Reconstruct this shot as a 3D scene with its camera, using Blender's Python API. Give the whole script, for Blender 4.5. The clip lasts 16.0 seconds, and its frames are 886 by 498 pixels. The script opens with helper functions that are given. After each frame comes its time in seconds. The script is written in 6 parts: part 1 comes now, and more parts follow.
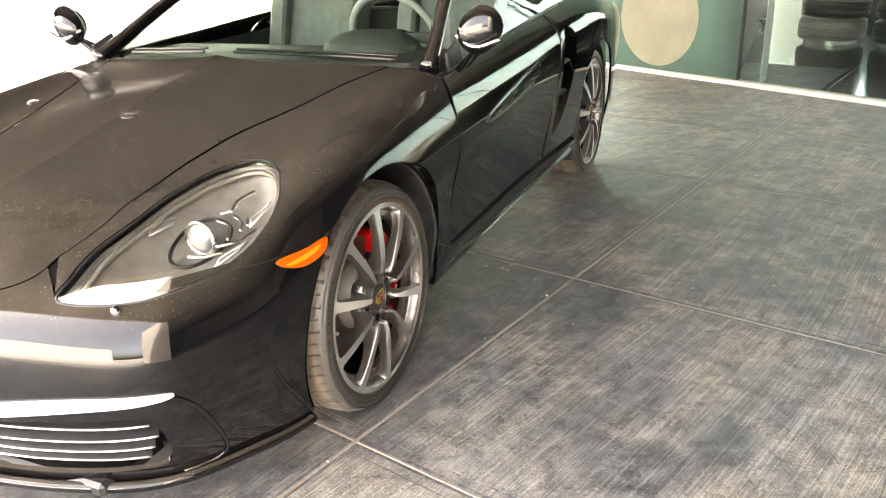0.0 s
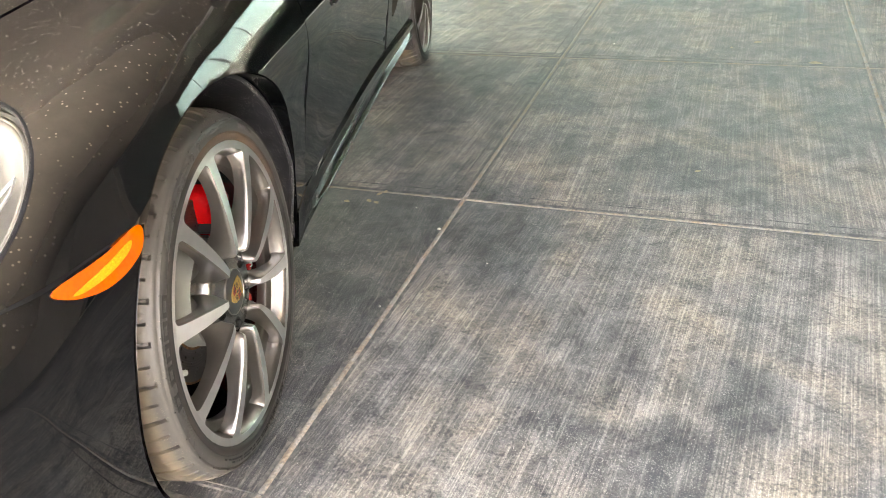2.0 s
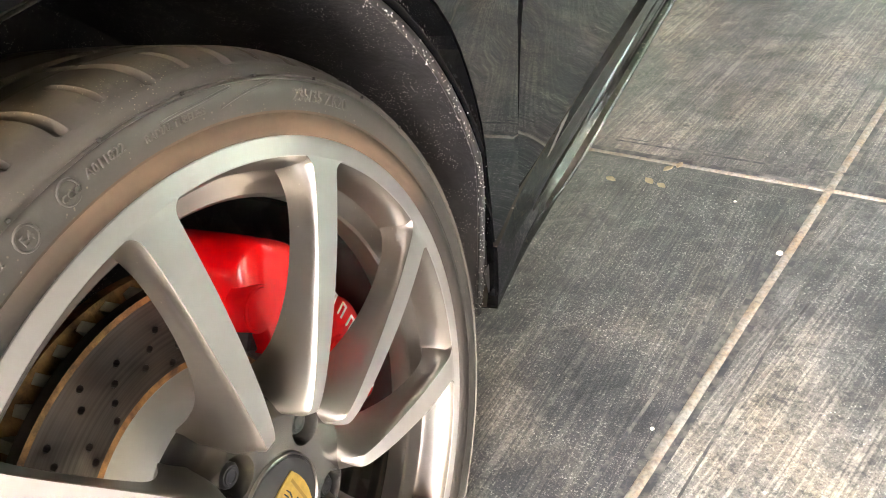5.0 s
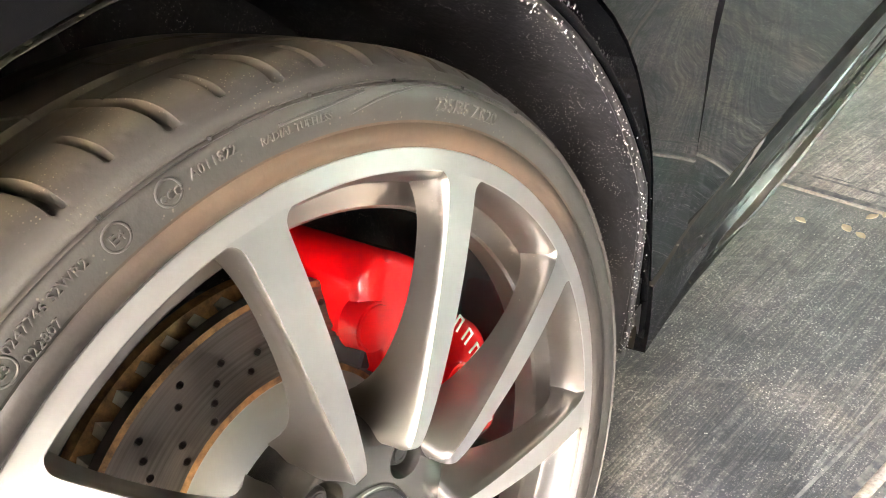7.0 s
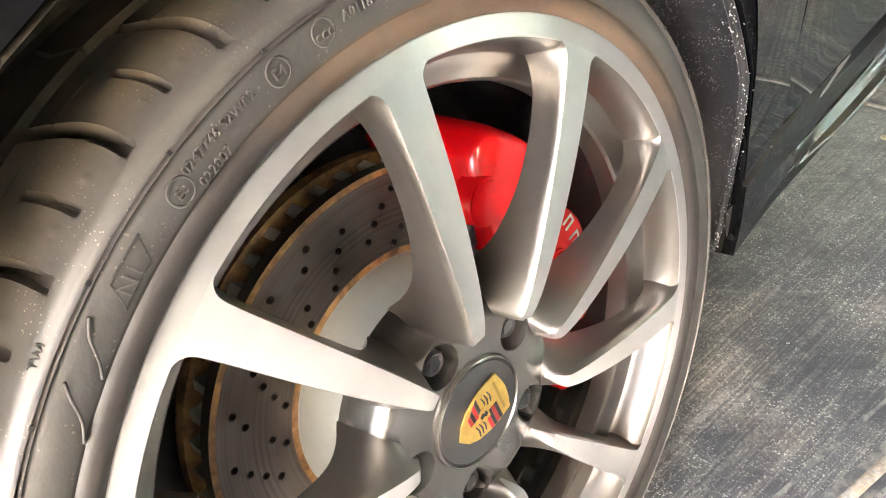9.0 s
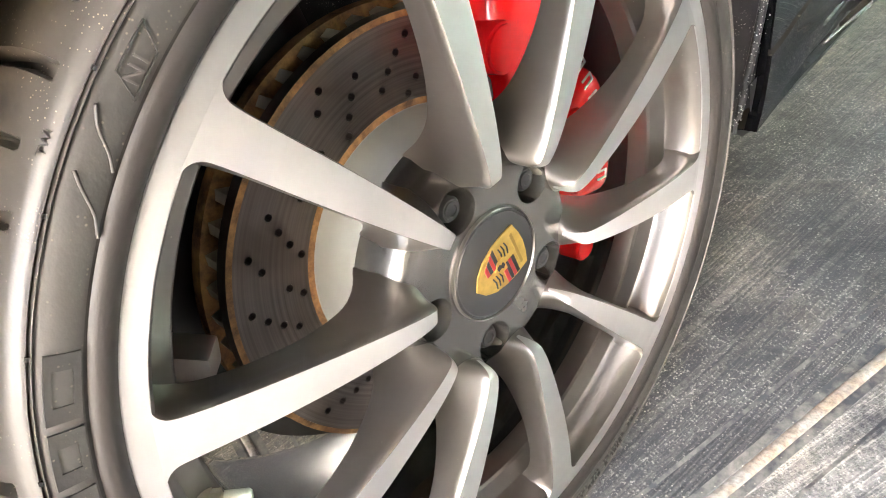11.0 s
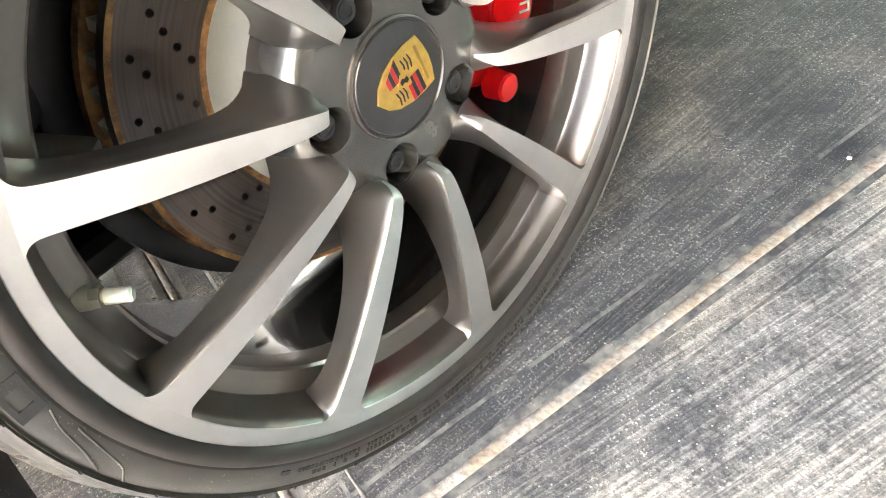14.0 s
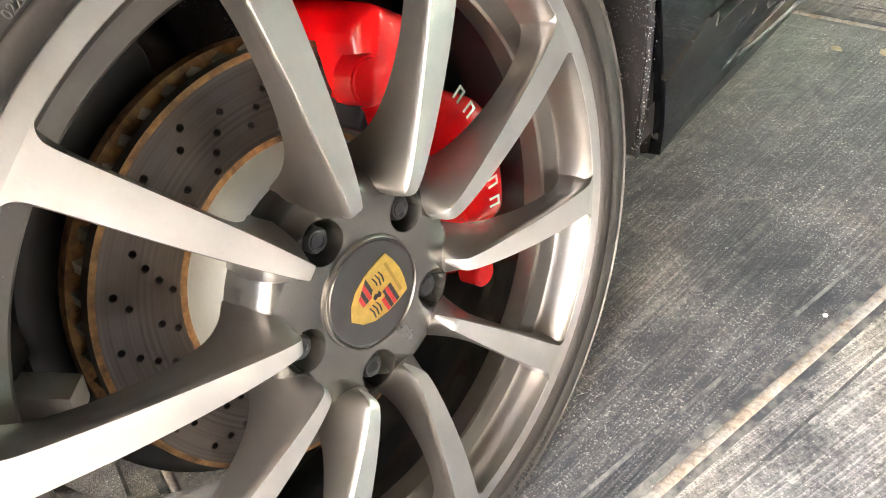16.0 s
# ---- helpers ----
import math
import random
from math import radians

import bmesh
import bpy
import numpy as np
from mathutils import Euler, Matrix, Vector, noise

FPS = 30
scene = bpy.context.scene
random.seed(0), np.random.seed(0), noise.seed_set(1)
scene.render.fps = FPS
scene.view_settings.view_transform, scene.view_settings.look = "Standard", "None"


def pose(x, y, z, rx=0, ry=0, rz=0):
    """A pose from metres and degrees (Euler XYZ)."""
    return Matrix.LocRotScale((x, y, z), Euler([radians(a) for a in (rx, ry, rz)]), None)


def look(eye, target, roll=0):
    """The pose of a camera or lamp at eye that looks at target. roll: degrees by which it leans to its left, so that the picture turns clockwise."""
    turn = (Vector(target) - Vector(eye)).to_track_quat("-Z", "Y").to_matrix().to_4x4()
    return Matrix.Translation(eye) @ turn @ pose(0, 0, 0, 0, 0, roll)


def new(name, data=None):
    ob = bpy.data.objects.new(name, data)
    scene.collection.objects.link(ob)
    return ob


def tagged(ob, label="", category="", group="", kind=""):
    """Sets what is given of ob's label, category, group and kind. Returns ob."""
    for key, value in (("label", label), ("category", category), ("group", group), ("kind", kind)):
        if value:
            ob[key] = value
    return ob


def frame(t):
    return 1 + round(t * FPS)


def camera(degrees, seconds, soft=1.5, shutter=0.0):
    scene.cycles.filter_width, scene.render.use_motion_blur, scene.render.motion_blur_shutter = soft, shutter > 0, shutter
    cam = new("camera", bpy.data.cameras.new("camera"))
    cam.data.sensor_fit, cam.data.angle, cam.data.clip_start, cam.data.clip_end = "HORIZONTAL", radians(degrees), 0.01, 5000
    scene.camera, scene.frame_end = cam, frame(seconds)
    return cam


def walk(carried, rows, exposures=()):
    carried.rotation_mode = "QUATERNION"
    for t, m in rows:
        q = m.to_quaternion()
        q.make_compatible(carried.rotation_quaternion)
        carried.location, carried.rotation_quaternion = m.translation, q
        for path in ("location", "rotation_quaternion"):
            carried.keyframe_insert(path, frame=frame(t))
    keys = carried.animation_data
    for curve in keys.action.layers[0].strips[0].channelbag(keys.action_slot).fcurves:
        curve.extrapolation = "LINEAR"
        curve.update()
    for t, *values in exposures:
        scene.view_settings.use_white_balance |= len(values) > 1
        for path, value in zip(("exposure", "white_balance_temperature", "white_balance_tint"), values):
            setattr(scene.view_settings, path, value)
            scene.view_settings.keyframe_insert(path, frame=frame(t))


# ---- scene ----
cam = camera(59.4, 16.0, soft=1.0)
PATH = [
    (0, (1.826, -1.793, 1.319), (1.072, -0.105, 0.556), -2.5),
    (0.5, (1.748, -1.574, 1.279), (1.091, 0.115, 0.433), -2.4),
    (1, (1.64, -1.43, 1.228), (1.131, 0.283, 0.331), -2.5),
    (1.5, (1.47, -1.308, 1.184), (1.161, 0.432, 0.248), -3.9),
    (2, (1.376, -1.158, 1.109), (1.134, 0.547, 0.092), -4.7),
    (2.5, (1.348, -0.954, 1.037), (1.069, 0.684, -0.076), -4.4),
    (3, (1.271, -0.781, 0.986), (0.974, 0.812, -0.186), -5.3),
    (3.5, (1.186, -0.616, 0.929), (0.877, 0.954, -0.269), -8.0),
    (4, (1.171, -0.469, 0.868), (0.685, 1.052, -0.336), -9.9),
    (4.5, (1.17, -0.319, 0.821), (0.428, 1.12, -0.354), -12.1),
    (5, (1.164, -0.24, 0.793), (0.269, 1.15, -0.333), -14.0),
    (5.2, (1.161, -0.222, 0.808), (0.228, 1.141, -0.32), -14.2),
    (7.3, (1.145, -0.176, 0.774), (-0.116, 0.975, -0.269), -13.8),
    (7.5, (1.142, -0.184, 0.774), (-0.12, 0.962, -0.272), -13.9),
    (8, (1.13, -0.208, 0.771), (-0.141, 0.908, -0.297), -14.4),
    (8.5, (1.128, -0.226, 0.763), (-0.158, 0.843, -0.333), -15.3),
    (9, (1.133, -0.24, 0.75), (-0.169, 0.777, -0.377), -16.1),
    (9.2, (1.134, -0.245, 0.749), (-0.174, 0.75, -0.391), -16.5),
    (11.3, (1.152, -0.274, 0.688), (-0.136, 0.607, -0.563), -18.6),
    (11.5, (1.16, -0.276, 0.683), (-0.132, 0.592, -0.573), -18.8),
    (12, (1.171, -0.278, 0.667), (-0.098, 0.567, -0.628), -18.3),
    (12.5, (1.179, -0.284, 0.647), (-0.056, 0.555, -0.684), -17.1),
    (13, (1.185, -0.292, 0.633), (-0.016, 0.533, -0.737), -16.8),
    (13.5, (1.189, -0.295, 0.625), (0.005, 0.522, -0.764), -17.1),
    (14, (1.201, -0.277, 0.617), (0.01, 0.541, -0.767), -18.4),
    (14.5, (1.213, -0.25, 0.624), (-0.017, 0.606, -0.7), -20.5),
    (15, (1.221, -0.233, 0.644), (-0.04, 0.659, -0.627), -20.6),
    (15.5, (1.215, -0.227, 0.663), (-0.065, 0.702, -0.561), -19.9),
    (16, (1.206, -0.222, 0.68), (-0.076, 0.744, -0.513), -18.9),
]
walk(cam, [(t, look(eye, target, roll)) for t, eye, target, roll in PATH], [(0.0, 5.05, 7700, 15), (1.0, 5.5, 7450, 14), (2.0, 5.42, 7400, 14), (2.5, 5.68, 7450, 14), (4.0, 6.1, 7700, 14), (5.0, 6.42, 7700, 16), (8.0, 6.82, 7450, 16), (9.0, 6.58, 7450, 16), (11.5, 6.42, 7100, 14), (12.5, 6.26, 7000, 12), (14.0, 6.18, 7000, 12), (15.0, 6.36, 7350, 14), (16.0, 6.45, 7500, 15)])

# ---- world, sun, exposure ----
def make_world():
    w = bpy.data.worlds.new("sky")
    scene.world = w
    w.use_nodes = True
    nt = w.node_tree
    bg = nt.nodes["Background"]
    sky = nt.nodes.new("ShaderNodeTexSky")
    sky.sky_type, sky.sun_disc = "NISHITA", False
    sky.sun_elevation, sky.sun_rotation = radians(39), radians(287.5)
    sky.dust_density, sky.air_density = 6.0, 0.9
    soft = nt.nodes.new("ShaderNodeHueSaturation")
    soft.inputs["Saturation"].default_value = 0.45
    nt.links.new(sky.outputs[0], soft.inputs["Color"])
    nt.links.new(soft.outputs[0], bg.inputs[0])
    bg.inputs[1].default_value = 0.15
    sun = bpy.data.lights.new("sun", "SUN")
    sun.energy, sun.angle, sun.color = 5.0, radians(0.6), (1.0, 0.94, 0.85)
    ob = new("sun", sun)
    ob.matrix_world = look((-10.2, 3.2, 8.8), (0, 0, 0))


make_world()



# ---- materials ----
class Nodes:
    """A short way to write node materials."""

    def __init__(self, name):
        self.mat = bpy.data.materials.new(name)
        self.mat.use_nodes = True
        self.nt = self.mat.node_tree
        self.bsdf = self.nt.nodes["Principled BSDF"]
        self.out = self.nt.nodes["Material Output"]
        self.coord = self.nt.nodes.new("ShaderNodeTexCoord")

    def put(self, socket, value):
        if isinstance(value, bpy.types.NodeSocket):
            self.nt.links.new(value, socket)
        elif isinstance(value, (tuple, list)) and len(value) == 3 and socket.type == "RGBA":
            socket.default_value = (*value, 1)
        else:
            socket.default_value = value

    def set(self, **kw):
        for k, v in kw.items():
            self.put(self.bsdf.inputs[k.replace("_", " ").title().replace("Ior", "IOR")], v)
        return self

    def mapped(self, scale=(1, 1, 1), turn=0.0, source="Object"):
        n = self.nt.nodes.new("ShaderNodeMapping")
        n.inputs["Scale"].default_value = scale
        n.inputs["Rotation"].default_value = (0, 0, turn)
        self.nt.links.new(self.coord.outputs[source], n.inputs["Vector"])
        return n.outputs[0]

    def noise(self, vector=None, scale=5.0, detail=4.0, rough=0.55, distort=0.0):
        n = self.nt.nodes.new("ShaderNodeTexNoise")
        n.inputs["Scale"].default_value, n.inputs["Detail"].default_value = scale, detail
        n.inputs["Roughness"].default_value, n.inputs["Distortion"].default_value = rough, distort
        self.nt.links.new(vector or self.coord.outputs["Object"], n.inputs["Vector"])
        return n.outputs[0]

    def cells(self, vector=None, scale=50.0, feature="F1", out=0, jitter=1.0):
        n = self.nt.nodes.new("ShaderNodeTexVoronoi")
        n.feature = feature
        n.inputs["Scale"].default_value = scale
        n.inputs["Randomness"].default_value = jitter
        self.nt.links.new(vector or self.coord.outputs["Object"], n.inputs["Vector"])
        return n.outputs[out]

    def ramp(self, value, *stops):
        n = self.nt.nodes.new("ShaderNodeValToRGB")
        e = n.color_ramp.elements
        while len(e) < len(stops):
            e.new(0.5)
        for el, (p, c) in zip(e, stops):
            el.position = p
            el.color = (c, c, c, 1) if isinstance(c, (int, float)) else (*c, 1)
        self.nt.links.new(value, n.inputs[0])
        return n.outputs[0]

    def math(self, op, a, b=0.0):
        n = self.nt.nodes.new("ShaderNodeMath")
        n.operation = op
        self.put(n.inputs[0], a)
        self.put(n.inputs[1], b)
        return n.outputs[0]

    def mix(self, fac, a, b, mode="MIX"):
        n = self.nt.nodes.new("ShaderNodeMix")
        n.data_type, n.blend_type = "RGBA", mode
        self.put(n.inputs[0], fac)
        self.put(n.inputs[6], a)
        self.put(n.inputs[7], b)
        return n.outputs[2]

    def bump(self, height, strength=0.3, distance=0.002):
        n = self.nt.nodes.new("ShaderNodeBump")
        n.inputs["Strength"].default_value, n.inputs["Distance"].default_value = strength, distance
        self.nt.links.new(height, n.inputs["Height"])
        self.nt.links.new(n.outputs[0], self.bsdf.inputs["Normal"])
        return self


def plain(name, colour, rough=0.5, metal=0.0, coat=0.0, vary=0.15, scale=30.0, bump=0.0):
    """A simple surface with slight unevenness of colour and gloss."""
    n = Nodes(name)
    f = n.noise(scale=scale)
    dark = tuple(c * (1 - vary) for c in colour)
    light = tuple(min(1, c * (1 + vary)) for c in colour)
    n.set(base_color=n.mix(n.ramp(f, (0.3, 0.0), (0.7, 1.0)), dark, light), metallic=metal, coat_weight=coat, coat_roughness=0.04)
    n.put(n.bsdf.inputs["Roughness"], n.math("ADD", n.math("MULTIPLY", f, 0.12), rough - 0.06))
    if bump:
        n.bump(n.noise(scale=scale * 6, detail=2), bump, 0.001)
    return n.mat


SLAB_TURN = radians(-13.8)
E1 = Vector((-math.sin(SLAB_TURN), math.cos(SLAB_TURN), 0))
E2 = Vector((math.cos(SLAB_TURN), math.sin(SLAB_TURN), 0))
G0 = Vector((0.841, -0.245, 0))


def slab_material():
    """Dark broomed concrete: thin pale broom lines, dust in patches, scuffs and grains."""
    n = Nodes("brushed_concrete")
    base_map = n.mapped(turn=-SLAB_TURN)
    random = n.nt.nodes.new("ShaderNodeObjectInfo").outputs["Random"]
    turn = n.nt.nodes.new("ShaderNodeVectorRotate")
    turn.rotation_type = "Z_AXIS"
    n.nt.links.new(base_map, turn.inputs["Vector"])
    n.put(turn.inputs["Angle"], n.math("MULTIPLY", n.math("SUBTRACT", random, 0.5), 0.22))
    flat = turn.outputs[0]

    def stretched(sx, sy, spin=0.0, **kw):
        m = n.nt.nodes.new("ShaderNodeMapping")
        m.inputs["Scale"].default_value = (sx, sy, 1)
        source = flat
        if spin:
            q = n.nt.nodes.new("ShaderNodeVectorRotate")
            q.rotation_type = "Z_AXIS"
            q.inputs["Angle"].default_value = spin
            n.nt.links.new(flat, q.inputs["Vector"])
            source = q.outputs[0]
        n.nt.links.new(source, m.inputs["Vector"])
        return n.noise(m.outputs[0], **kw)

    fine = stretched(1.0, 0.012, scale=300, detail=2, rough=0.5)
    broad = stretched(1.0, 0.02, scale=95, detail=3, rough=0.6)
    across = stretched(0.03, 1.0, scale=230, detail=2, rough=0.55)
    scuff = stretched(1.0, 0.10, 0.95, scale=60, detail=5, rough=0.7, distort=0.5)
    smudge = n.noise(flat, scale=11, detail=9, rough=0.74, distort=0.5)
    patch = n.noise(flat, scale=3.1, detail=8, rough=0.66, distort=0.5)
    swath = stretched(1.0, 0.22, scale=7, detail=5, rough=0.6, distort=0.3)
    blot = n.noise(flat, scale=1.2, detail=4, rough=0.55)
    grain = n.noise(flat, scale=420, detail=2, rough=0.6)
    lumps = n.noise(flat, scale=130, detail=3, rough=0.7)

    base = n.mix(n.ramp(smudge, (0.35, 0.0), (0.65, 1.0)), (0.030, 0.034, 0.041), (0.076, 0.080, 0.087))
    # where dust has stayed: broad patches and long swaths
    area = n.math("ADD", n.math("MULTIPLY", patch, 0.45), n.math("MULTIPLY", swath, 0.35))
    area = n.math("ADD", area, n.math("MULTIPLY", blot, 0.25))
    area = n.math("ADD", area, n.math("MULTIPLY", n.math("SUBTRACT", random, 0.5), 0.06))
    # pale colour is held back on the car's side, up to the cross joint
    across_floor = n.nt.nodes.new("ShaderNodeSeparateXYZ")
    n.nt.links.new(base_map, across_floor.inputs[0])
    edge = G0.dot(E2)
    car_side = n.ramp(n.math("ADD", n.math("SUBTRACT", across_floor.outputs[0], edge - 0.5), 0.0), (0.47, 0.062), (0.53, 0.0))
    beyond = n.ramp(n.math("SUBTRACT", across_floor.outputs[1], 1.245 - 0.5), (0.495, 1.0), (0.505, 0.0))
    area = n.math("SUBTRACT", n.math("ADD", area, 0.02), n.math("MULTIPLY", n.math("ADD", car_side, 0.02), beyond))
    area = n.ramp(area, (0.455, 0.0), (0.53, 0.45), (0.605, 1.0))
    dusty = n.mix(n.ramp(patch, (0.44, 0.0), (0.64, 1.0)), (0.43, 0.42, 0.40), (0.50, 0.44, 0.35))
    veil = n.math("MULTIPLY", area, n.ramp(n.math("ADD", n.math("MULTIPLY", lumps, 0.5), n.math("MULTIPLY", smudge, 0.5)), (0.40, 0.05), (0.62, 0.72)))
    col = n.mix(veil, base, dusty)
    # pale ridge tops of the broom lines, broken up by wear
    lines = n.math("ADD", n.math("MULTIPLY", fine, 0.62), n.math("MULTIPLY", broad, 0.38))
    lines = n.ramp(lines, (0.495, 0.0), (0.57, 1.0))
    keep = n.ramp(n.math("ADD", n.math("MULTIPLY", lumps, 0.55), n.math("MULTIPLY", smudge, 0.45)), (0.40, 0.15), (0.56, 1.0))
    keep = n.math("MULTIPLY", keep, n.math("ADD", n.math("MULTIPLY", area, 0.72), 0.20))
    lines = n.math("MULTIPLY", lines, keep)
    col = n.mix(n.math("MULTIPLY", lines, 0.85), col, n.mix(0.35, dusty, (0.56, 0.53, 0.48)))
    weft = n.math("MULTIPLY", n.ramp(across, (0.54, 0.0), (0.64, 0.10)), n.ramp(smudge, (0.48, 0.0), (0.60, 1.0)))
    col = n.mix(weft, col, (0.40, 0.385, 0.36))
    rubs = n.math("MULTIPLY", n.ramp(scuff, (0.57, 0.0), (0.72, 0.20)), n.ramp(patch, (0.46, 0.0), (0.56, 1.0)))
    col = n.mix(rubs, col, (0.47, 0.45, 0.41))
    # crumbs and grains
    grains = n.math("MULTIPLY", n.ramp(grain, (0.585, 0.0), (0.66, 1.0)), n.ramp(smudge, (0.40, 0.10), (0.60, 0.9)))
    col = n.mix(n.math("MULTIPLY", grains, 0.75), col, (0.60, 0.575, 0.53))
    dark = n.math("MULTIPLY", n.ramp(grain, (0.34, 1.0), (0.41, 0.0)), 0.55)
    col = n.mix(dark, col, (0.035, 0.037, 0.042))
    speck = n.ramp(n.cells(flat, scale=130), (0.08, 1.0), (0.16, 0.0))
    speck = n.math("MULTIPLY", speck, n.ramp(n.noise(flat, scale=9, detail=4), (0.48, 0.0), (0.60, 1.0)))
    col = n.mix(n.math("MULTIPLY", speck, 0.8), col, (0.74, 0.71, 0.64))
    n.set(base_color=col, specular_ior_level=0.45)
    n.put(n.bsdf.inputs["Roughness"], n.ramp(n.math("ADD", veil, lines), (0.0, 0.40), (0.7, 0.85)))
    h = n.math("ADD", n.math("MULTIPLY", fine, 0.8), n.math("MULTIPLY", grain, 0.5))
    h = n.math("ADD", h, n.math("MULTIPLY", speck, 0.7))
    n.bump(h, 0.65, 0.004)
    return n.mat


def edge_material():
    """The trowelled margin along the joints: darker, with crumbs of cement at its rim."""
    n = Nodes("trowelled_concrete")
    flat = n.mapped(turn=-SLAB_TURN)
    f = n.noise(flat, scale=7, detail=8, rough=0.7, distort=0.6)
    g = n.noise(flat, scale=60, detail=4, rough=0.6)
    stain = n.ramp(n.math("ADD", n.math("MULTIPLY", f, 0.5), n.math("MULTIPLY", g, 0.5)), (0.44, 0.0), (0.68, 0.9))
    col = n.mix(stain, (0.050, 0.055, 0.063), (0.31, 0.295, 0.265))
    speck = n.math("MULTIPLY", n.ramp(n.cells(flat, scale=140), (0.06, 1.0), (0.12, 0.0)), n.ramp(f, (0.46, 0.0), (0.56, 1.0)))
    col = n.mix(n.math("MULTIPLY", speck, 0.9), col, (0.66, 0.6, 0.5))
    n.set(base_color=col)
    n.put(n.bsdf.inputs["Roughness"], n.ramp(stain, (0.0, 0.4), (0.7, 0.8)))
    n.bump(n.math("ADD", n.math("MULTIPLY", g, 0.5), speck), 0.5, 0.003)
    return n.mat


def joint_material():
    n = Nodes("pale_joint_filler")
    f = n.noise(scale=22, detail=6, rough=0.7)
    g = n.noise(scale=160, detail=3)
    col = n.mix(n.ramp(f, (0.40, 0.0), (0.66, 1.0)), (0.36, 0.345, 0.32), (0.34, 0.25, 0.17))
    col = n.mix(n.ramp(g, (0.35, 0.0), (0.6, 1.0)), n.mix(0.5, col, (0.08, 0.075, 0.07)), col)
    n.set(base_color=col, roughness=0.75)
    n.bump(g, 0.7, 0.002)
    return n.mat


def paint_material():
    """Black clear-coated paint under a film of dust and dried drops."""
    n = Nodes("dusty_black_paint")
    normal = n.nt.nodes.new("ShaderNodeNewGeometry")
    sep = n.nt.nodes.new("ShaderNodeSeparateXYZ")
    n.nt.links.new(normal.outputs["Normal"], sep.inputs[0])
    up = n.ramp(sep.outputs[2], (0.42, 0.0), (0.92, 1.0))
    film = n.math("MULTIPLY", n.ramp(n.noise(scale=5, detail=6, rough=0.65), (0.25, 0.45), (0.75, 1.0)), up)
    drop = n.ramp(n.cells(scale=95, jitter=1.0), (0.10, 1.0), (0.19, 0.0))
    drop = n.math("MULTIPLY", drop, n.ramp(n.noise(scale=7, detail=4), (0.38, 0.05), (0.56, 0.75)))
    drop = n.math("MULTIPLY", drop, up)
    haze = n.ramp(n.noise(scale=9, detail=6, rough=0.7), (0.40, 0.0), (0.75, 0.008))
    grime = n.math("ADD", n.math("ADD", n.math("MULTIPLY", film, 0.19), haze), n.math("MULTIPLY", drop, 0.8))
    n.set(base_color=n.mix(grime, (0.0025, 0.0028, 0.0034), (0.30, 0.255, 0.20)), coat_weight=1.0, coat_ior=1.5, specular_ior_level=0.0)
    n.put(n.bsdf.inputs["Roughness"], n.math("ADD", n.math("MULTIPLY", grime, 0.8), 0.12))
    n.put(n.bsdf.inputs["Coat Roughness"], n.math("ADD", n.math("MULTIPLY", film, 0.08), 0.018))
    return n.mat


def rubber_material(name, colour, dust, amount, lo=0.45, hi=0.62, rough=0.62, band=False):
    """Rubber with dust in blotches; band: the dust lies on the running band alone."""
    n = Nodes(name)
    f = n.noise(scale=9, detail=7, rough=0.68)
    g = n.noise(scale=260, detail=2)
    m = n.math("MULTIPLY", n.ramp(f, (lo, 0.0), (hi, 1.0)), amount)
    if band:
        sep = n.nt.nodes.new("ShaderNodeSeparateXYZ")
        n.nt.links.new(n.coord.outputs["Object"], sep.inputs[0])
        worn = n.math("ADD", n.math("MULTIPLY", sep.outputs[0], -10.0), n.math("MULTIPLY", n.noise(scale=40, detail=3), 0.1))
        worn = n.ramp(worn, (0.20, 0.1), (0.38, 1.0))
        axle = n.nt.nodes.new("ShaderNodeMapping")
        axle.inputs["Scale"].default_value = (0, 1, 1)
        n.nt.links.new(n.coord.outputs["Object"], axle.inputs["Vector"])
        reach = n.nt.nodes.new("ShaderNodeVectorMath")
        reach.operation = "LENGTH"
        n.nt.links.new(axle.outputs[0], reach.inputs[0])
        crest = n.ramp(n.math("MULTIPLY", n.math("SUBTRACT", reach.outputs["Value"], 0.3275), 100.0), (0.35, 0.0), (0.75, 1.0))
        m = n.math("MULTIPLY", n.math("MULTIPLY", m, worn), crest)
    col = n.mix(m, colour, dust)
    grit = n.math("MULTIPLY", n.ramp(n.cells(scale=430 if band else 260), (0.10, 1.0), (0.20, 0.0)), n.ramp(n.noise(scale=35, detail=3), (0.50, 0.0), (0.60, amount)))
    col = n.mix(n.math("MULTIPLY", grit, 0.7), col, (0.5, 0.43, 0.32))
    n.set(base_color=col)
    n.put(n.bsdf.inputs["Roughness"], n.math("ADD", n.math("MULTIPLY", m, 0.2), rough))
    n.bump(n.math("ADD", g, grit), 0.25, 0.0006)
    return n.mat


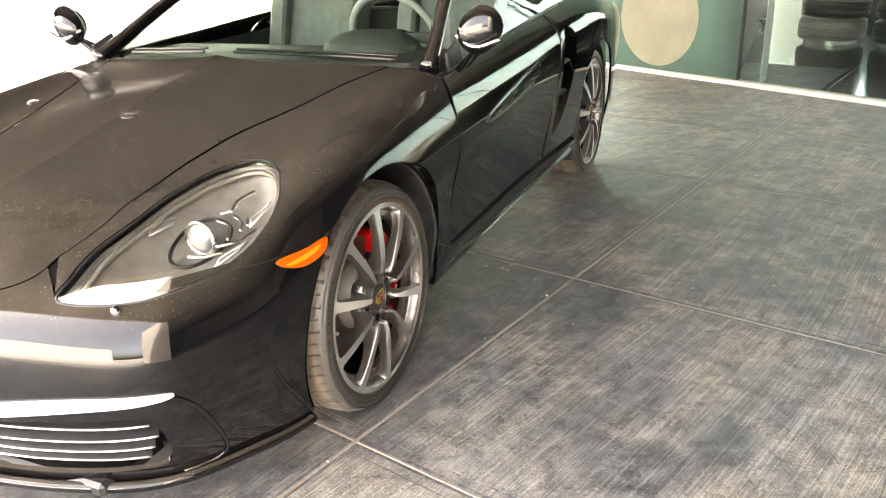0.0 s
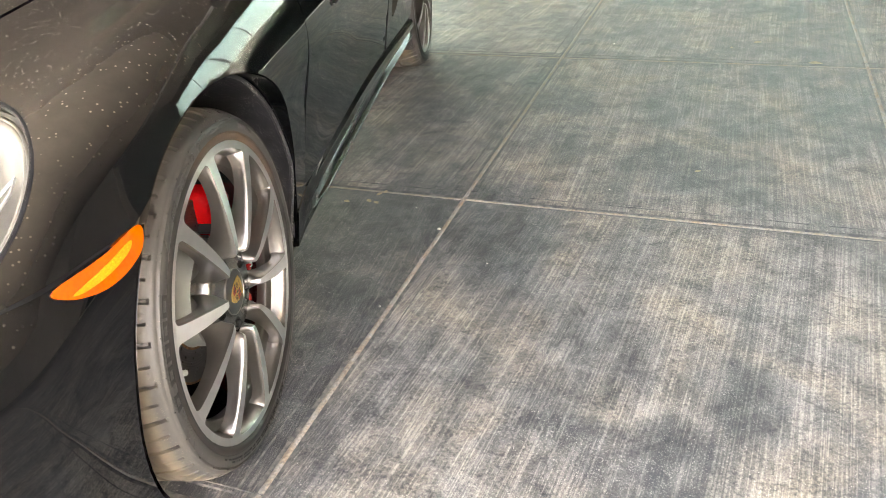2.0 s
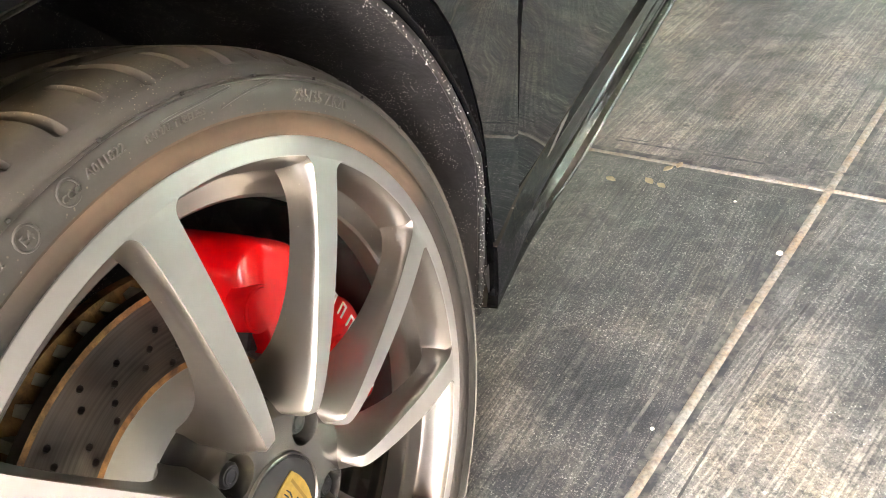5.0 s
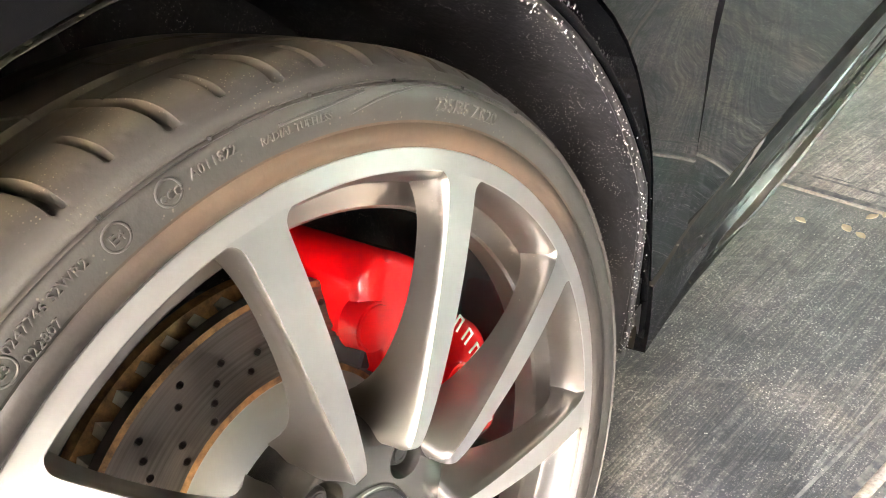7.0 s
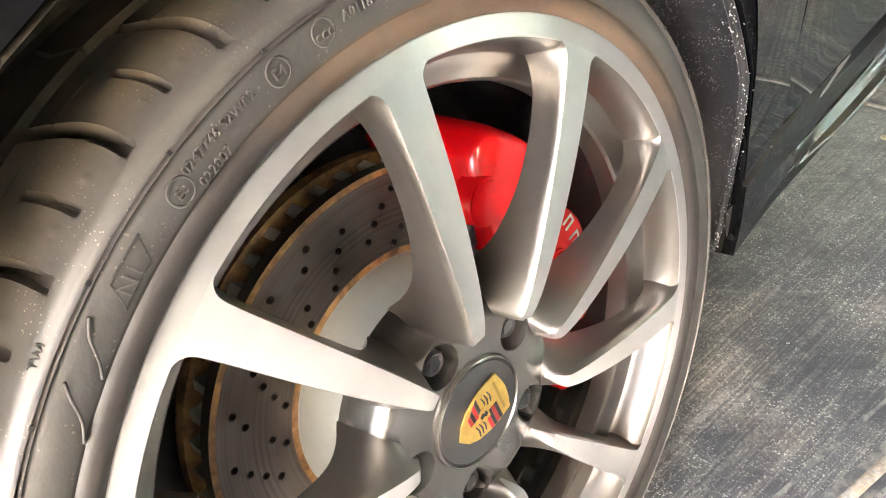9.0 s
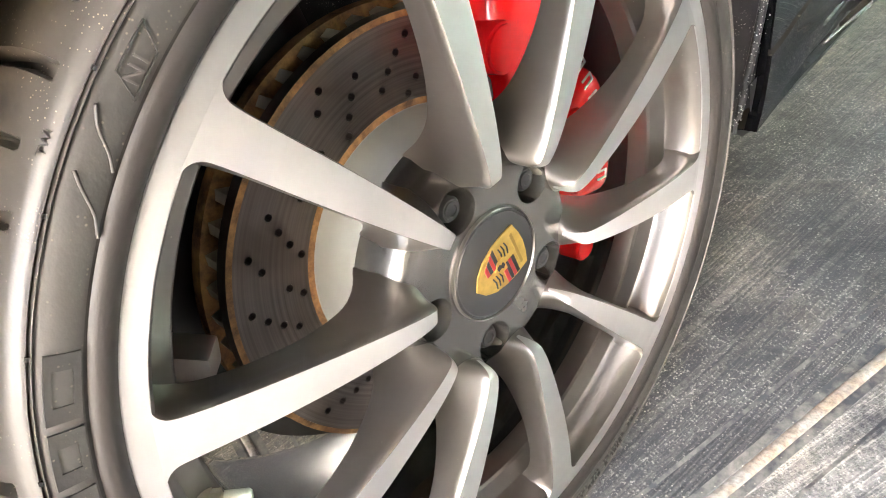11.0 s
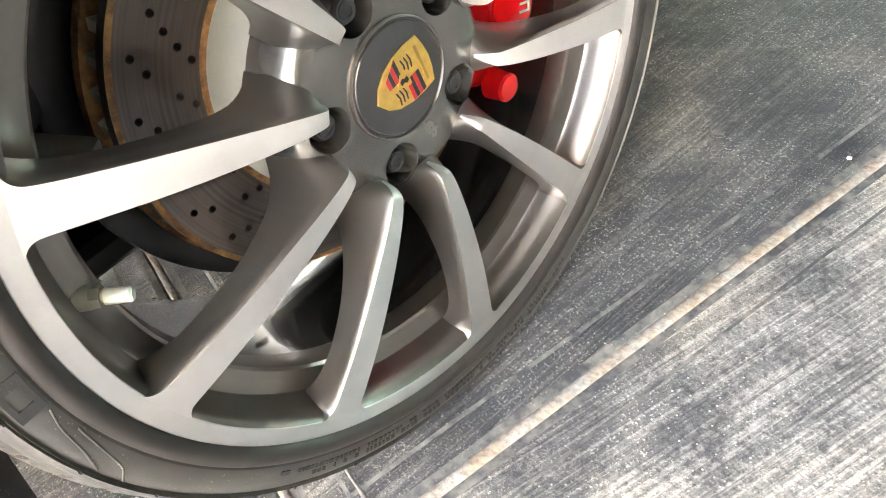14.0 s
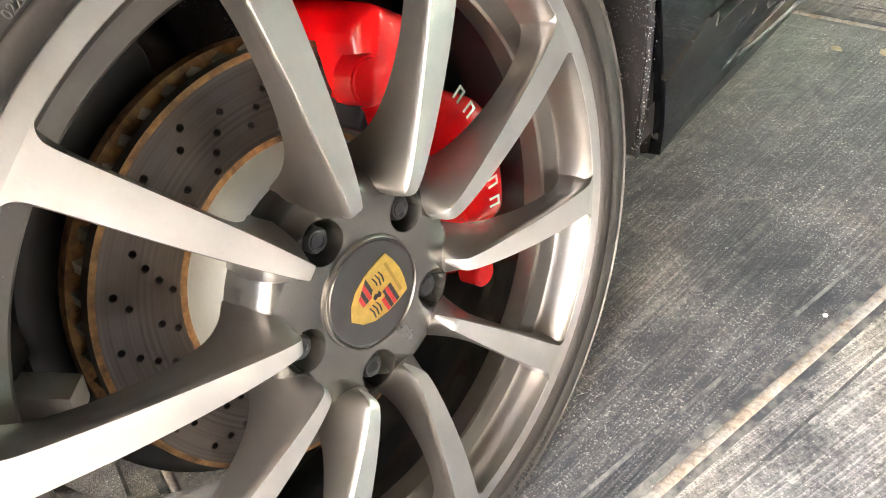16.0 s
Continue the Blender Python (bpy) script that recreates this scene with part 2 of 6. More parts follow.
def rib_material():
    """The rim rib: dark rubber, turning brown towards the top and the rear."""
    n = Nodes("dark_to_brown_rubber")
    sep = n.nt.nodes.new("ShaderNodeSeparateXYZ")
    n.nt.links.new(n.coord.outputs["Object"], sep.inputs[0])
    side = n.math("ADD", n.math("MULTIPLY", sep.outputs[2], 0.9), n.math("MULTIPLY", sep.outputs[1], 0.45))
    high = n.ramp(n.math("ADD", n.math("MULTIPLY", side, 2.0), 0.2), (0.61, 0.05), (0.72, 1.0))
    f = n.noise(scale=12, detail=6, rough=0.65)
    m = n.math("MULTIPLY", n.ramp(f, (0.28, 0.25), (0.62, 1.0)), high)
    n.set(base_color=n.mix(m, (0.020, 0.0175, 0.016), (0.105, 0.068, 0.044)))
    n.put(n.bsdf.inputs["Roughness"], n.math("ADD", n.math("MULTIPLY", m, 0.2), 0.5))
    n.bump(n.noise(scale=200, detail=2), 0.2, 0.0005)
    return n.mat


def machined_material():
    """Turned aluminium under lacquer, with fine dust specks."""
    n = Nodes("machined_aluminium")
    f = n.noise(scale=14, detail=5)
    speck = n.math("MULTIPLY", n.ramp(n.cells(scale=150), (0.05, 1.0), (0.11, 0.0)), n.ramp(n.noise(scale=20), (0.5, 0.0), (0.6, 1.0)))
    col = n.mix(n.ramp(f, (0.3, 0.0), (0.7, 1.0)), (0.55, 0.54, 0.525), (0.67, 0.66, 0.645))
    col = n.mix(n.math("MULTIPLY", speck, 0.35), col, (0.75, 0.7, 0.62))
    n.set(base_color=col, metallic=0.92, coat_weight=0.35, coat_roughness=0.12)
    n.put(n.bsdf.inputs["Roughness"], n.math("ADD", n.math("MULTIPLY", f, 0.12), 0.36))
    n.bump(n.noise(scale=900, detail=1), 0.05, 0.0003)
    out = n.nt.nodes.new("ShaderNodeMapping")
    out.inputs["Scale"].default_value = (0, 1, 1)
    n.nt.links.new(n.coord.outputs["Object"], out.inputs["Vector"])
    world = n.nt.nodes.new("ShaderNodeVectorTransform")
    world.vector_type, world.convert_from, world.convert_to = "VECTOR", "OBJECT", "WORLD"
    n.nt.links.new(out.outputs[0], world.inputs[0])
    n.put(n.bsdf.inputs["Tangent"], world.outputs[0])
    n.set(anisotropic=0.85)
    return n.mat


def wheel_paint():
    n = Nodes("satin_grey_wheel_paint")
    f = n.noise(scale=10, detail=5)
    dust = n.ramp(n.noise(scale=7, detail=6, rough=0.6), (0.40, 0.0), (0.85, 0.4))
    col = n.mix(n.ramp(f, (0.3, 0.0), (0.7, 1.0)), (0.178, 0.164, 0.150), (0.235, 0.218, 0.200))
    col = n.mix(dust, col, (0.27, 0.245, 0.215))
    speck = n.math("MULTIPLY", n.ramp(n.cells(scale=170), (0.05, 1.0), (0.11, 0.0)), n.ramp(n.noise(scale=24), (0.52, 0.0), (0.62, 1.0)))
    col = n.mix(n.math("MULTIPLY", speck, 0.5), col, (0.55, 0.5, 0.43))
    n.set(base_color=col, coat_weight=0.40, coat_roughness=0.14, metallic=0.86)
    n.put(n.bsdf.inputs["Roughness"], n.math("ADD", n.math("MULTIPLY", f, 0.08), 0.28))
    n.bump(n.noise(scale=1100, detail=1), 0.06, 0.0003)
    return n.mat


def disc_material():
    n = Nodes("cast_iron_disc")
    vec = n.coord.outputs["Object"]
    f = n.noise(scale=16, detail=5)
    r = n.nt.nodes.new("ShaderNodeVectorMath")
    r.operation = "LENGTH"
    m = n.nt.nodes.new("ShaderNodeMapping")
    m.inputs["Scale"].default_value = (0, 1, 1)
    n.nt.links.new(vec, m.inputs["Vector"])
    n.nt.links.new(m.outputs[0], r.inputs[0])
    comb = n.nt.nodes.new("ShaderNodeCombineXYZ")
    n.nt.links.new(r.outputs["Value"], comb.inputs[0])
    rings = n.noise(comb.outputs[0], scale=420, detail=3)
    col = n.mix(n.ramp(rings, (0.3, 0.0), (0.7, 1.0)), (0.062, 0.054, 0.049), (0.128, 0.116, 0.107))
    col = n.mix(n.ramp(f, (0.45, 0.0), (0.7, 0.45)), col, (0.15, 0.115, 0.092))
    n.set(base_color=col, metallic=0.75)
    n.put(n.bsdf.inputs["Roughness"], n.math("ADD", n.math("MULTIPLY", rings, 0.10), 0.27))
    n.bump(rings, 0.03, 0.0002)
    return n.mat


def rust_material():
    n = Nodes("rust")
    f = n.noise(scale=70, detail=6, rough=0.7)
    col = n.mix(n.ramp(f, (0.35, 0.0), (0.65, 1.0)), (0.10, 0.055, 0.03), (0.36, 0.19, 0.075))
    n.set(base_color=col, roughness=0.9)
    n.bump(f, 0.5, 0.002)
    return n.mat


def liner_material():
    """Moulded black plastic with stuck grit and dried splashes."""
    n = Nodes("gritty_black_plastic")
    grit = n.math("MULTIPLY", n.ramp(n.cells(scale=380), (0.12, 1.0), (0.24, 0.0)), n.ramp(n.noise(scale=30, detail=4), (0.46, 0.0), (0.62, 1.0)))
    f = n.noise(scale=6, detail=6, rough=0.7)
    col = n.mix(n.ramp(f, (0.4, 0.0), (0.7, 1.0)), (0.010, 0.010, 0.012), (0.046, 0.046, 0.050))
    col = n.mix(n.math("MULTIPLY", grit, 0.9), col, (0.70, 0.68, 0.64))
    n.set(base_color=col, roughness=0.55)
    n.bump(n.math("ADD", grit, n.math("MULTIPLY", n.noise(scale=150, detail=3), 0.6)), 0.6, 0.002)
    return n.mat


def pane_material(name, tint, gloss=0.9, film=None, base=0.06):
    """A thin pane: it lets tinted light through and mirrors at a slant."""
    n = Nodes(name)
    nt = n.nt
    nt.nodes.remove(n.bsdf)
    tr = nt.nodes.new("ShaderNodeBsdfTransparent")
    tr.inputs[0].default_value = (*tint, 1)
    gl = nt.nodes.new("ShaderNodeBsdfGlossy")
    gl.inputs["Roughness"].default_value = 0.005
    gl.inputs[0].default_value = (gloss, gloss, gloss, 1)
    lw = nt.nodes.new("ShaderNodeLayerWeight")
    lw.inputs[0].default_value = 0.5
    slant = n.math("ADD", n.math("MULTIPLY", n.math("POWER", lw.outputs["Facing"], 4.0), 0.8), base)
    mx = nt.nodes.new("ShaderNodeMixShader")
    nt.links.new(slant, mx.inputs[0])
    nt.links.new(tr.outputs[0], mx.inputs[1])
    nt.links.new(gl.outputs[0], mx.inputs[2])
    last = mx.outputs[0]
    if film:
        df = nt.nodes.new("ShaderNodeBsdfDiffuse")
        # level streaks in the film colour stand in for reflections of the bright outside
        nt.links.new(n.mix(n.noise(n.mapped((1, 1, 5)), scale=2.2, detail=5, distort=0.5), film, tuple(c * 0.5 for c in film)), df.inputs[0])
        m2 = nt.nodes.new("ShaderNodeMixShader")
        m2.inputs[0].default_value = 0.55
        tl = nt.nodes.new("ShaderNodeBsdfTranslucent")
        tl.inputs[0].default_value = (*film, 1)
        m3 = nt.nodes.new("ShaderNodeMixShader")
        m3.inputs[0].default_value = 0.6
        nt.links.new(df.outputs[0], m3.inputs[1])
        nt.links.new(tl.outputs[0], m3.inputs[2])
        nt.links.new(last, m2.inputs[1])
        nt.links.new(m3.outputs[0], m2.inputs[2])
        last = m2.outputs[0]
    nt.links.new(last, n.out.inputs[0])
    return n.mat


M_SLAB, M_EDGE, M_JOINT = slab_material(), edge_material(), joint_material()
M_PAINT = paint_material()
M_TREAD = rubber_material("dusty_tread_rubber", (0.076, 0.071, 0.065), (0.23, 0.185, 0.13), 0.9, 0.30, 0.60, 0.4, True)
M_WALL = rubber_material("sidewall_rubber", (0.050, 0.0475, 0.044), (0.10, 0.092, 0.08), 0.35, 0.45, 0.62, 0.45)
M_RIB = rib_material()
M_FACE, M_GREY, M_DISC, M_RUST, M_LINER = machined_material(), wheel_paint(), disc_material(), rust_material(), liner_material()
M_HUB = plain("dark_grey_hub", (0.195, 0.191, 0.180), 0.25, 0.8, 0.25, 0.12, 18)
M_CAP = plain("black_cap", (0.030, 0.031, 0.032), 0.38, 0.0, 0.3, 0.2, 60)
M_GOLD = plain("gold_enamel", (0.62, 0.42, 0.11), 0.32, 0.75, 0.3, 0.15, 120)
M_CREST_RED = plain("red_enamel", (0.42, 0.02, 0.02), 0.3, 0.0, 0.5)
M_CREST_BLACK = plain("black_enamel", (0.01, 0.01, 0.01), 0.3, 0.0, 0.5)
M_BOLT = plain("black_bolt", (0.095, 0.096, 0.099), 0.34, 0.8, 0.4, 0.35, 90, 0.1)
M_VANE = plain("dusty_vane", (0.36, 0.33, 0.28), 0.85, 0.0, 0.0, 0.35, 60)
M_HAT = plain("pale_zinc_coating", (0.299, 0.313, 0.292), 0.5, 0.25, 0.0, 0.12, 12, 0.1)
M_RED = plain("red_caliper_lacquer", (0.86, 0.005, 0.008), 0.24, 0.0, 0.6, 0.06, 15)
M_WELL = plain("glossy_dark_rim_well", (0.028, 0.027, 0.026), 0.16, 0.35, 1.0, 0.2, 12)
M_CALTEXT = plain("white_print", (0.82, 0.78, 0.76), 0.4)
M_DARK = plain("black_suspension", (0.018, 0.018, 0.019), 0.5, 0.0, 0.2, 0.4, 20)
M_PLASTIC = plain("black_plastic", (0.014, 0.014, 0.015), 0.42, 0.0, 0.0, 0.3, 60, 0.15)
M_VALVE = plain("pale_valve_cap", (0.62, 0.66, 0.60), 0.4, 0.2)
M_STEM = plain("dusty_brass", (0.42, 0.38, 0.31), 0.5, 0.3, 0.0, 0.2, 60)
M_STEEL = plain("dull_steel", (0.5, 0.48, 0.45), 0.38, 0.9)
M_CHROME = plain("chrome", (0.85, 0.85, 0.85), 0.08, 1.0)
M_AMBER = plain("amber_lens", (0.60, 0.075, 0.001), 0.12, 0.0, 0.6, 0.15, 200)
M_AMBER_IN = plain("amber_reflector", (0.95, 0.30, 0.012), 0.25, 0.2, 0.3, 0.2, 400)
M_CLEAR = pane_material("clear_lamp_cover", (0.93, 0.93, 0.91), base=0.17)
M_WINDOW = pane_material("car_window_glass", (0.62, 0.72, 0.66))
M_LAMP_IN = plain("lamp_housing", (0.30, 0.285, 0.26), 0.35, 0.3)
# paler than the sidewall, in place of the light along the letters' edges
M_LETTER = rubber_material("lightened_letter_rubber", (0.075, 0.071, 0.066), (0.14, 0.13, 0.115), 0.5)
# the seats' grey is lightened to include the reflection on the windshield
M_SEAT = plain("reflection_grey_leather", (0.16, 0.16, 0.15), 0.55, 0.0, 0.0, 0.2, 25)
M_DASH = plain("dashboard", (0.075, 0.072, 0.065), 0.6, 0.0, 0.0, 0.2, 60)
M_MIRROR = plain("mirror_glass", (0.9, 0.92, 0.92), 0.01, 1.0, 0.0, 0.0)
M_GLASS = pane_material("green_shop_glass", (0.72, 0.83, 0.78))
M_PLAINGLASS = pane_material("plain_glass", (0.88, 0.90, 0.89))
M_FILM = pane_material("pale_green_film", (0.20, 0.30, 0.25), 0.9, (0.20, 0.28, 0.255))
M_DISCFILM = plain("tan_film", (0.25, 0.24, 0.165), 0.6, 0.0, 0.0, 0.12, 3)
M_CREAM = plain("cream_stone", (0.72, 0.69, 0.62), 0.55, 0.0, 0.0, 0.1, 14, 0.1)
M_CEILING = plain("brown_soffit", (0.42, 0.345, 0.265), 0.7, 0.0, 0.0, 0.1, 3, 0.1)
M_FASCIA = plain("tan_fascia", (0.55, 0.42, 0.28), 0.7, 0.0, 0.0, 0.1, 4)
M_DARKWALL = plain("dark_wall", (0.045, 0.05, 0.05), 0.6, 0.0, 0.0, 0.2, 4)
M_WHITEWALL = plain("white_render", (0.78, 0.77, 0.74), 0.8, 0.0, 0.0, 0.05, 6, 0.2)
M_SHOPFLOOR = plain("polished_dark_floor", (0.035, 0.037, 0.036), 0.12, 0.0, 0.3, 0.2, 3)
M_YARDWALL = plain("grey_brown_render", (0.26, 0.245, 0.225), 0.8, 0.0, 0.0, 0.12, 3, 0.2)
M_PAVING = plain("pale_paving", (0.30, 0.29, 0.265), 0.85, 0.0, 0.0, 0.15, 2, 0.2)
M_LEAF = plain("dry_leaf", (0.42, 0.34, 0.23), 0.8, 0.0, 0.0, 0.3, 80)
M_STONE = plain("pale_pebble", (0.66, 0.63, 0.57), 0.8, 0.0, 0.0, 0.2, 200, 0.2)
M_DROPLET = plain("dried_droplet", (0.50, 0.49, 0.47), 0.25, 0.0, 0.5, 0.3, 300)
M_LED = plain("white_lamp_strip", (0.75, 0.76, 0.76), 0.25, 0.3, 0.5)


# ---- mesh helpers ----
def from_arrays(name, verts, faces, mats, parent=None, label="", smooth=True, index=None, sharp=0.0):
    """An object from vertices and faces; index gives each face's material."""
    me = bpy.data.meshes.new(name)
    me.from_pydata([tuple(map(float, v)) for v in verts], [], [tuple(map(int, f)) for f in faces])
    for m in (mats if isinstance(mats, (list, tuple)) else [mats]):
        me.materials.append(m)
    if index is not None:
        me.polygons.foreach_set("material_index", [int(i) for i in index])
    me.polygons.foreach_set("use_smooth", [smooth] * len(me.polygons))
    if sharp:
        me.set_sharp_from_angle(angle=radians(sharp))
    ob = new(name, me)
    if parent:
        ob.parent = parent
    if label:
        tagged(ob, label)
    return ob


def part(name, bm, mat, parent=None, label="", smooth=True, sharp=35.0):
    """Links a bmesh as one mesh object under a thing or a part."""
    bm.normal_update()
    me = bpy.data.meshes.new(name)
    bm.to_mesh(me)
    bm.free()
    for m in (mat if isinstance(mat, (list, tuple)) else [mat]):
        me.materials.append(m)
    me.polygons.foreach_set("use_smooth", [smooth] * len(me.polygons))
    if smooth and sharp:
        me.set_sharp_from_angle(angle=radians(sharp))
    ob = new(name, me)
    if parent:
        ob.parent = parent
    if label:
        tagged(ob, label)
    return ob


def basis(t):
    return np.stack([-t + 2 * t ** 2 - t ** 3, 2 - 5 * t ** 2 + 3 * t ** 3, t + 4 * t ** 2 - 3 * t ** 3, -t ** 2 + t ** 3], -1) * 0.5


def curve(points, t):
    """A smooth curve through points, at parameters t from 0 to their number less one."""
    p = np.asarray(points, float)
    p = np.concatenate([2 * p[:1] - p[1:2], p, 2 * p[-1:] - p[-2:-1]])
    t = np.asarray(t, float)
    i = np.clip(np.floor(t).astype(int), 0, len(p) - 4)
    w = basis(t - i)
    return sum(w[..., k, None] * p[i + k] for k in range(4))


def dense(points, n, closed=False):
    """n points along a smooth curve through the points."""
    p = list(points)
    if closed:
        q = p[-1:] + p + p[:2]
        return curve(q, 1 + np.linspace(0, len(p), n, endpoint=False))
    return curve(p, np.linspace(0, len(p) - 1, n))


def turned(profile, n=96, closed=False, start=0.0, sweep=360.0):
    """Vertices and faces of a profile of (x, radius) turned round the x axis."""
    p = np.asarray(profile, float)
    full = sweep >= 359.9
    a = np.radians(start + np.linspace(0, sweep, n, endpoint=not full))
    v = np.stack([np.broadcast_to(p[:, 0, None], (len(p), n)), p[:, 1, None] * np.cos(a), p[:, 1, None] * np.sin(a)], -1).reshape(-1, 3)
    f = []
    for i in range(len(p) - (0 if closed else 1)):
        for j in range(n if full else n - 1):
            k, m = (j + 1) % n, (i + 1) % len(p)
            f.append((i * n + j, m * n + j, m * n + k, i * n + k))
    return v, f


def lathe(name, profile, mat, parent=None, label="", n=96, closed=False, start=0.0, sweep=360.0, sharp=35.0):
    v, f = turned(profile, n, closed, start, sweep)
    return from_arrays(name, v, [q[::-1] for q in f], mat, parent, label, True, None, sharp)


def within(pts, poly):
    """Which of many points lie inside a polygon."""
    p = np.asarray(pts, float).reshape(-1, 2)
    a = np.asarray(poly, float)
    b = np.roll(a, -1, 0)
    r = np.zeros(len(p), bool)
    for (ax, ay), (bx, by) in zip(a, b):
        if ay != by:
            hit = ((ay > p[:, 1]) != (by > p[:, 1])) & (p[:, 0] < (bx - ax) * (p[:, 1] - ay) / (by - ay) + ax)
            r ^= hit
    return r


def filled(outline, holes=(), grid_points=()):
    """Triangles that fill an outline less its holes: 2D points, faces, and the boundary loops."""
    from mathutils.geometry import delaunay_2d_cdt
    loops = [[tuple(map(float, p)) for p in loop] for loop in (outline, *holes)]
    pts, edges, at = [], [], 0
    for loop in loops:
        edges += [(at + i, at + (i + 1) % len(loop)) for i in range(len(loop))]
        pts += loop
        at += len(loop)
    if len(grid_points):
        q = np.asarray(grid_points, float)
        ok = within(q, loops[0])
        for h in loops[1:]:
            ok &= ~within(q, h)
        pts += [tuple(map(float, p)) for p in q[ok]]
    v, e, f, *_ = delaunay_2d_cdt([Vector(p) for p in pts], edges, [], 0, 1e-6)
    flat = np.array([(p.x, p.y) for p in v])
    mid = np.array([flat[list(t)].mean(0) for t in f])
    ok = within(mid, loops[0])
    for h in loops[1:]:
        ok &= ~within(mid, h)
    return flat, [tuple(t) for t, k in zip(f, ok) if k]


def rim_edges(faces):
    """The edges with one face alone, in the order in which that face runs."""
    seen = {}
    for f in faces:
        for a, b in zip(f, f[1:] + f[:1]):
            key = (min(a, b), max(a, b))
            seen[key] = None if key in seen else (a, b)
    return [e for e in seen.values() if e]


def bar(bm, a, b, r, n=10, r2=None):
    """A round bar from a to b, added to a bmesh."""
    a, b = Vector(a), Vector(b)
    d = b - a
    q = d.to_track_quat("Z", "Y").to_matrix().to_4x4()
    bmesh.ops.create_cone(bm, cap_ends=True, segments=n, radius1=r, radius2=r if r2 is None else r2, depth=d.length, matrix=Matrix.Translation((a + b) / 2) @ q)
    return bm


def slabbox(bm, lo, hi, m=None, bevel=0.0, seg=2):
    r = bmesh.ops.create_cube(bm, size=1)
    for v in r["verts"]:
        v.co = Vector([lo[k] + (v.co[k] + 0.5) * (hi[k] - lo[k]) for k in range(3)])
    if bevel:
        edges = list({e for v in r["verts"] for e in v.link_edges})
        g = bmesh.ops.bevel(bm, geom=edges, offset=bevel, segments=seg, profile=0.6, affect="EDGES")
        r["verts"] = list({v for f in g["faces"] for v in f.verts} | {v for v in r["verts"] if v.is_valid})
    if m is not None:
        bmesh.ops.transform(bm, matrix=m, verts=[v for v in r["verts"] if v.is_valid])
    return bm


def tube(points, r, n=8, closed=False):
    """Vertices and faces of a tube of radius r along points."""
    p = np.asarray(points, float)
    t = np.gradient(p, axis=0)
    t /= np.linalg.norm(t, axis=1)[:, None] + 1e-12
    ref = np.array([0.13, 0.21, 0.97])
    a = np.cross(t, ref)
    a /= np.linalg.norm(a, axis=1)[:, None] + 1e-12
    b = np.cross(t, a)
    w = np.linspace(0, 2 * np.pi, n, endpoint=False)
    rr = np.broadcast_to(np.asarray(r, float), (len(p),))
    v = (p[:, None] + rr[:, None, None] * (np.cos(w)[None, :, None] * a[:, None] + np.sin(w)[None, :, None] * b[:, None])).reshape(-1, 3)
    f = [(i * n + j, i * n + (j + 1) % n, (i + 1) * n + (j + 1) % n, (i + 1) * n + j) for i in range(len(p) - 1) for j in range(n)]
    f += [tuple(range(n))[::-1], tuple((len(p) - 1) * n + j for j in range(n))]
    return v, f


# ---- ground and floor ----
ACROSS = [-6.46, -5.18, -3.9, -2.62, -1.34, 0.0, 1.272, 2.55, 3.83, 5.1]
ALONG = [-5.2, -3.9, -2.6, -1.3, 0.0, 1.287, 2.747, 3.935, 5.3, 6.6, 7.9]


def floor_point(a, b, z=0.0):
    p = G0 + E1 * b + E2 * a
    return (p.x, p.y, z)


# the glass front runs at a slant to the slabs
GLASS_A, GLASS_B = Vector((-6.0, 9.52, 0)), Vector((7.5, 1.76, 0))
GLASS_D = (GLASS_B - GLASS_A).normalized()
GLASS_N = Vector((-GLASS_D.y, GLASS_D.x, 0))


def along_glass(x):
    """The point of the glass line at that x."""
    return GLASS_A + GLASS_D * ((x - GLASS_A.x) / GLASS_D.x)


bm = bmesh.new()
bmesh.ops.create_grid(bm, x_segments=4, y_segments=4, size=400)
ground = part("ground", bm, M_PAVING, smooth=False)
ground.location.z = -0.06
tagged(ground, "pale sunlit paving round the covered forecourt", "ground", kind="structure")

floor = new("floor")
tagged(floor, "dark brushed concrete slab floor with dusty streaks", "floor", kind="structure")
bm = bmesh.new()
for a, b in ((ACROSS[0], ALONG[0]), (ACROSS[-1], ALONG[0]), (ACROSS[-1], ALONG[-1]), (ACROSS[0], ALONG[-1])):
    bm.verts.new(floor_point(a, b, -0.014))
bm.faces.new(bm.verts[:])
part("joint_bed", bm, M_EDGE, floor, smooth=False)

# ---- shop front and canopy ----
bm = bmesh.new()
slabbox(bm, (0, -0.055, -0.05), ((GLASS_B - GLASS_A).length, 0.055, 0.035), None, 0.008, 2)
FRONT = Matrix.Translation(GLASS_A) @ Matrix.Rotation(math.atan2(GLASS_D.y, GLASS_D.x), 4, "Z")
threshold = part("threshold", bm, M_CREAM)
threshold.matrix_world = FRONT
tagged(threshold, "cream stone threshold under the glass shop front", "threshold", kind="structure")


def front_s(x):
    return (x - GLASS_A.x) / GLASS_D.x


glass_front = new("window_1")
glass_front.matrix_world = FRONT
tagged(glass_front, "tall green-tinted frameless glass shop front", "window", kind="structure")
PANES = [0.0, front_s(-2.5), front_s(0.17), front_s(1.475), front_s(3.9), front_s(7.4)]
for k in range(len(PANES) - 1):
    bm = bmesh.new()
    slabbox(bm, (PANES[k] + 0.006, -0.005, 0.036), (PANES[k + 1] - 0.006, 0.005, 3.3), None, 0.002, 1)
    part("pane", bm, M_FILM if k == 2 else M_GLASS, glass_front, "pane with a pale green film and painted reflection streaks" if k == 2 else "", sharp=20)
bm = bmesh.new()
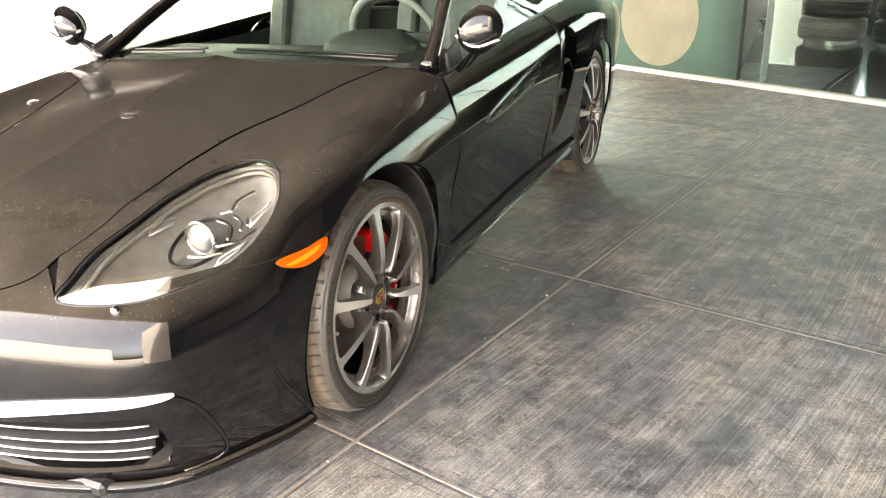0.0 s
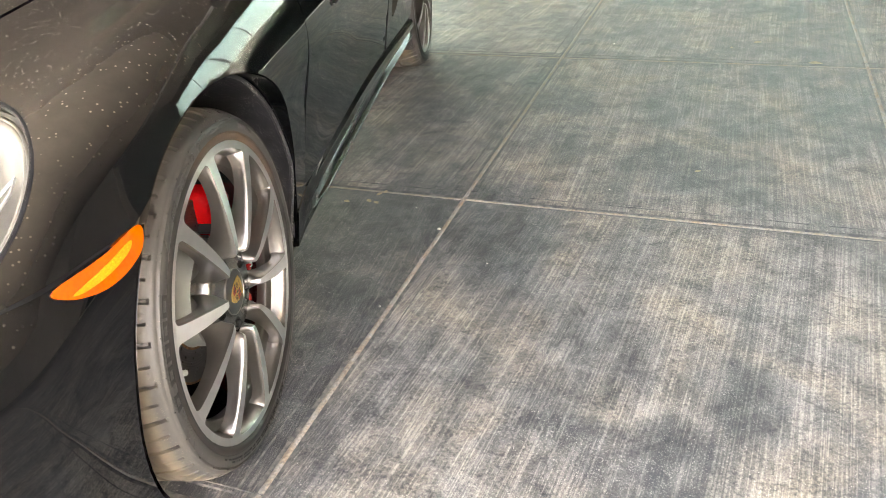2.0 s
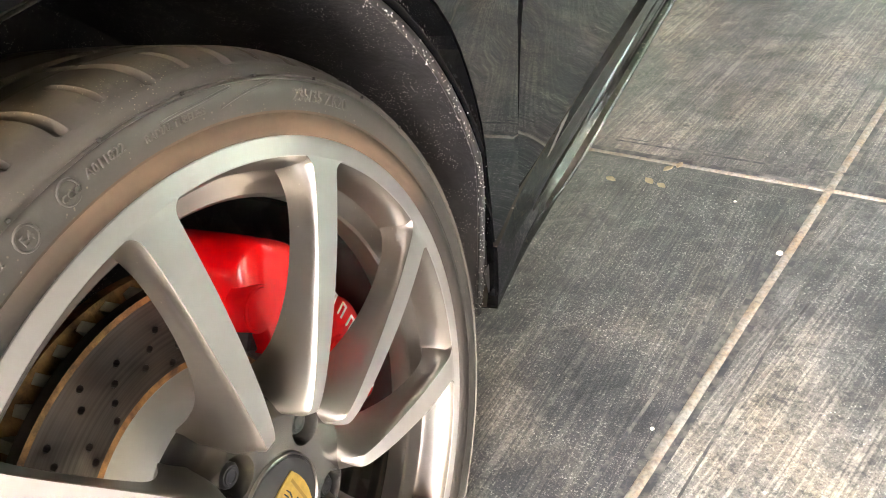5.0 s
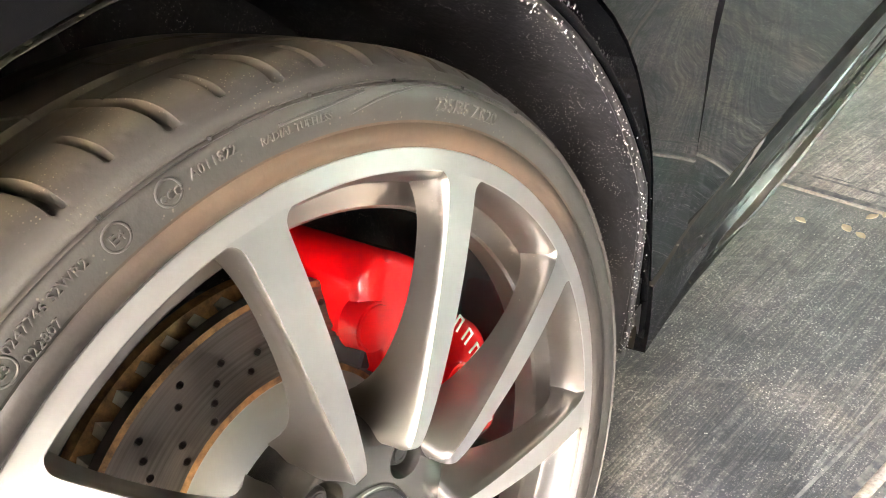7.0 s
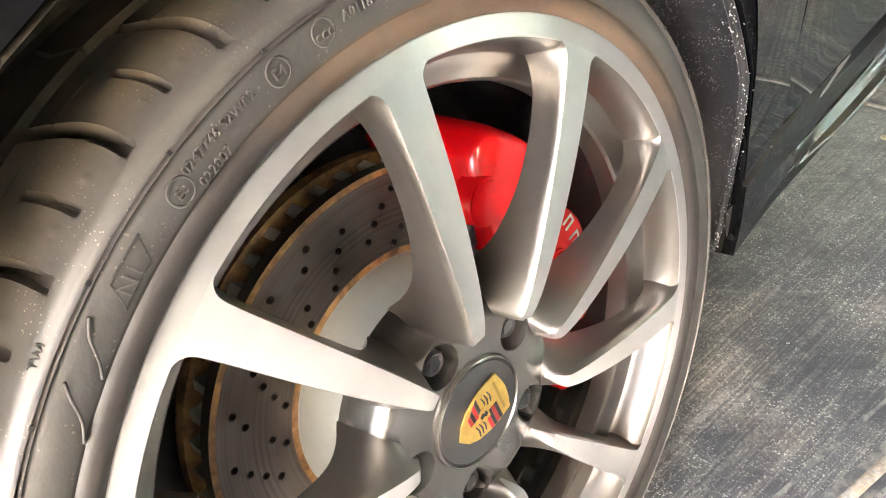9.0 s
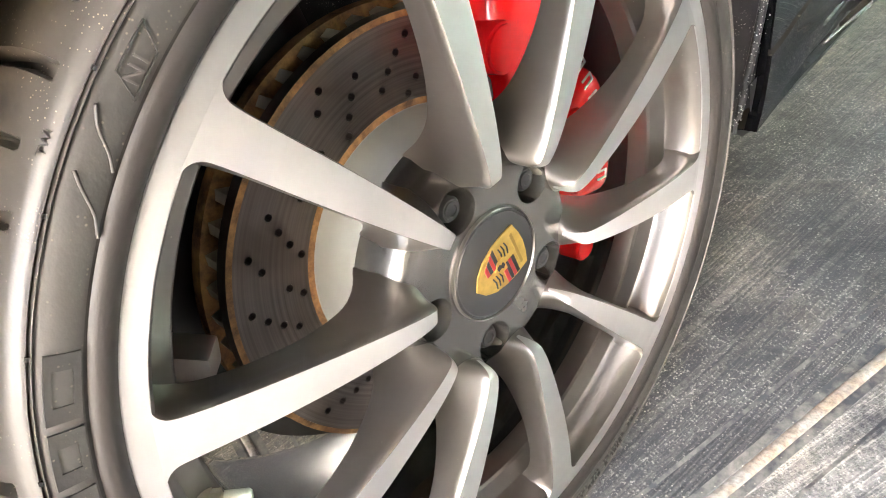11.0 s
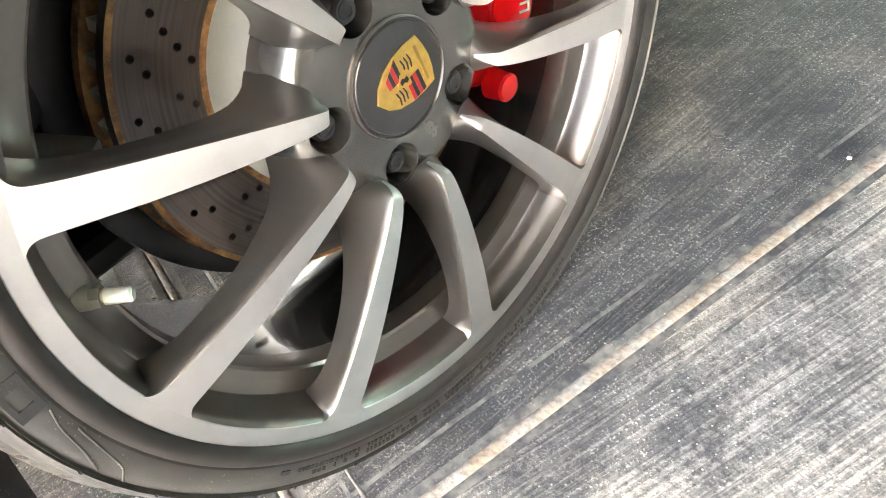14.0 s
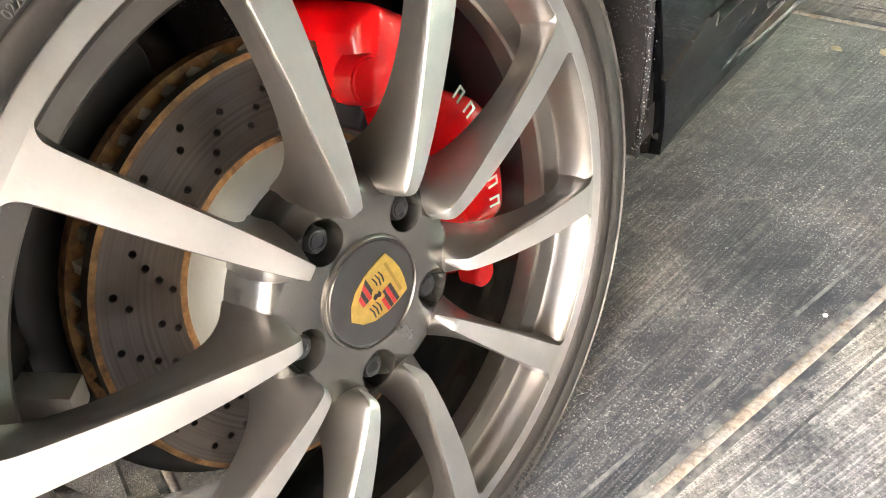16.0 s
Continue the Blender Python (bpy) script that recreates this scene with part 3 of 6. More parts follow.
slabbox(bm, (PANES[3] - 0.005, -0.022, 0.036), (PANES[3] + 0.005, 0.022, 3.3), None, 0.002, 1)
part("seal", bm, M_PLASTIC, glass_front)
bm = bmesh.new()
slabbox(bm, (PANES[2] - 0.006, -0.012, 0.036), (PANES[2] + 0.006, 0.012, 3.3), None, 0.002, 1)
part("seal", bm, M_LED, glass_front)
bm = bmesh.new()
slabbox(bm, (front_s(1.63), 0.03, 0.036), (front_s(1.63) + 0.012, 0.12, 3.3), None, 0.003, 1)
part("glass_fin", bm, M_LED, glass_front)
bm = bmesh.new()
bmesh.ops.create_circle(bm, cap_ends=True, segments=64, radius=0.43, matrix=Matrix.Translation((front_s(0.73), -0.0075, 0.50)) @ Matrix.Rotation(radians(90), 4, "X"))
bmesh.ops.solidify(bm, geom=bm.faces[:], thickness=0.001)
part("round_sticker", bm, M_DISCFILM, glass_front, "round tan sticker on the glass")

# the room behind the glass
bm = bmesh.new()
slabbox(bm, (front_s(-4.2), 0.06, -0.05), (15.6, 9, 0.0))
shop_floor = part("shop_floor", bm, M_SHOPFLOOR, smooth=False)
shop_floor.matrix_world = FRONT
tagged(shop_floor, "polished dark showroom floor behind the glass", "floor", kind="structure")
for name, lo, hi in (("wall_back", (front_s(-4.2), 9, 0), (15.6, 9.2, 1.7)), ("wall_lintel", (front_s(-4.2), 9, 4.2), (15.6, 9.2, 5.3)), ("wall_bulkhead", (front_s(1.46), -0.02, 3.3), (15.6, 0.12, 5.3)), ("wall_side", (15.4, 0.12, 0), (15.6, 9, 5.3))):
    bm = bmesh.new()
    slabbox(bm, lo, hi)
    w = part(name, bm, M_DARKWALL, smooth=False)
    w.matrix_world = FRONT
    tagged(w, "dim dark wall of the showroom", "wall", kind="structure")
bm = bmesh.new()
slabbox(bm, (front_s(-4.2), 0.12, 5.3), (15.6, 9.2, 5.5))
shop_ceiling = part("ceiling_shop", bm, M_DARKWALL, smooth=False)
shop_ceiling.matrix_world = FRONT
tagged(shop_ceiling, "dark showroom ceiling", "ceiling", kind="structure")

# unseen glazing, added to let in daylight and give the paint a bright band
added_back_window = new("window_2")
added_back_window.matrix_world = FRONT
tagged(added_back_window, "long unseen glazed band added in the showroom's back wall for daylight", "window", kind="structure")
party = along_glass(1.475)
bm = bmesh.new()
slabbox(bm, (party.x - .11, party.y + .16, 0), (party.x - .01, party.y + 10.2, 5.3))
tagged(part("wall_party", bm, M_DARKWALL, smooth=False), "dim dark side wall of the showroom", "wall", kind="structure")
BACK = np.linspace(front_s(-4.2), 15.4, 11)
for a, b in zip(BACK[:-1], BACK[1:]):
    bm = bmesh.new()
    slabbox(bm, (a + .03, 9.09, 1.7), (b - .03, 9.1, 4.2), None, 0.002, 1)
    part("pane", bm, M_PLAINGLASS, added_back_window, sharp=20).visible_shadow = False
    bm = bmesh.new()
    slabbox(bm, (b - .03, 9.05, 1.7), (b + .03, 9.15, 4.2), None, 0.004, 1)
    part("mullion", bm, M_DARKWALL, added_back_window)

# the canopy over the forecourt, with its sunlit edge
bm = bmesh.new()
for x, y in ((-18.0, -2.3), (3.2, -2.3), (3.2, -4.2), (8.3, -4.2), (8.3, 1.29), (-6.0, 9.45), (-18.0, 9.45)):
    bm.verts.new((x, y, 3.5))
f = bm.faces.new(bm.verts[:])
bmesh.ops.solidify(bm, geom=[f], thickness=-0.35)
canopy = part("ceiling_canopy", bm, M_CEILING, smooth=False)
tagged(canopy, "brown plastered soffit of the canopy", "ceiling", kind="structure")
bm = bmesh.new()
# the first strip's paler tan stands in for bounce light on the soffit's edge
slabbox(bm, (-18.0, -2.3, 3.47), (3.1, -1.75, 3.496))
slabbox(bm, (-18.1, -2.42, 3.22), (3.1, -2.3, 3.95))
fascia = part("fascia", bm, M_FASCIA, smooth=False)
tagged(fascia, "tan fascia along the canopy edge, with a strip for the soffit's lit margin", "fascia", kind="structure")

# the white wall in the sun, beyond the open side
bm = bmesh.new()
slabbox(bm, (-21.2, -4, -0.06), (-21.0, 26, 3.0))
wall_sun = part("wall_sun", bm, M_WHITEWALL, smooth=False)
tagged(wall_sun, "white rendered wall in full sun", "wall", kind="structure")
# unseen white wall, added so that the nose has something bright to mirror
bm = bmesh.new()
slabbox(bm, (-20.0, -12.2, -0.06), (3.0, -12.0, 3.4))
wall_opposite = part("wall_opposite", bm, M_WHITEWALL, smooth=False)
tagged(wall_opposite, "unseen white wall added across the yard as a bright reflector", "wall", kind="structure")

# plain unseen walls added beside and before the car, darkening what its paint mirrors
for name, lo, hi in (("wall_forecourt_1", (8.3, -4.4, -0.06), (8.5, 1.3, 3.5)), ("wall_forecourt_2", (3.2, -4.4, -0.06), (8.3, -4.2, 3.5)), ("wall_forecourt_3", (3.1, -4.4, -0.06), (3.2, -2.3, 3.95))):
    bm = bmesh.new()
    slabbox(bm, lo, hi)
    w = part(name, bm, M_YARDWALL, smooth=False)
    tagged(w, "plain grey-brown unseen wall, added to darken what the car mirrors", "wall", kind="structure")
bm = bmesh.new()
slabbox(bm, ((GLASS_B - GLASS_A).length, -0.06, -0.06), ((GLASS_B - GLASS_A).length + 1.1, 0.14, 3.5))
w = part("wall_forecourt_4", bm, M_YARDWALL, smooth=False)
w.matrix_world = FRONT
tagged(w, "plain grey-brown unseen wall, added to darken what the car mirrors", "wall", kind="structure")


# ---- wheels ----
SPOKE0, LUG0 = 17.1, 35.1


def tyre_mesh():
    """A tyre round the x axis, its outer rim face at x = 0: profile, then grooves cut in."""
    half = [(-.006, .2775), (.0005, .281), (.0045, .2845), (.0058, .289), (.0048, .2935), (.0022, .2958), (.0028, .2975), (.0040, .302),
            (.0042, .308), (.0030, .314), (.0004, .3176), (.0024, .3187), (-.0004, .3197), (.0018, .3208), (-.0014, .3219), (-.0024, .3236), (-.0042, .3255), (-.0064, .3271), (-.0090, .3284)]
    tread_x = np.concatenate([np.linspace(-.0115, -.056, 34), np.linspace(-.058, -.066, 9), np.linspace(-.069, -.105, 22), np.linspace(-.112, -.205, 26)])
    tread = [(x, .3415 - .0095 * max(0.0, (abs(x + .1175) - .07) / .036) ** 2.2 - .0012 * (abs(x + .1175) / .07) ** 2) for x in tread_x]
    inner = [(-.226, .3295), (-.234, .315), (-.236, .30), (-.232, .285), (-.225, .27)]
    prof = np.array(half + tread + inner)
    n = 1440
    deg = np.arange(n) * 360.0 / n
    x = np.broadcast_to(prof[:, 0, None], (len(prof), n)).copy()
    sweep = 2.6 * np.clip((-x - .02) / .06, 0, 1.6) ** 1.4
    r = np.broadcast_to(prof[:, 1, None], (len(prof), n)).copy()
    step = 360 / 32
    depth = np.zeros_like(r)

    def notch(d, w, soft):
        return np.clip((w - np.abs(d)) / soft, 0, 1)

    for shift, x0, x1, w, dep in ((103.5, -.0105, -.082, .0034, .0085), (109.2, -.0140, -.047, .0021, .006)):
        a = (deg[None, :] - shift + step / 2) % step - step / 2
        ends = np.clip((x0 - x) / .0055, 0, 1) ** .6 * np.clip((x - x1) / .003, 0, 1)
        flare = 1 + 0.35 * np.clip(1 - (x0 - x) / .02, 0, 1)
        depth = np.maximum(depth, dep * notch(np.radians(a) * r, w * flare, .0011) * ends)
    # thin cross sipes on the inner ribs
    a = (deg[None, :] - 105 + step / 2) % step - step / 2
    depth = np.maximum(depth, .004 * notch(np.radians(a) * r, .0012, .001) * ((x < -.094) & (x > -.14)))
    for cx, w, dep in ((-.0885, .0062, .0075), (-.0615, .0011, .002), (-.148, .006, .0075)):
        depth = np.maximum(depth, dep * notch(x - cx, w, .0018))
    # wear marks at the shoulder: small round bumps beside the grooves
    for off in (3.4, 7.6):
        a = (deg[None, :] - 103.5 - off + step / 2) % step - step / 2
        d = np.sqrt((np.radians(a) * r) ** 2 + (x + .019) ** 2)
        depth = depth - .0008 * np.clip(1 - d / .0028, 0, 1)
    r = r - depth
    ang = np.radians(deg[None, :] + sweep)
    v = np.stack([x, r * np.cos(ang), r * np.sin(ang)], -1).reshape(-1, 3)
    flat = v[:, 2] < -.33
    v[flat, 2] = -.33 + (v[flat, 2] + .33) * 0.02
    m = len(prof)
    i, j = np.meshgrid(np.arange(m - 1), np.arange(n), indexing="ij")
    k = (j + 1) % n
    f = np.stack([i * n + j, i * n + k, (i + 1) * n + k, (i + 1) * n + j], -1).reshape(-1, 4)
    row = np.repeat(np.arange(m - 1), n)
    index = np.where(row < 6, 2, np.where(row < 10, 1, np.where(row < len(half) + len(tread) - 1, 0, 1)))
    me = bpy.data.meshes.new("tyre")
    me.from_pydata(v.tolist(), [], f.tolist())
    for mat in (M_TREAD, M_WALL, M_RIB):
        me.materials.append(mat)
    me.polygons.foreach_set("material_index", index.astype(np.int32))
    me.polygons.foreach_set("use_smooth", np.ones(len(me.polygons), bool))
    me.set_sharp_from_angle(angle=radians(48))
    return me


def spoke_mesh():
    """One spoke along +y: a flat machined face on deep painted flanks."""
    #        r      face x  face w  base w  base x
    rows = [(.0740, -.0090, .0012, .0180, -.058), (.0752, .0010, .0030, .0215, -.060), (.0790, .0086, .0046, .0225, -.062), (.086, .0112, .0055, .0240, -.062),
            (.097, .0126, .0064, .0190, -.054), (.110, .0132, .0073, .0140, -.039), (.130, .0134, .0086, .0112, -.026), (.165, .0124, .0104, .0122, -.016),
            (.200, .0100, .0118, .0134, -.0145), (.228, .0068, .0127, .0148, -.018), (.245, .0044, .0134, .0168, -.024), (.255, .0026, .0141, .0195, -.030),
            (.2600, .0015, .0154, .0230, -.034), (.2640, .0008, .0188, .0285, -.037), (.2665, .0004, .0245, .0340, -.039), (.2685, .0000, .0310, .0400, -.040)]
    t = np.linspace(0, len(rows) - 1, 57)
    rr, fx, fw, bw, bx = curve(rows, t).T
    verts, faces, index = [], [], []
    for q in range(len(t)):
        h = fx[q] - bx[q]
        sec = [(-bw[q], bx[q]), (-bw[q] * .98, bx[q] + h * .35), (-(fw[q] + (bw[q] - fw[q]) * .50), bx[q] + h * .66), (-(fw[q] + .0014), fx[q] - .0075), (-(fw[q] + .0005), fx[q] - .0006), (-fw[q], fx[q])]
        sec += [(0, fx[q])] + [(-a, b) for a, b in sec[::-1]]
        verts += [(b, rr[q], a) for a, b in sec]
    m = 13
    for q in range(len(t) - 1):
        for j in range(m):
            k = (j + 1) % m
            faces.append((q * m + j, q * m + k, (q + 1) * m + k, (q + 1) * m + j))
            index.append(1 if j in (5, 6) else 0)
    faces.append(tuple(range(m))[::-1])
    index.append(0)
    return verts, faces, index


def rim_parts(wheel):
    lip = [(-.010, .2755), (-.0035, .2800), (-.0008, .2808), (.0002, .2798), (.0004, .2775), (.0004, .2668), (-.0002, .2660)]
    lathe("rim_lip", lip[::-1], M_FACE, wheel, "bright turned outer lip", 180)
    barrel = [(-.0002, .2660), (-.0012, .2652), (-.0030, .2638), (-.0058, .2621), (-.0095, .2604), (-.0140, .2588), (-.0190, .2574), (-.0240, .2562), (-.0280, .2554), (-.0300, .2545), (-.0312, .2528), (-.0330, .2450), (-.0350, .2380), (-.0370, .2358), (-.0410, .2348), (-.056, .2344)]
    well = [(-.056, .2344), (-.075, .2338), (-.110, .2326), (-.150, .2350), (-.185, .2440), (-.212, .2560), (-.2195, .262), (-.2195, .2755)]
    lathe("barrel", barrel[::-1], M_GREY, wheel, "grey painted rim shoulder", 144, sharp=25)
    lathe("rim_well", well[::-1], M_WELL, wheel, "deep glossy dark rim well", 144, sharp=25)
    verts, faces, index = spoke_mesh()
    first = from_arrays("spoke", verts, faces, [M_GREY, M_FACE], wheel, "", True, index, 45)
    spokes = [first]
    for k in range(1, 10):
        ob = first.copy()
        scene.collection.objects.link(ob)
        spokes.append(ob)
    for k, ob in enumerate(spokes):
        ob.rotation_euler = (radians(SPOKE0 + 36 * k), 0, 0)
    # the middle: a domed boss with five bolt wells
    holes = []
    for k in range(5):
        a = radians(LUG0 + 72 * k)
        holes.append([(.0655 * math.cos(a) + .0166 * math.cos(w), .0655 * math.sin(a) + .0166 * math.sin(w)) for w in np.linspace(0, 2 * math.pi, 28, endpoint=False)])
    ring_r = [.0435, .048, .053, .058, .063, .068, .073, .078, .083, .087, .090, .093, .0955, .0975]

    def height(r):
        return float(np.interp(r, [0.043, .05, .06, .072, .080, .086, .090, .093, .0955, .0975], [-.0140, -.0120, -.0116, -.0122, -.0140, -.0175, -.0225, -.0285, -.036, -.047]))

    outer = [(ring_r[-1] * math.cos(w), ring_r[-1] * math.sin(w)) for w in np.linspace(0, 2 * math.pi, 96, endpoint=False)]
    inner = [(ring_r[0] * math.cos(w), ring_r[0] * math.sin(w)) for w in np.linspace(0, 2 * math.pi, 64, endpoint=False)]
    mid = [(r * math.cos(w), r * math.sin(w)) for r in ring_r[1:-1] for w in np.linspace(0, 2 * math.pi, 84, endpoint=False)]
    p2, f2 = filled(outer, [inner, *holes], mid)
    verts = [(height(math.hypot(a, b)), a, b) for a, b in p2]
    edges = rim_edges(f2)
    faces = [tuple(f) for f in f2]
    base = {}
    for a, b in edges:
        for q in (a, b):
            if q not in base:
                x, y, z = verts[q]
                r = math.hypot(y, z)
                base[q] = len(verts)
                if r > .0970:
                    verts.append((-.064, y * 1.01, z * 1.01))
                elif r < .0437:
                    verts.append((-.023, y, z))
                else:
                    c = min(range(5), key=lambda k: math.hypot(y - .0655 * math.cos(radians(LUG0 + 72 * k)), z - .0655 * math.sin(radians(LUG0 + 72 * k))))
                    cy, cz = .0655 * math.cos(radians(LUG0 + 72 * c)), .0655 * math.sin(radians(LUG0 + 72 * c))
                    verts.append((-.054, cy + (y - cy) * .86, cz + (z - cz) * .86))
        faces.append((b, a, base[a], base[b]))
    from_arrays("boss", verts, faces, M_HUB, wheel, "dark grey wheel centre with five bolt wells", True, None, 40)
    # bolts
    bm = bmesh.new()
    bar(bm, (-.054, 0, 0), (-.038, 0, 0), .0138, 28, .0134)
    bar(bm, (-.039, 0, 0), (-.0205, 0, 0), .0104, 6, .0102)
    bar(bm, (-.0206, 0, 0), (-.0182, 0, 0), .0096, 24, .0080)
    lathe_ring = turned([(-.0190, .0068), (-.0172, .0064), (-.0172, .0046), (-.0200, .0042)], 20)
    ring_verts = [bm.verts.new(p) for p in lathe_ring[0]]
    for q in lathe_ring[1]:
        bm.faces.new([ring_verts[k] for k in q[::-1]])
    bolt = part("wheel_bolt", bm, M_BOLT, wheel, "black hexagon wheel bolt")
    bolts = [bolt]
    for k in range(1, 5):
        ob = bolt.copy()
        scene.collection.objects.link(ob)
        bolts.append(ob)
    for k, ob in enumerate(bolts):
        a = radians(LUG0 + 72 * k)
        ob.location = (0, .0655 * math.cos(a), .0655 * math.sin(a))
        ob.rotation_euler = (k * 0.7, 0, 0)
    # cap and crest
    lathe("centre_cap", [(-.0210, .0428), (-.0127, .0424), (-.0119, .0414), (-.0123, .0408), (-.0113, .040), (-.0099, .030), (-.0093, .016), (-.0091, .0005)][::-1], M_CAP, wheel, "black centre cap", 64)
    lathe("cap_ring", [(-.0140, .0440), (-.0113, .0437), (-.0108, .0430), (-.0120, .0424)][::-1], M_GREY, wheel, "", 64)
    up = Matrix.Rotation(radians(8.8 - 90), 4, "X")

    def flat_piece(name, pts, x, mat):
        n, k = len(pts), 1.0 if name == "crest_shield" else 1.2
        v = [(x - .0105, a * k, b * .96) for a, b in pts] + [(x - .0117, a * k, b * .96) for a, b in pts]
        f = [tuple(range(n))] + [(k, k + n, (k + 1) % n + n, (k + 1) % n) for k in range(n)]
        ob = from_arrays(name, v, f, mat, wheel, "", False)
        ob.rotation_euler = (radians(8.8 - 90), 0, 0)
        return ob

    def shield(s):
        edge = [(-.0165, .0235), (-.008, .0262), (0, .0272), (.008, .0262), (.0165, .0235), (.0172, .012), (.0165, .0), (.0135, -.012), (.008, -.021), (0, -.0268), (-.008, -.021), (-.0135, -.012), (-.0165, .0), (-.0172, .012)]
        return [(a * s * 1.22, b * s * 1.06) for a, b in edge]

    flat_piece("crest_shield", shield(1.0), .0028, M_GOLD)
    for sy, sz in ((1, 1), (-1, -1)):
        for q in range(4):
            w = .0036
            z1 = (.0152 if sy > 0 else -.0006) - q * w
            z0 = z1 - w * .93
            if sy > 0:
                a0, a1, b0, b1 = .0018, .0162, .0018, .0162
            else:
                a0, a1, b0, b1 = -.0158 + .0020 * q, -.0018, -.0158 + .0020 * (q + 1), -.0018
            flat_piece("crest_stripe", [(b0, z0), (b1, z0), (a1, z1), (a0, z1)], .0034, M_CREST_RED if q % 2 else M_CREST_BLACK)
    for sy, sz, n in ((-1, 1, 3), (1, -1, 3)):
        for q in range(n):
            z0 = .0105 - q * .0036 if sz > 0 else -.0042 - q * .0036
            flat_piece("crest_bar", [(sy * .003, z0), (sy * .0075, z0 + .0012), (sy * .012, z0 + .0002), (sy * .012, z0 + .0012), (sy * .0075, z0 + .0024), (sy * .003, z0 + .0011)][::sy], .0034, M_CREST_BLACK)
    flat_piece("crest_heart", [(-.0052, .0052), (.0052, .0052), (.005, -.002), (0, -.0066), (-.005, -.002)][::-1], .0038, M_GOLD)
    flat_piece("crest_mark", [(-.0012, -.0042), (.0014, -.004), (.0010, -.0006), (.0026, .0016), (.0010, .0038), (-.0018, .0032), (-.0010, .0006), (-.0024, -.0012)][::-1], .0042, M_CREST_BLACK)
    flat_piece("crest_bar", [(-.0125, .0212), (.0125, .0212), (.0125, .0185), (-.0125, .0185)][::-1], .0033, plain("dull_gold", (0.42, 0.27, 0.06), 0.4, 0.6))
    # valve
    a = radians(179.5)
    foot = Vector((-.033, .2480 * math.cos(a), .2480 * math.sin(a)))
    lean = Vector((.62, .78 * -math.cos(a), .78 * -math.sin(a) - .25)).normalized()
    for name, mat, label, pieces in (("valve_stem", M_STEM, "dusty brass valve stem with a hexagon", ((-.008, .0045, .0082, .0076, 24), (.0045, .010, .0070, .0070, 6), (.010, .014, .0040, .0040, 16))), ("valve_cap", M_VALVE, "pale ribbed plastic valve cap", ((.012, .0265, .0052, .0050, 22), (.0265, .0282, .0050, .0038, 22)))):
        bm = bmesh.new()
        for d0, d1, r0, r1, sides in pieces:
            bar(bm, foot + lean * d0, foot + lean * d1, r0, sides, r1)
        part(name, bm, mat, wheel, label)


def bent_text(words, size, radius, middle, parent, x=.0038, lift=.0013, mat=None, turn=False):
    """Raised lettering bent round the sidewall, its foot towards the rim; middle: degrees of its middle."""
    cu = bpy.data.curves.new("letters", "FONT")
    cu.body, cu.size, cu.extrude, cu.align_x, cu.resolution_u = words, size, lift / 2, "CENTER", 2
    ob = new("letters", cu)
    me = bpy.data.meshes.new_from_object(ob)
    bpy.data.objects.remove(ob)
    bpy.data.curves.remove(cu)
    for v in me.vertices:
        a, b, c = v.co
        r = radius + b
        w = radians(middle) - a / radius
        v.co = (x + c + lift / 2, r * math.cos(w), r * math.sin(w))
    me.materials.clear()
    me.materials.append(mat or M_LETTER)
    o = new("sidewall_lettering", me)
    o.parent = parent
    return o


def sidewall_block(parent, r0, r1, d0, d1, lean=0.0, x=.0046, name="sidewall_bar"):
    """A plain raised bar on the sidewall between two radii and two angles."""
    n = max(2, int(abs(d1 - d0) / 1.0) + 1)
    v, f = [], []
    for q in range(n + 1):
        for r, s in ((r0, 0), (r1, lean)):
            w = radians(d0 + (d1 - d0) * q / n + s)
            v += [(x - .0012, r * math.cos(w), r * math.sin(w)), (x, r * math.cos(w), r * math.sin(w))]
    for q in range(n):
        o = q * 4
        f += [(o + 1, o + 5, o + 7, o + 3), (o, o + 1, o + 3, o + 2)[::-1], (o + 2, o + 3, o + 7, o + 6), (o, o + 4, o + 5, o + 1)[::-1]]
    f.append((n * 4, n * 4 + 2, n * 4 + 3, n * 4 + 1)[::-1])
    return from_arrays(name, v, f, M_SIDEBAR, parent, "", False)


M_SIDEBAR = rubber_material("moulded_mark_rubber", (0.020, 0.0195, 0.019), (0.07, 0.065, 0.055), 0.4)
TYRE = tyre_mesh()
car = new("sports_car")
tagged(car, "black two-seat sports car with dusty paint", "car")


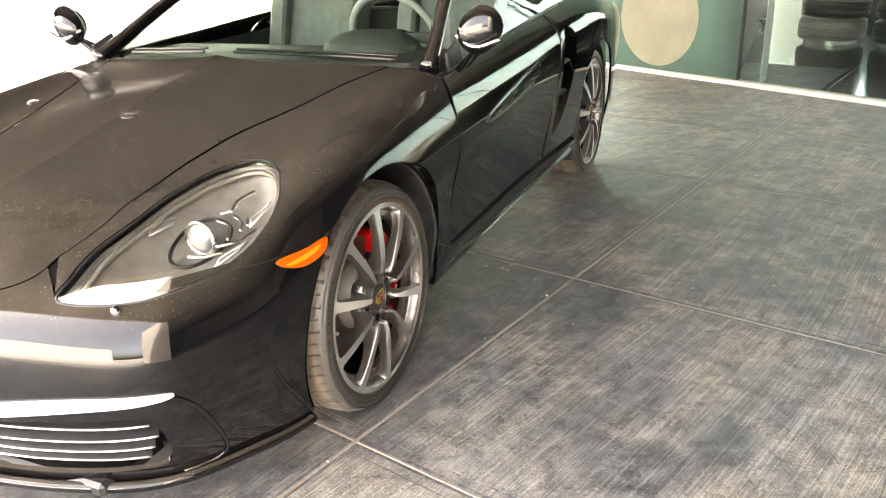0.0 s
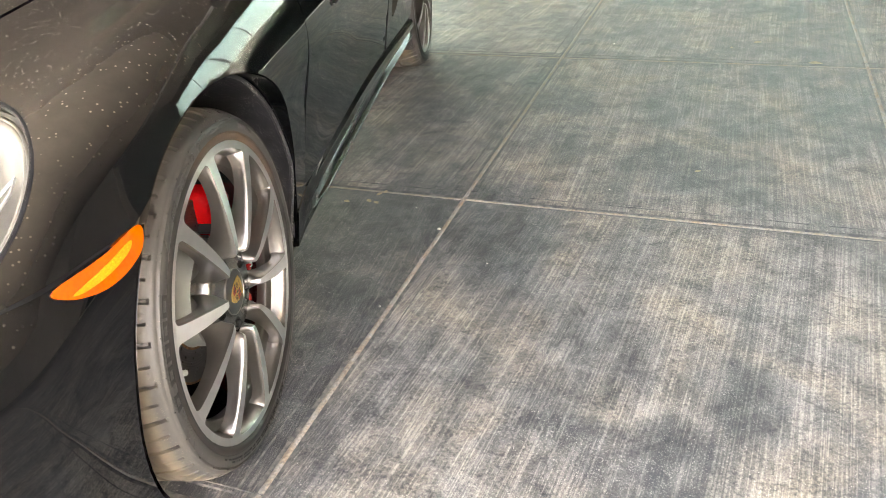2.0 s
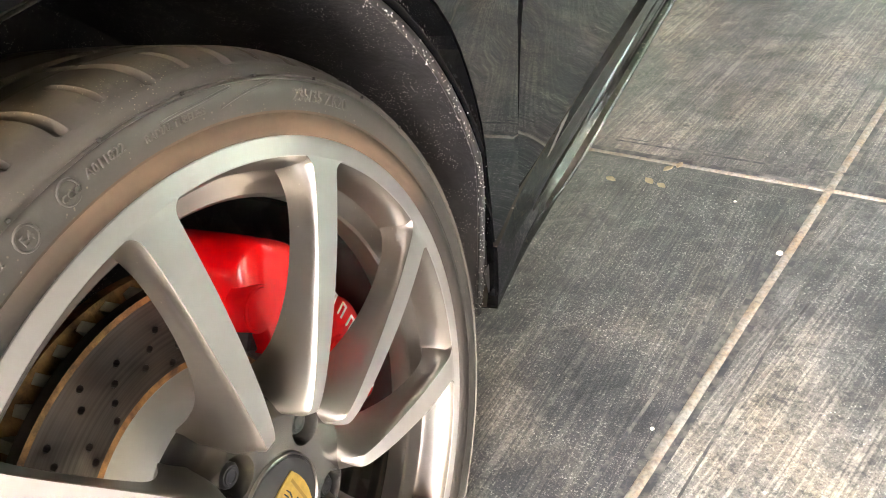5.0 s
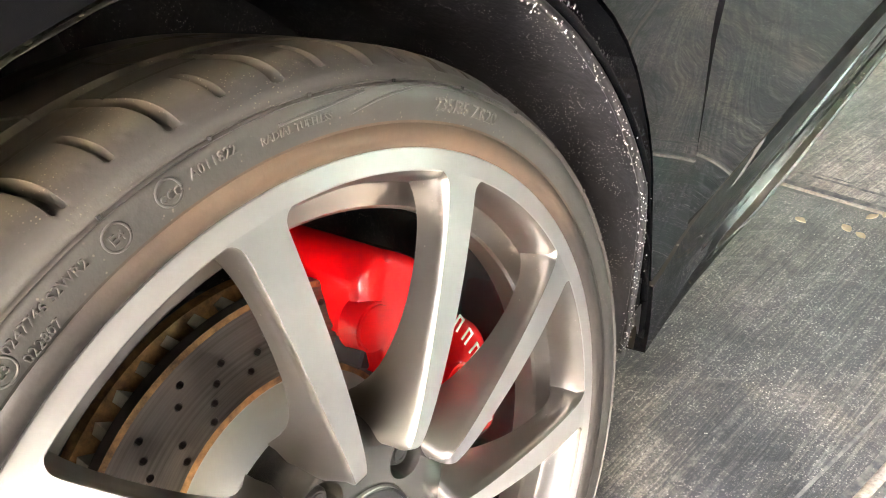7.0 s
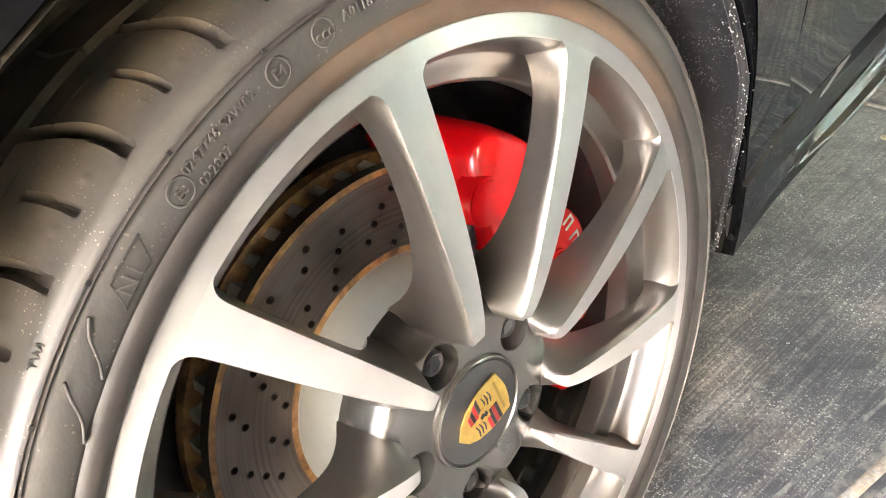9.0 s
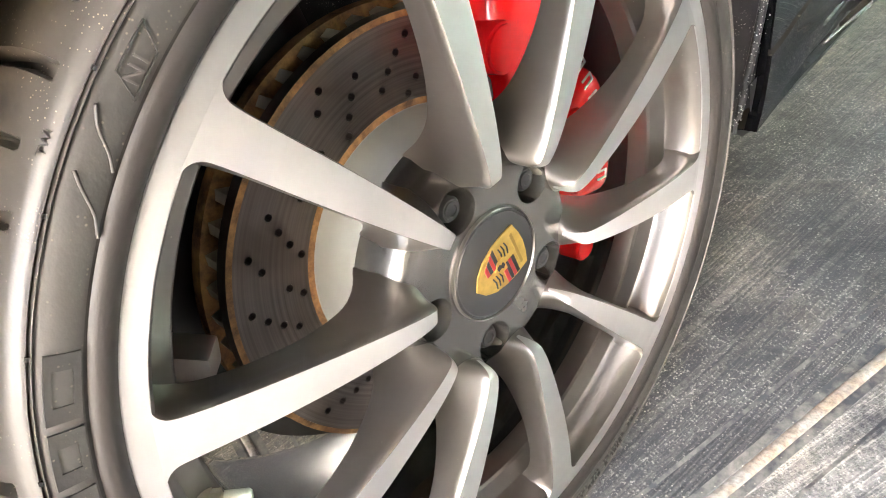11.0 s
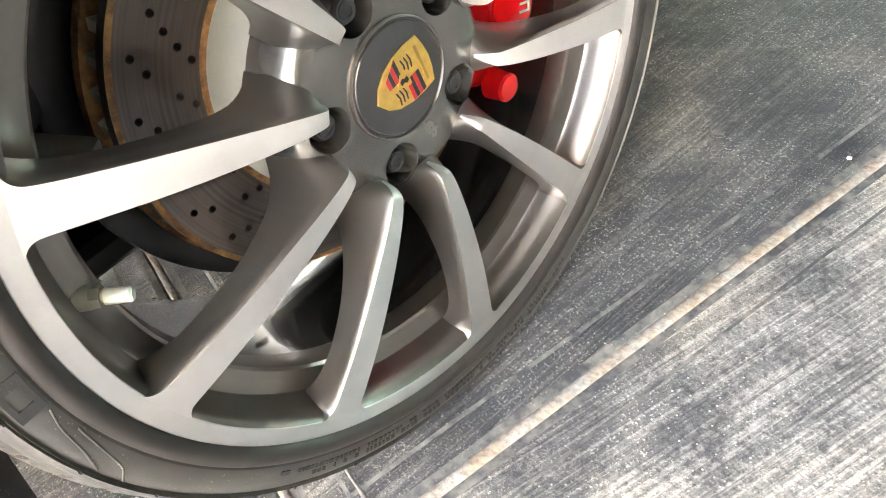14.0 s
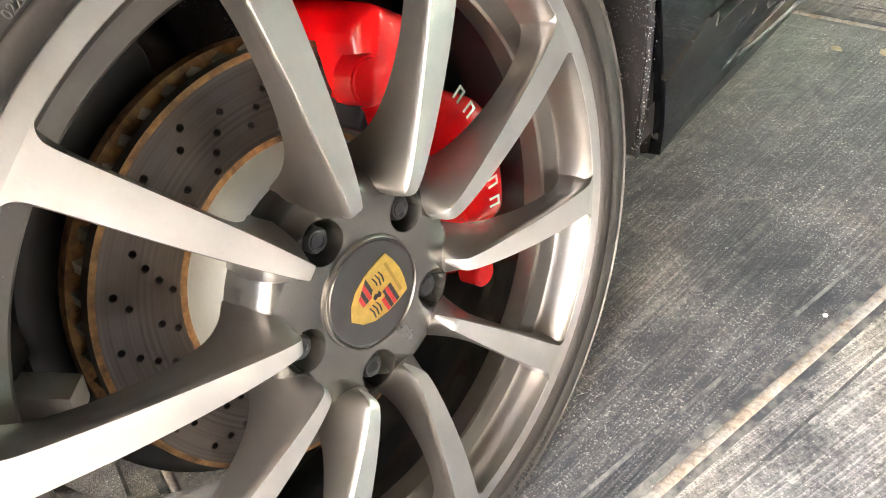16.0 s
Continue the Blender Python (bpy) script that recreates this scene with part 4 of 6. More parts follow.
def build_wheel(marks):
    wheel = new("wheel")
    wheel.parent = car
    t = new("tyre", TYRE)
    t.parent = wheel
    tagged(t, "dusty low-profile tyre with curved tread grooves")
    rim_parts(wheel)
    if marks:
        bent_text("0247746 S2WR2", .0070, .3085, 109.6, wheel)
        bent_text("022807", .0070, .2985, 111.8, wheel)
        bent_text("A011822", .0076, .3085, 91.6, wheel)
        bent_text("E4", .0075, .3063, 102.2, wheel)
        bent_text("E3", .0070, .3040, 115.3, wheel)
        bent_text("RADIAL TUBELESS", .0060, .3052, 82, wheel)
        bent_text("235/35 ZR20", .0120, .3040, 56, wheel)
        bent_text("TWI", .0062, .3232, 130.9, wheel, x=-.0040)
        bent_text("N1", .0112, .3022, 123.3, wheel)
        bent_text("CCC", .0056, .3066, 96.5, wheel)
        for mid, rr in ((102.2, .309), (115.3, .3066), (96.5, .310)):
            w = radians(mid)
            ringp = [(.0040 + .0, (rr * math.cos(w) + .0066 * math.cos(q)), (rr * math.sin(w) + .0066 * math.sin(q))) for q in np.linspace(0, 2 * math.pi, 33)]
            v, f = tube(ringp, .0008, 5)
            from_arrays("sidewall_ring", v, f, M_WALL, wheel)
        for d0, d1 in ((121.3, 125.7),):
            for r0, r1, a, b in ((.3003, .3011, d0, d1), (.3122, .3130, d0 - 1.5, d1 - 1.5)):
                sidewall_block(wheel, r0, r1, a, b, 0)
            sidewall_block(wheel, .3003, .3130, d0, d0 + .18, -1.5)
            sidewall_block(wheel, .3003, .3130, d1 - .18, d1, -1.5)
        # a row of plain raised bars
        for d0, d1 in ((147.0, 153.3), (154.2, 159.7), (160.6, 166.0), (167.2, 173.2), (176.6, 182.2)):
            sidewall_block(wheel, .2990, .3024, d0, d1, 0)
            sidewall_block(wheel, .3116, .3150, d0, d1, 0)
            sidewall_block(wheel, .3024, .3116, d0, d0 + 1.5, 0)
            sidewall_block(wheel, .3024, .3116, d1 - 1.5, d1, 0)
        for pts in ([(127.0, .3150), (128.6, .3105), (130.2, .3030), (131.6, .2985)], [(132.2, .3140), (133.6, .3085), (135.4, .3010), (137.2, .2975)], [(183.0, .3005), (186.0, .3050), (190.0, .3085), (193.5, .3150)], [(187.5, .2995), (192.0, .3030), (196.0, .3080), (197.5, .3160)], [(66, .3165), (70, .3120), (75, .3055)], [(73, .3165), (78, .3125), (84, .3110)]):
            v, f = tube([(.0038, r * math.cos(radians(d)), r * math.sin(radians(d))) for d, r in dense(pts, 24)], .0009, 6)
            from_arrays("sidewall_curve", v, f, M_WALL, wheel)
        for k in range(32):
            w = radians(102.6 + 11.25 * k - 5.6 * (k % 2))
            sidewall_block(wheel, .3195, .3215, 102.0 + 11.25 * k, 102.35 + 11.25 * k, 0, .0026, "sidewall_flash")
        # fine moulded rows below the rim rib
        rng = random.Random(4)
        for row_r, lo, hi in ((.3015, 222, 292), (.3065, 228, 285)):
            d = lo
            while d < hi:
                w = rng.uniform(.35, .9)
                sidewall_block(wheel, row_r, row_r + .0032, d, d + w, 0, .0049)
                d += w + rng.choice((.3, .3, .3, 1.6))
    return wheel


front_wheel = build_wheel(True)
front_wheel.location = (.825, 0, .33)
tagged(front_wheel, "grey ten-spoke alloy wheel with machined faces and a low-profile tyre")


def wheel_copy(m):
    top = front_wheel.copy()
    scene.collection.objects.link(top)
    top.parent = car
    top.matrix_local = m
    for o in front_wheel.children:
        if "sidewall" in o.name:
            continue
        c = o.copy()
        scene.collection.objects.link(c)
        c.parent = top
    return top


flip = Matrix.Rotation(math.pi, 4, "Z")
wheel_copy(pose(.862, 2.475, .338) @ Matrix.Diagonal((1.12, 1.03, 1.03, 1)) @ pose(0, 0, 0, 9))
wheel_copy(Matrix.Translation((-.825, 0, .33)) @ flip)
wheel_copy(Matrix.Translation((-.862, 2.475, .338)) @ flip @ Matrix.Diagonal((1.12, 1.03, 1.03, 1)))


# ---- brakes ----
def brake(parent_car):
    disc = new("brake_disc")
    disc.parent = parent_car
    disc.location = (.825, 0, .33)
    tagged(disc, "cross-drilled vented brake disc with rusty edge")
    holes = []
    for k in range(24):
        for q in range(5):
            if (k + q) % 3 == 0 and q in (0, 2, 4):
                continue
            r = .1140 + .0105 * q
            a = radians(k * 15 + q * 3.6 + (7.5 if q % 2 else 0))
            holes.append([(r * math.cos(a) + .0030 * math.cos(w), r * math.sin(a) + .0030 * math.sin(w)) for w in np.linspace(0, 2 * math.pi, 10, endpoint=False)])

    def circle(r, n):
        return [(r * math.cos(w), r * math.sin(w)) for w in np.linspace(0, 2 * math.pi, n, endpoint=False)]

    grid_pts = [(r * math.cos(w), r * math.sin(w)) for r in (.108, .119, .130, .140, .1505, .162) for w in np.linspace(0, 2 * math.pi, 60, endpoint=False)]
    p2, f2 = filled(circle(.1680, 120), [circle(.1050, 90), *holes], grid_pts)
    v = [(-.091, a, b) for a, b in p2]
    f = [tuple(t) for t in f2]
    back = {}
    for a, b in rim_edges(f2):
        for q in (a, b):
            if q not in back:
                back[q] = len(v)
                v.append((-.1015, v[q][1], v[q][2]))
        f.append((b, a, back[a], back[b]))
    from_arrays("friction_plate", v, f, M_DISC, disc, "drilled grey friction plate", True, None, 30)
    lathe("rust_band", [(-.0912, .1725), (-.0905, .1680)], M_RUST, disc, n=120)
    lathe("outer_edge", [(-.1015, .1725), (-.0912, .1725)], M_DISC, disc, n=120)
    lathe("back_plate", [(-.1270, .100), (-.1165, .100), (-.1165, .1765), (-.1270, .1765)], M_RUST, disc, n=96)
    bm = bmesh.new()
    slabbox(bm, (-.1166, -.012, -.0040), (-.1014, .0115, .0040), Matrix.Translation((0, .1605, 0)) @ Matrix.Rotation(radians(20), 4, "X"))
    vane = part("vane", bm, M_VANE, disc, smooth=False)
    for k in range(48):
        ob = vane if k == 0 else vane.copy()
        if k:
            scene.collection.objects.link(ob)
        ob.rotation_euler = (radians(k * 7.5), 0, 0)
    lathe("bell", [(-.091, .1055), (-.0895, .1035), (-.084, .1020), (-.058, .1000), (-.0535, .0980), (-.0515, .0930), (-.0515, .05)], M_HAT, disc, "pale zinc-coated disc bell", 96)
    lathe("rust_ring", [(-.0906, .1088), (-.0898, .1035)], M_RUST, disc, n=90)

    cal = new("brake_caliper")
    cal.parent = parent_car
    cal.location = (.825, 0, .33)
    tagged(cal, "glossy red four-piston brake caliper")
    t = np.linspace(0, 1, 73)
    ang = np.radians(-42 + 103 * t)
    bulge = 1 / (1 + np.exp((np.abs(t - .37) - .19) / .016)) + 1.15 / (1 + np.exp((np.abs(t - .90) - .125) / .012))
    end = np.clip(np.minimum(t, 1 - t) / .05, 0, 1) ** .5
    v, f = [], []
    prof_n = 26
    for q in range(len(t)):
        r_in = .128 - .014 * bulge[q] + .020 * (1 - end[q]) + .042 * float(np.clip((t[q] - .84) / .14, 0, 1))
        r_out = .184 + .016 * bulge[q] - .022 * (1 - end[q])
        x_out = -.072 + .026 * bulge[q] - .012 * (1 - end[q])
        x_in = -.165
        cx, cr, hx, hr = (x_out + x_in) / 2, (r_in + r_out) / 2, (x_out - x_in) / 2, (r_out - r_in) / 2
        for w in np.linspace(0, 2 * math.pi, prof_n, endpoint=False):
            c, s = math.cos(w), math.sin(w)
            px = cx + hx * math.copysign(abs(c) ** .28, c)
            pr = cr + hr * math.copysign(abs(s) ** .36, s) - (.010 * max(0, c) ** 2 if s < 0 else -.002)
            v.append((px, pr * math.cos(ang[q]), pr * math.sin(ang[q])))
    for q in range(len(t) - 1):
        for j in range(prof_n):
            k = (j + 1) % prof_n
            f.append((q * prof_n + j, (q + 1) * prof_n + j, (q + 1) * prof_n + k, q * prof_n + k))
    f += [tuple(range(prof_n)), tuple((len(t) - 1) * prof_n + j for j in range(prof_n))[::-1]]
    from_arrays("caliper_body", v, f, M_RED, cal, "", True, None, 50)
    for tt, r, rad, x0, x1 in ((.26, .150, .019, -.06, -.0425), (.42, .150, .019, -.06, -.0425), (.86, .150, .021, -.06, -.0395), (.03, .182, .0150, -.075, -.052), (.60, .170, .0085, -.085, -.062)):
        a = radians(-42 + 114 * tt)
        bm = bmesh.new()
        bar(bm, (x0, r * math.cos(a), r * math.sin(a)), (x1, r * math.cos(a), r * math.sin(a)), rad, 28, rad * .88)
        bmesh.ops.bevel(bm, geom=[e for e in bm.edges if e.calc_face_angle(0) > .6], offset=.002, segments=2, affect="EDGES")
        part("piston_housing" if rad > .01 else "caliper_bolt", bm, M_RED, cal)
    for q in range(7):
        deg = 22 - q * 6.2
        a = radians(deg)
        bm = bmesh.new()
        slabbox(bm, (0, -.0062, -.0044), (.0010, .0062, -.0026))
        slabbox(bm, (0, -.0062, .0026), (.0010, .0062, .0044))
        slabbox(bm, (0, .0046, -.0028), (.0010, .0062, .0028))
        ob = part("caliper_mark", bm, M_CALTEXT, cal, smooth=False)
        ob.location = (-.0455, .178 * math.cos(a), .178 * math.sin(a))
        ob.rotation_euler = (a, 0, 0)
    for a in (-20, 8, 48):
        bm = bmesh.new()
        slabbox(bm, (-.118, -.03, -.006), (-.06, .004, .006), Matrix.Rotation(radians(a), 4, "X") @ Matrix.Translation((0, .142, 0)), .002, 1)
        part("brake_pad", bm, M_DARK, cal)
    return disc


brake(car)


def suspension():
    ob = new("front_suspension")
    ob.parent = car
    tagged(ob, "black suspension parts behind the brake disc")
    bm = bmesh.new()
    slabbox(bm, (.60, -.06, .24), (.69, .06, .46), None, .02, 2)
    slabbox(bm, (.62, -.05, .20), (.68, .05, .27), None, .02, 2)
    part("knuckle", bm, M_DARK, ob)
    bm = bmesh.new()
    bar(bm, (.60, .02, .40), (.52, .03, .80), .032, 20)
    part("strut", bm, M_DARK, ob)
    bm = bmesh.new()
    bar(bm, (.64, -.13, .32), (.20, -.14, .30), .010, 12)
    bar(bm, (.655, -.135, .325), (.62, -.132, .32), .020, 14)
    part("tie_rod", bm, M_DARK, ob)
    bm = bmesh.new()
    slabbox(bm, (.25, -.05, .185), (.66, .03, .215), None, .01, 2)
    part("control_arm", bm, M_STEEL, ob, "dull aluminium control arm")
    v, f = tube(dense([(.655, -.06, .47), (.64, -.17, .50), (.62, -.19, .40), (.64, -.17, .30), (.60, -.06, .22)], 40), .009, 10)
    from_arrays("brake_hose", v, f, M_DARK, ob)
    shield = lathe("splash_shield", [(-.150, .10), (-.146, .172), (-.139, .190), (-.141, .199), (-.150, .201)], M_DARK, ob, "black pressed splash shield", n=60, start=95, sweep=150)
    shield.location = (.825, 0, .33)
    bm = bmesh.new()
    slabbox(bm, (-.026, -.012, -.0125), (.026, .012, .0125), pose(.722, -.203, .376, 0, 18, 42), .004, 2)
    part("steering_arm", bm, M_STEEL, ob, "bare aluminium steering arm")
    bm = bmesh.new()
    slabbox(bm, (-.022, -.018, -.03), (.022, .018, .03), pose(.700, -.210, .425, 0, 10, 42), .010, 2)
    part("ball_joint", bm, M_DARK, ob)


suspension()


# ---- car body: long feature lines, from the sill to the spine ----
FRONT_LINES = [
    [(0, -.87, .15), (.38, -.80, .15), (.60, -.69, .14), (.73, -.50, .14), (.79, -.345, .14), (.815, -.14, .15), (.815, .1, .18), (.808, .4, .205), (.815, .6, .215)],
    [(0, -.91, .30), (.38, -.855, .30), (.645, -.745, .30), (.765, -.54, .30), (.815, -.355, .30), (.845, -.14, .30), (.845, .1, .30), (.822, .38, .30), (.813, .6, .295)],
    [(0, -.93, .48), (.38, -.865, .48), (.655, -.755, .47), (.785, -.545, .47), (.83, -.36, .47), (.862, -.14, .50), (.870, .1, .52), (.855, .36, .50), (.846, .6, .5)],
    [(0, -.90, .59), (.37, -.83, .59), (.63, -.72, .58), (.765, -.52, .59), (.818, -.34, .62), (.858, -.13, .68), (.872, .1, .70), (.878, .35, .70), (.882, .6, .70)],
    [(0, -.82, .655), (.35, -.73, .655), (.585, -.60, .66), (.69, -.42, .70), (.745, -.25, .765), (.772, -.08, .805), (.78, .12, .83), (.785, .35, .85), (.79, .6, .868)],
    [(0, -.70, .695), (.25, -.58, .71), (.42, -.42, .725), (.48, -.25, .755), (.51, -.08, .79), (.53, .06, .815), (.54, .2, .84), (.56, .38, .875), (.60, .58, .905)],
    [(0, -.60, .72), (0, -.42, .76), (0, -.22, .80), (0, -.02, .845), (0, .14, .885), (0, .28, .91), (0, .40, .935), (0, .52, .955), (0, .62, .965)],
]
SIDE_Y = [.55, .9, 1.25, 1.6, 1.95, 2.3, 2.65, 3.0, 3.35]
SIDE_X = [
    [.815, .822, .826, .832, .845, .855, .86, .84, .78],
    [.813, .812, .814, .828, .855, .875, .885, .86, .80],
    [.847, .842, .842, .854, .875, .893, .90, .88, .82],
    [.881, .878, .876, .88, .89, .905, .91, .89, .83],
    [.852, .85, .85, .857, .868, .882, .885, .86, .80],
    [.79, .775, .768, .768, .765, .765, .755, .72, .67],
    [.715, .70, .69, .68, .63, .57, .52, .46, .40],
]
SIDE_Z = [
    [.215, .217, .22, .22, .22, .22, .22, .22, .24],
    [.295, .296, .298, .30, .31, .32, .32, .33, .34],
    [.48, .48, .48, .49, .50, .51, .52, .52, .52],
    [.66, .67, .68, .69, .70, .71, .72, .72, .71],
    [.79, .80, .81, .83, .85, .865, .868, .855, .83],
    [.868, .882, .90, .92, .94, .955, .955, .935, .90],
    [.895, .91, .925, .945, .968, .98, .975, .95, .92],
]
SIDE_LINES = [list(zip(xs, SIDE_Y, zs)) for xs, zs in zip(SIDE_X, SIDE_Z)]


def surface(lines, u, v):
    """Points of the smooth surface through the lines, at u across them and v along them."""
    u, v = np.atleast_1d(np.asarray(u, float)), np.atleast_1d(np.asarray(v, float))
    rows = np.stack([curve(line, v) for line in lines])
    ext = np.concatenate([2 * rows[:1] - rows[1:2], rows, 2 * rows[-1:] - rows[-2:-1]])
    i = np.clip(np.floor(u).astype(int), 0, len(lines) - 2)
    w = basis(u - i)
    n = np.arange(len(u))
    return sum(w[:, k, None] * ext[i + k, n] for k in range(4))


def normals(lines, u, v):
    e = 2e-3
    a = surface(lines, np.asarray(u) + e, v) - surface(lines, np.asarray(u) - e, v)
    b = surface(lines, u, np.asarray(v) + e) - surface(lines, u, np.asarray(v) - e)
    n = np.cross(b, a)
    return n / (np.linalg.norm(n, axis=1)[:, None] + 1e-12)


def find(lines, y, z, u, v):
    """The (u, v) at which the surface has that y and z, from a first guess."""
    for _ in range(25):
        p = surface(lines, u, v)[0]
        a = (surface(lines, u + 1e-3, v)[0] - p) / 1e-3
        b = (surface(lines, u, v + 1e-3)[0] - p) / 1e-3
        d = np.linalg.lstsq(np.array([[a[1], b[1]], [a[2], b[2]]]), np.array([y - p[1], z - p[2]]), rcond=None)[0]
        u, v = u + float(np.clip(d[0], -.4, .4)), v + float(np.clip(d[1], -.4, .4))
    return u, v


def panel(name, lines, outline, holes=(), mat=None, parent=None, label="", mirror=True, both=False, lip=.012, du=.11, dv=.11, box=(0, 6, 0, 8), offset=0.0):
    """A sheet of bodywork: an outline on the surface, with a turned-in edge. both: one sheet across the middle."""
    gu, gv = np.meshgrid(np.arange(box[0] + du / 2, box[1], du), np.arange(box[2] + dv / 2, box[3], dv))
    p2, f2 = filled(outline, holes, list(zip(gu.ravel(), gv.ravel())))
    pts = surface(lines, p2[:, 0], p2[:, 1])
    nor = normals(lines, p2[:, 0], p2[:, 1])
    pts = pts + nor * (offset(p2[:, 0], p2[:, 1])[:, None] if callable(offset) else offset)
    verts, faces = pts.tolist(), []
    for t in f2:
        a, b, c = (pts[k] for k in t)
        faces.append(tuple(t) if np.dot(np.cross(b - a, c - a), nor[t[0]]) > 0 else tuple(t[::-1]))
    if lip:
        low = {}
        for a, b in rim_edges(faces):
            if abs(pts[a][0]) < 1e-3 and abs(pts[b][0]) < 1e-3:
                continue
            for q in (a, b):
                if q not in low:
                    low[q] = len(verts)
                    verts.append((pts[q] - nor[q] * lip).tolist())
            faces.append((b, a, low[a], low[b]))
    if both:
        n = len(verts)
        verts = verts + [(-x, y, z) for x, y, z in verts]
        faces = faces + [tuple(i + n for i in f[::-1]) for f in faces]
    obs = [from_arrays(name, verts, faces, mat or M_PAINT, parent or car, label, True, None, 50)]
    if both:
        bm = bmesh.new()
        bm.from_mesh(obs[0].data)
        bmesh.ops.remove_doubles(bm, verts=[v for v in bm.verts if abs(v.co.x) < 2e-3], dist=2e-3)
        bm.to_mesh(obs[0].data)
        bm.free()
    elif mirror:
        obs.append(from_arrays(name, [(-x, y, z) for x, y, z in verts], [f[::-1] for f in faces], mat or M_PAINT, parent or car, label, True, None, 50))
    return obs


ARCH_R, ARCH_Z = .392, .338


def arch(lines, y0, u_max, first, n=44, a0=206.0, a1=-19.0):
    """The wheel arch as (u, v) on the surface, from the front foot over the top to the rear foot."""
    out, (u, v) = [], first
    for a in np.linspace(a0, a1, n):
        y, z = y0 + ARCH_R * math.cos(radians(a)), ARCH_Z + ARCH_R * math.sin(radians(a))
        if y0 == 0 and y > 0:
            y += .19 * max(0, .375 - z)
        u, v = find(lines, y, z, u, v)
        out.append((min(max(u, 0.02), u_max), v))
    return out


LAMP = [(3.44, 1.32), (3.78, 1.32), (4.47, 1.52), (4.93, 2.09), (5.00, 2.9), (4.91, 3.53), (4.71, 3.81), (4.35, 3.84), (3.99, 3.72), (3.74, 3.46), (3.60, 3.19), (3.48, 2.91), (3.39, 2.59), (3.35, 2.22), (3.33, 1.89), (3.34, 1.52)]
lamp_edge = [tuple(p) for p in dense(LAMP, 96, True)]
SEAM = [(3.35, 0), (3.45, .5), (3.64, .83), (3.95, 1.06), (4.35, 1.2), (4.80, 1.50), (5.08, 1.85), (5.20, 2.48), (5.23, 3.34), (5.20, 4.39), (5.11, 5.9), (5.05, 6.78), (4.97, 7.86)]
seam = [tuple(p) for p in dense(SEAM, 90)]
back = [tuple(p) for p in dense([(4.97, 7.86), (5.30, 7.55), (5.55, 7.05), (5.8, 6.55), (6.0, 6.30)], 16)][1:]
spine = [(6.0, v) for v in np.linspace(6.3, 0, 60)][1:]
nose = [(u, 0.0) for u in np.linspace(6.0, 3.35, 26)][1:-1]
panel("hood", FRONT_LINES, seam + back + spine + nose, (), M_PAINT, car, "black front lid with dried rain spots", both=True, du=.085, dv=.085)

wheel_arch = arch(FRONT_LINES, 0, 5.5, (1.0, 4.3))
top = max(range(len(wheel_arch)), key=lambda k: wheel_arch[k][0])
split = next(k for k, (u, v) in enumerate(wheel_arch) if u > 2.86)
gap = .022
# which lamp points lie towards the spine: the lamp's outline is cut into a lower and an upper run
low_i = [k for k, (u, v) in enumerate(lamp_edge) if u <= 3.46]
lower = sorted((lamp_edge[k] for k in low_i), key=lambda p: p[1])
upper = [p for k, p in enumerate(lamp_edge) if k not in low_i]
start = min(range(len(upper)), key=lambda k: upper[k][1])
upper = upper[start:] + upper[:start]
if upper[5][0] < upper[0][0]:
    upper = upper[::-1]
seam_out = [(u - gap - .01, v) for u, v in seam]
cut = min(range(len(seam_out)), key=lambda k: abs(seam_out[k][1] - 1.12))

INTAKE = [(1.30, .0), (1.33, .8), (1.36, 1.45), (1.36, 1.92), (1.10, 2.06), (.72, 2.10), (.42, 2.02), (.34, 1.6), (.30, 1.1), (.26, .6), (.26, .0)]
intake = [tuple(p) for p in dense(INTAKE, 60)]
intake_hole = [(u, max(v, .0)) for u, v in intake]
DRL = [(1.50, .30), (1.58, .8), (1.70, 1.5), (1.68, 2.14), (1.60, 2.13), (1.54, 1.5), (1.40, .8), (1.33, .30)]

b_outline = [(.04, v) for v in np.linspace(0, wheel_arch[0][1] - .03, 40)]
b_outline += [(u, v - .02) for u, v in wheel_arch[:split + 1]]
b_outline += [tuple(p) for p in dense([(2.93, 4.30), (3.06, 3.85), (3.15, 3.45), (3.28, 3.05)], 14)][1:]
b_outline += [(u - gap, v) for u, v in lower[::-1] if v < 3.0]
b_outline += [seam_out[k] for k in range(cut, -1, -1) if seam_out[k][1] > 0.01]
b_outline += [(seam_out[0][0], 0.0)]
b_outline += [(u, 0.0) for u in np.linspace(seam_out[0][0], 1.34, 20)[1:]]
b_outline += intake_hole
b_outline += [(u, 0.0) for u in np.linspace(.24, .06, 4)]
panel("bumper", FRONT_LINES, b_outline, (), M_PAINT, car, "black front bumper", both=True, box=(0, 4.2, 0, 5), du=.09, dv=.07)

f_outline = [tuple(p) for p in dense([(3.31, 3.05), (3.19, 3.45), (3.09, 3.85), (2.96, 4.30)], 14)]
f_outline += [p for p in wheel_arch[split + 1:] if p[0] > .905]
f_outline += [(.905, 7.10), (.905, 7.18), (.93, 7.25), (.965, 7.33), (.99, 7.42), (1.0, 7.48)]
f_outline += [(u, float(np.interp(u, [1, 2.2, 3.4, 4.2], [7.515, 7.53, 7.62, 7.72]))) for u in np.linspace(1.0, 4.2, 28)]
f_outline += [tuple(p) for p in dense([(4.25, 7.75), (4.6, 7.82), (4.93, 7.86)], 8)]
f_outline += [(u - gap * .9, v) for u, v in seam[::-1] if v > 1.16][1:]
f_outline += [(u + .012, v - .02) for u, v in upper]
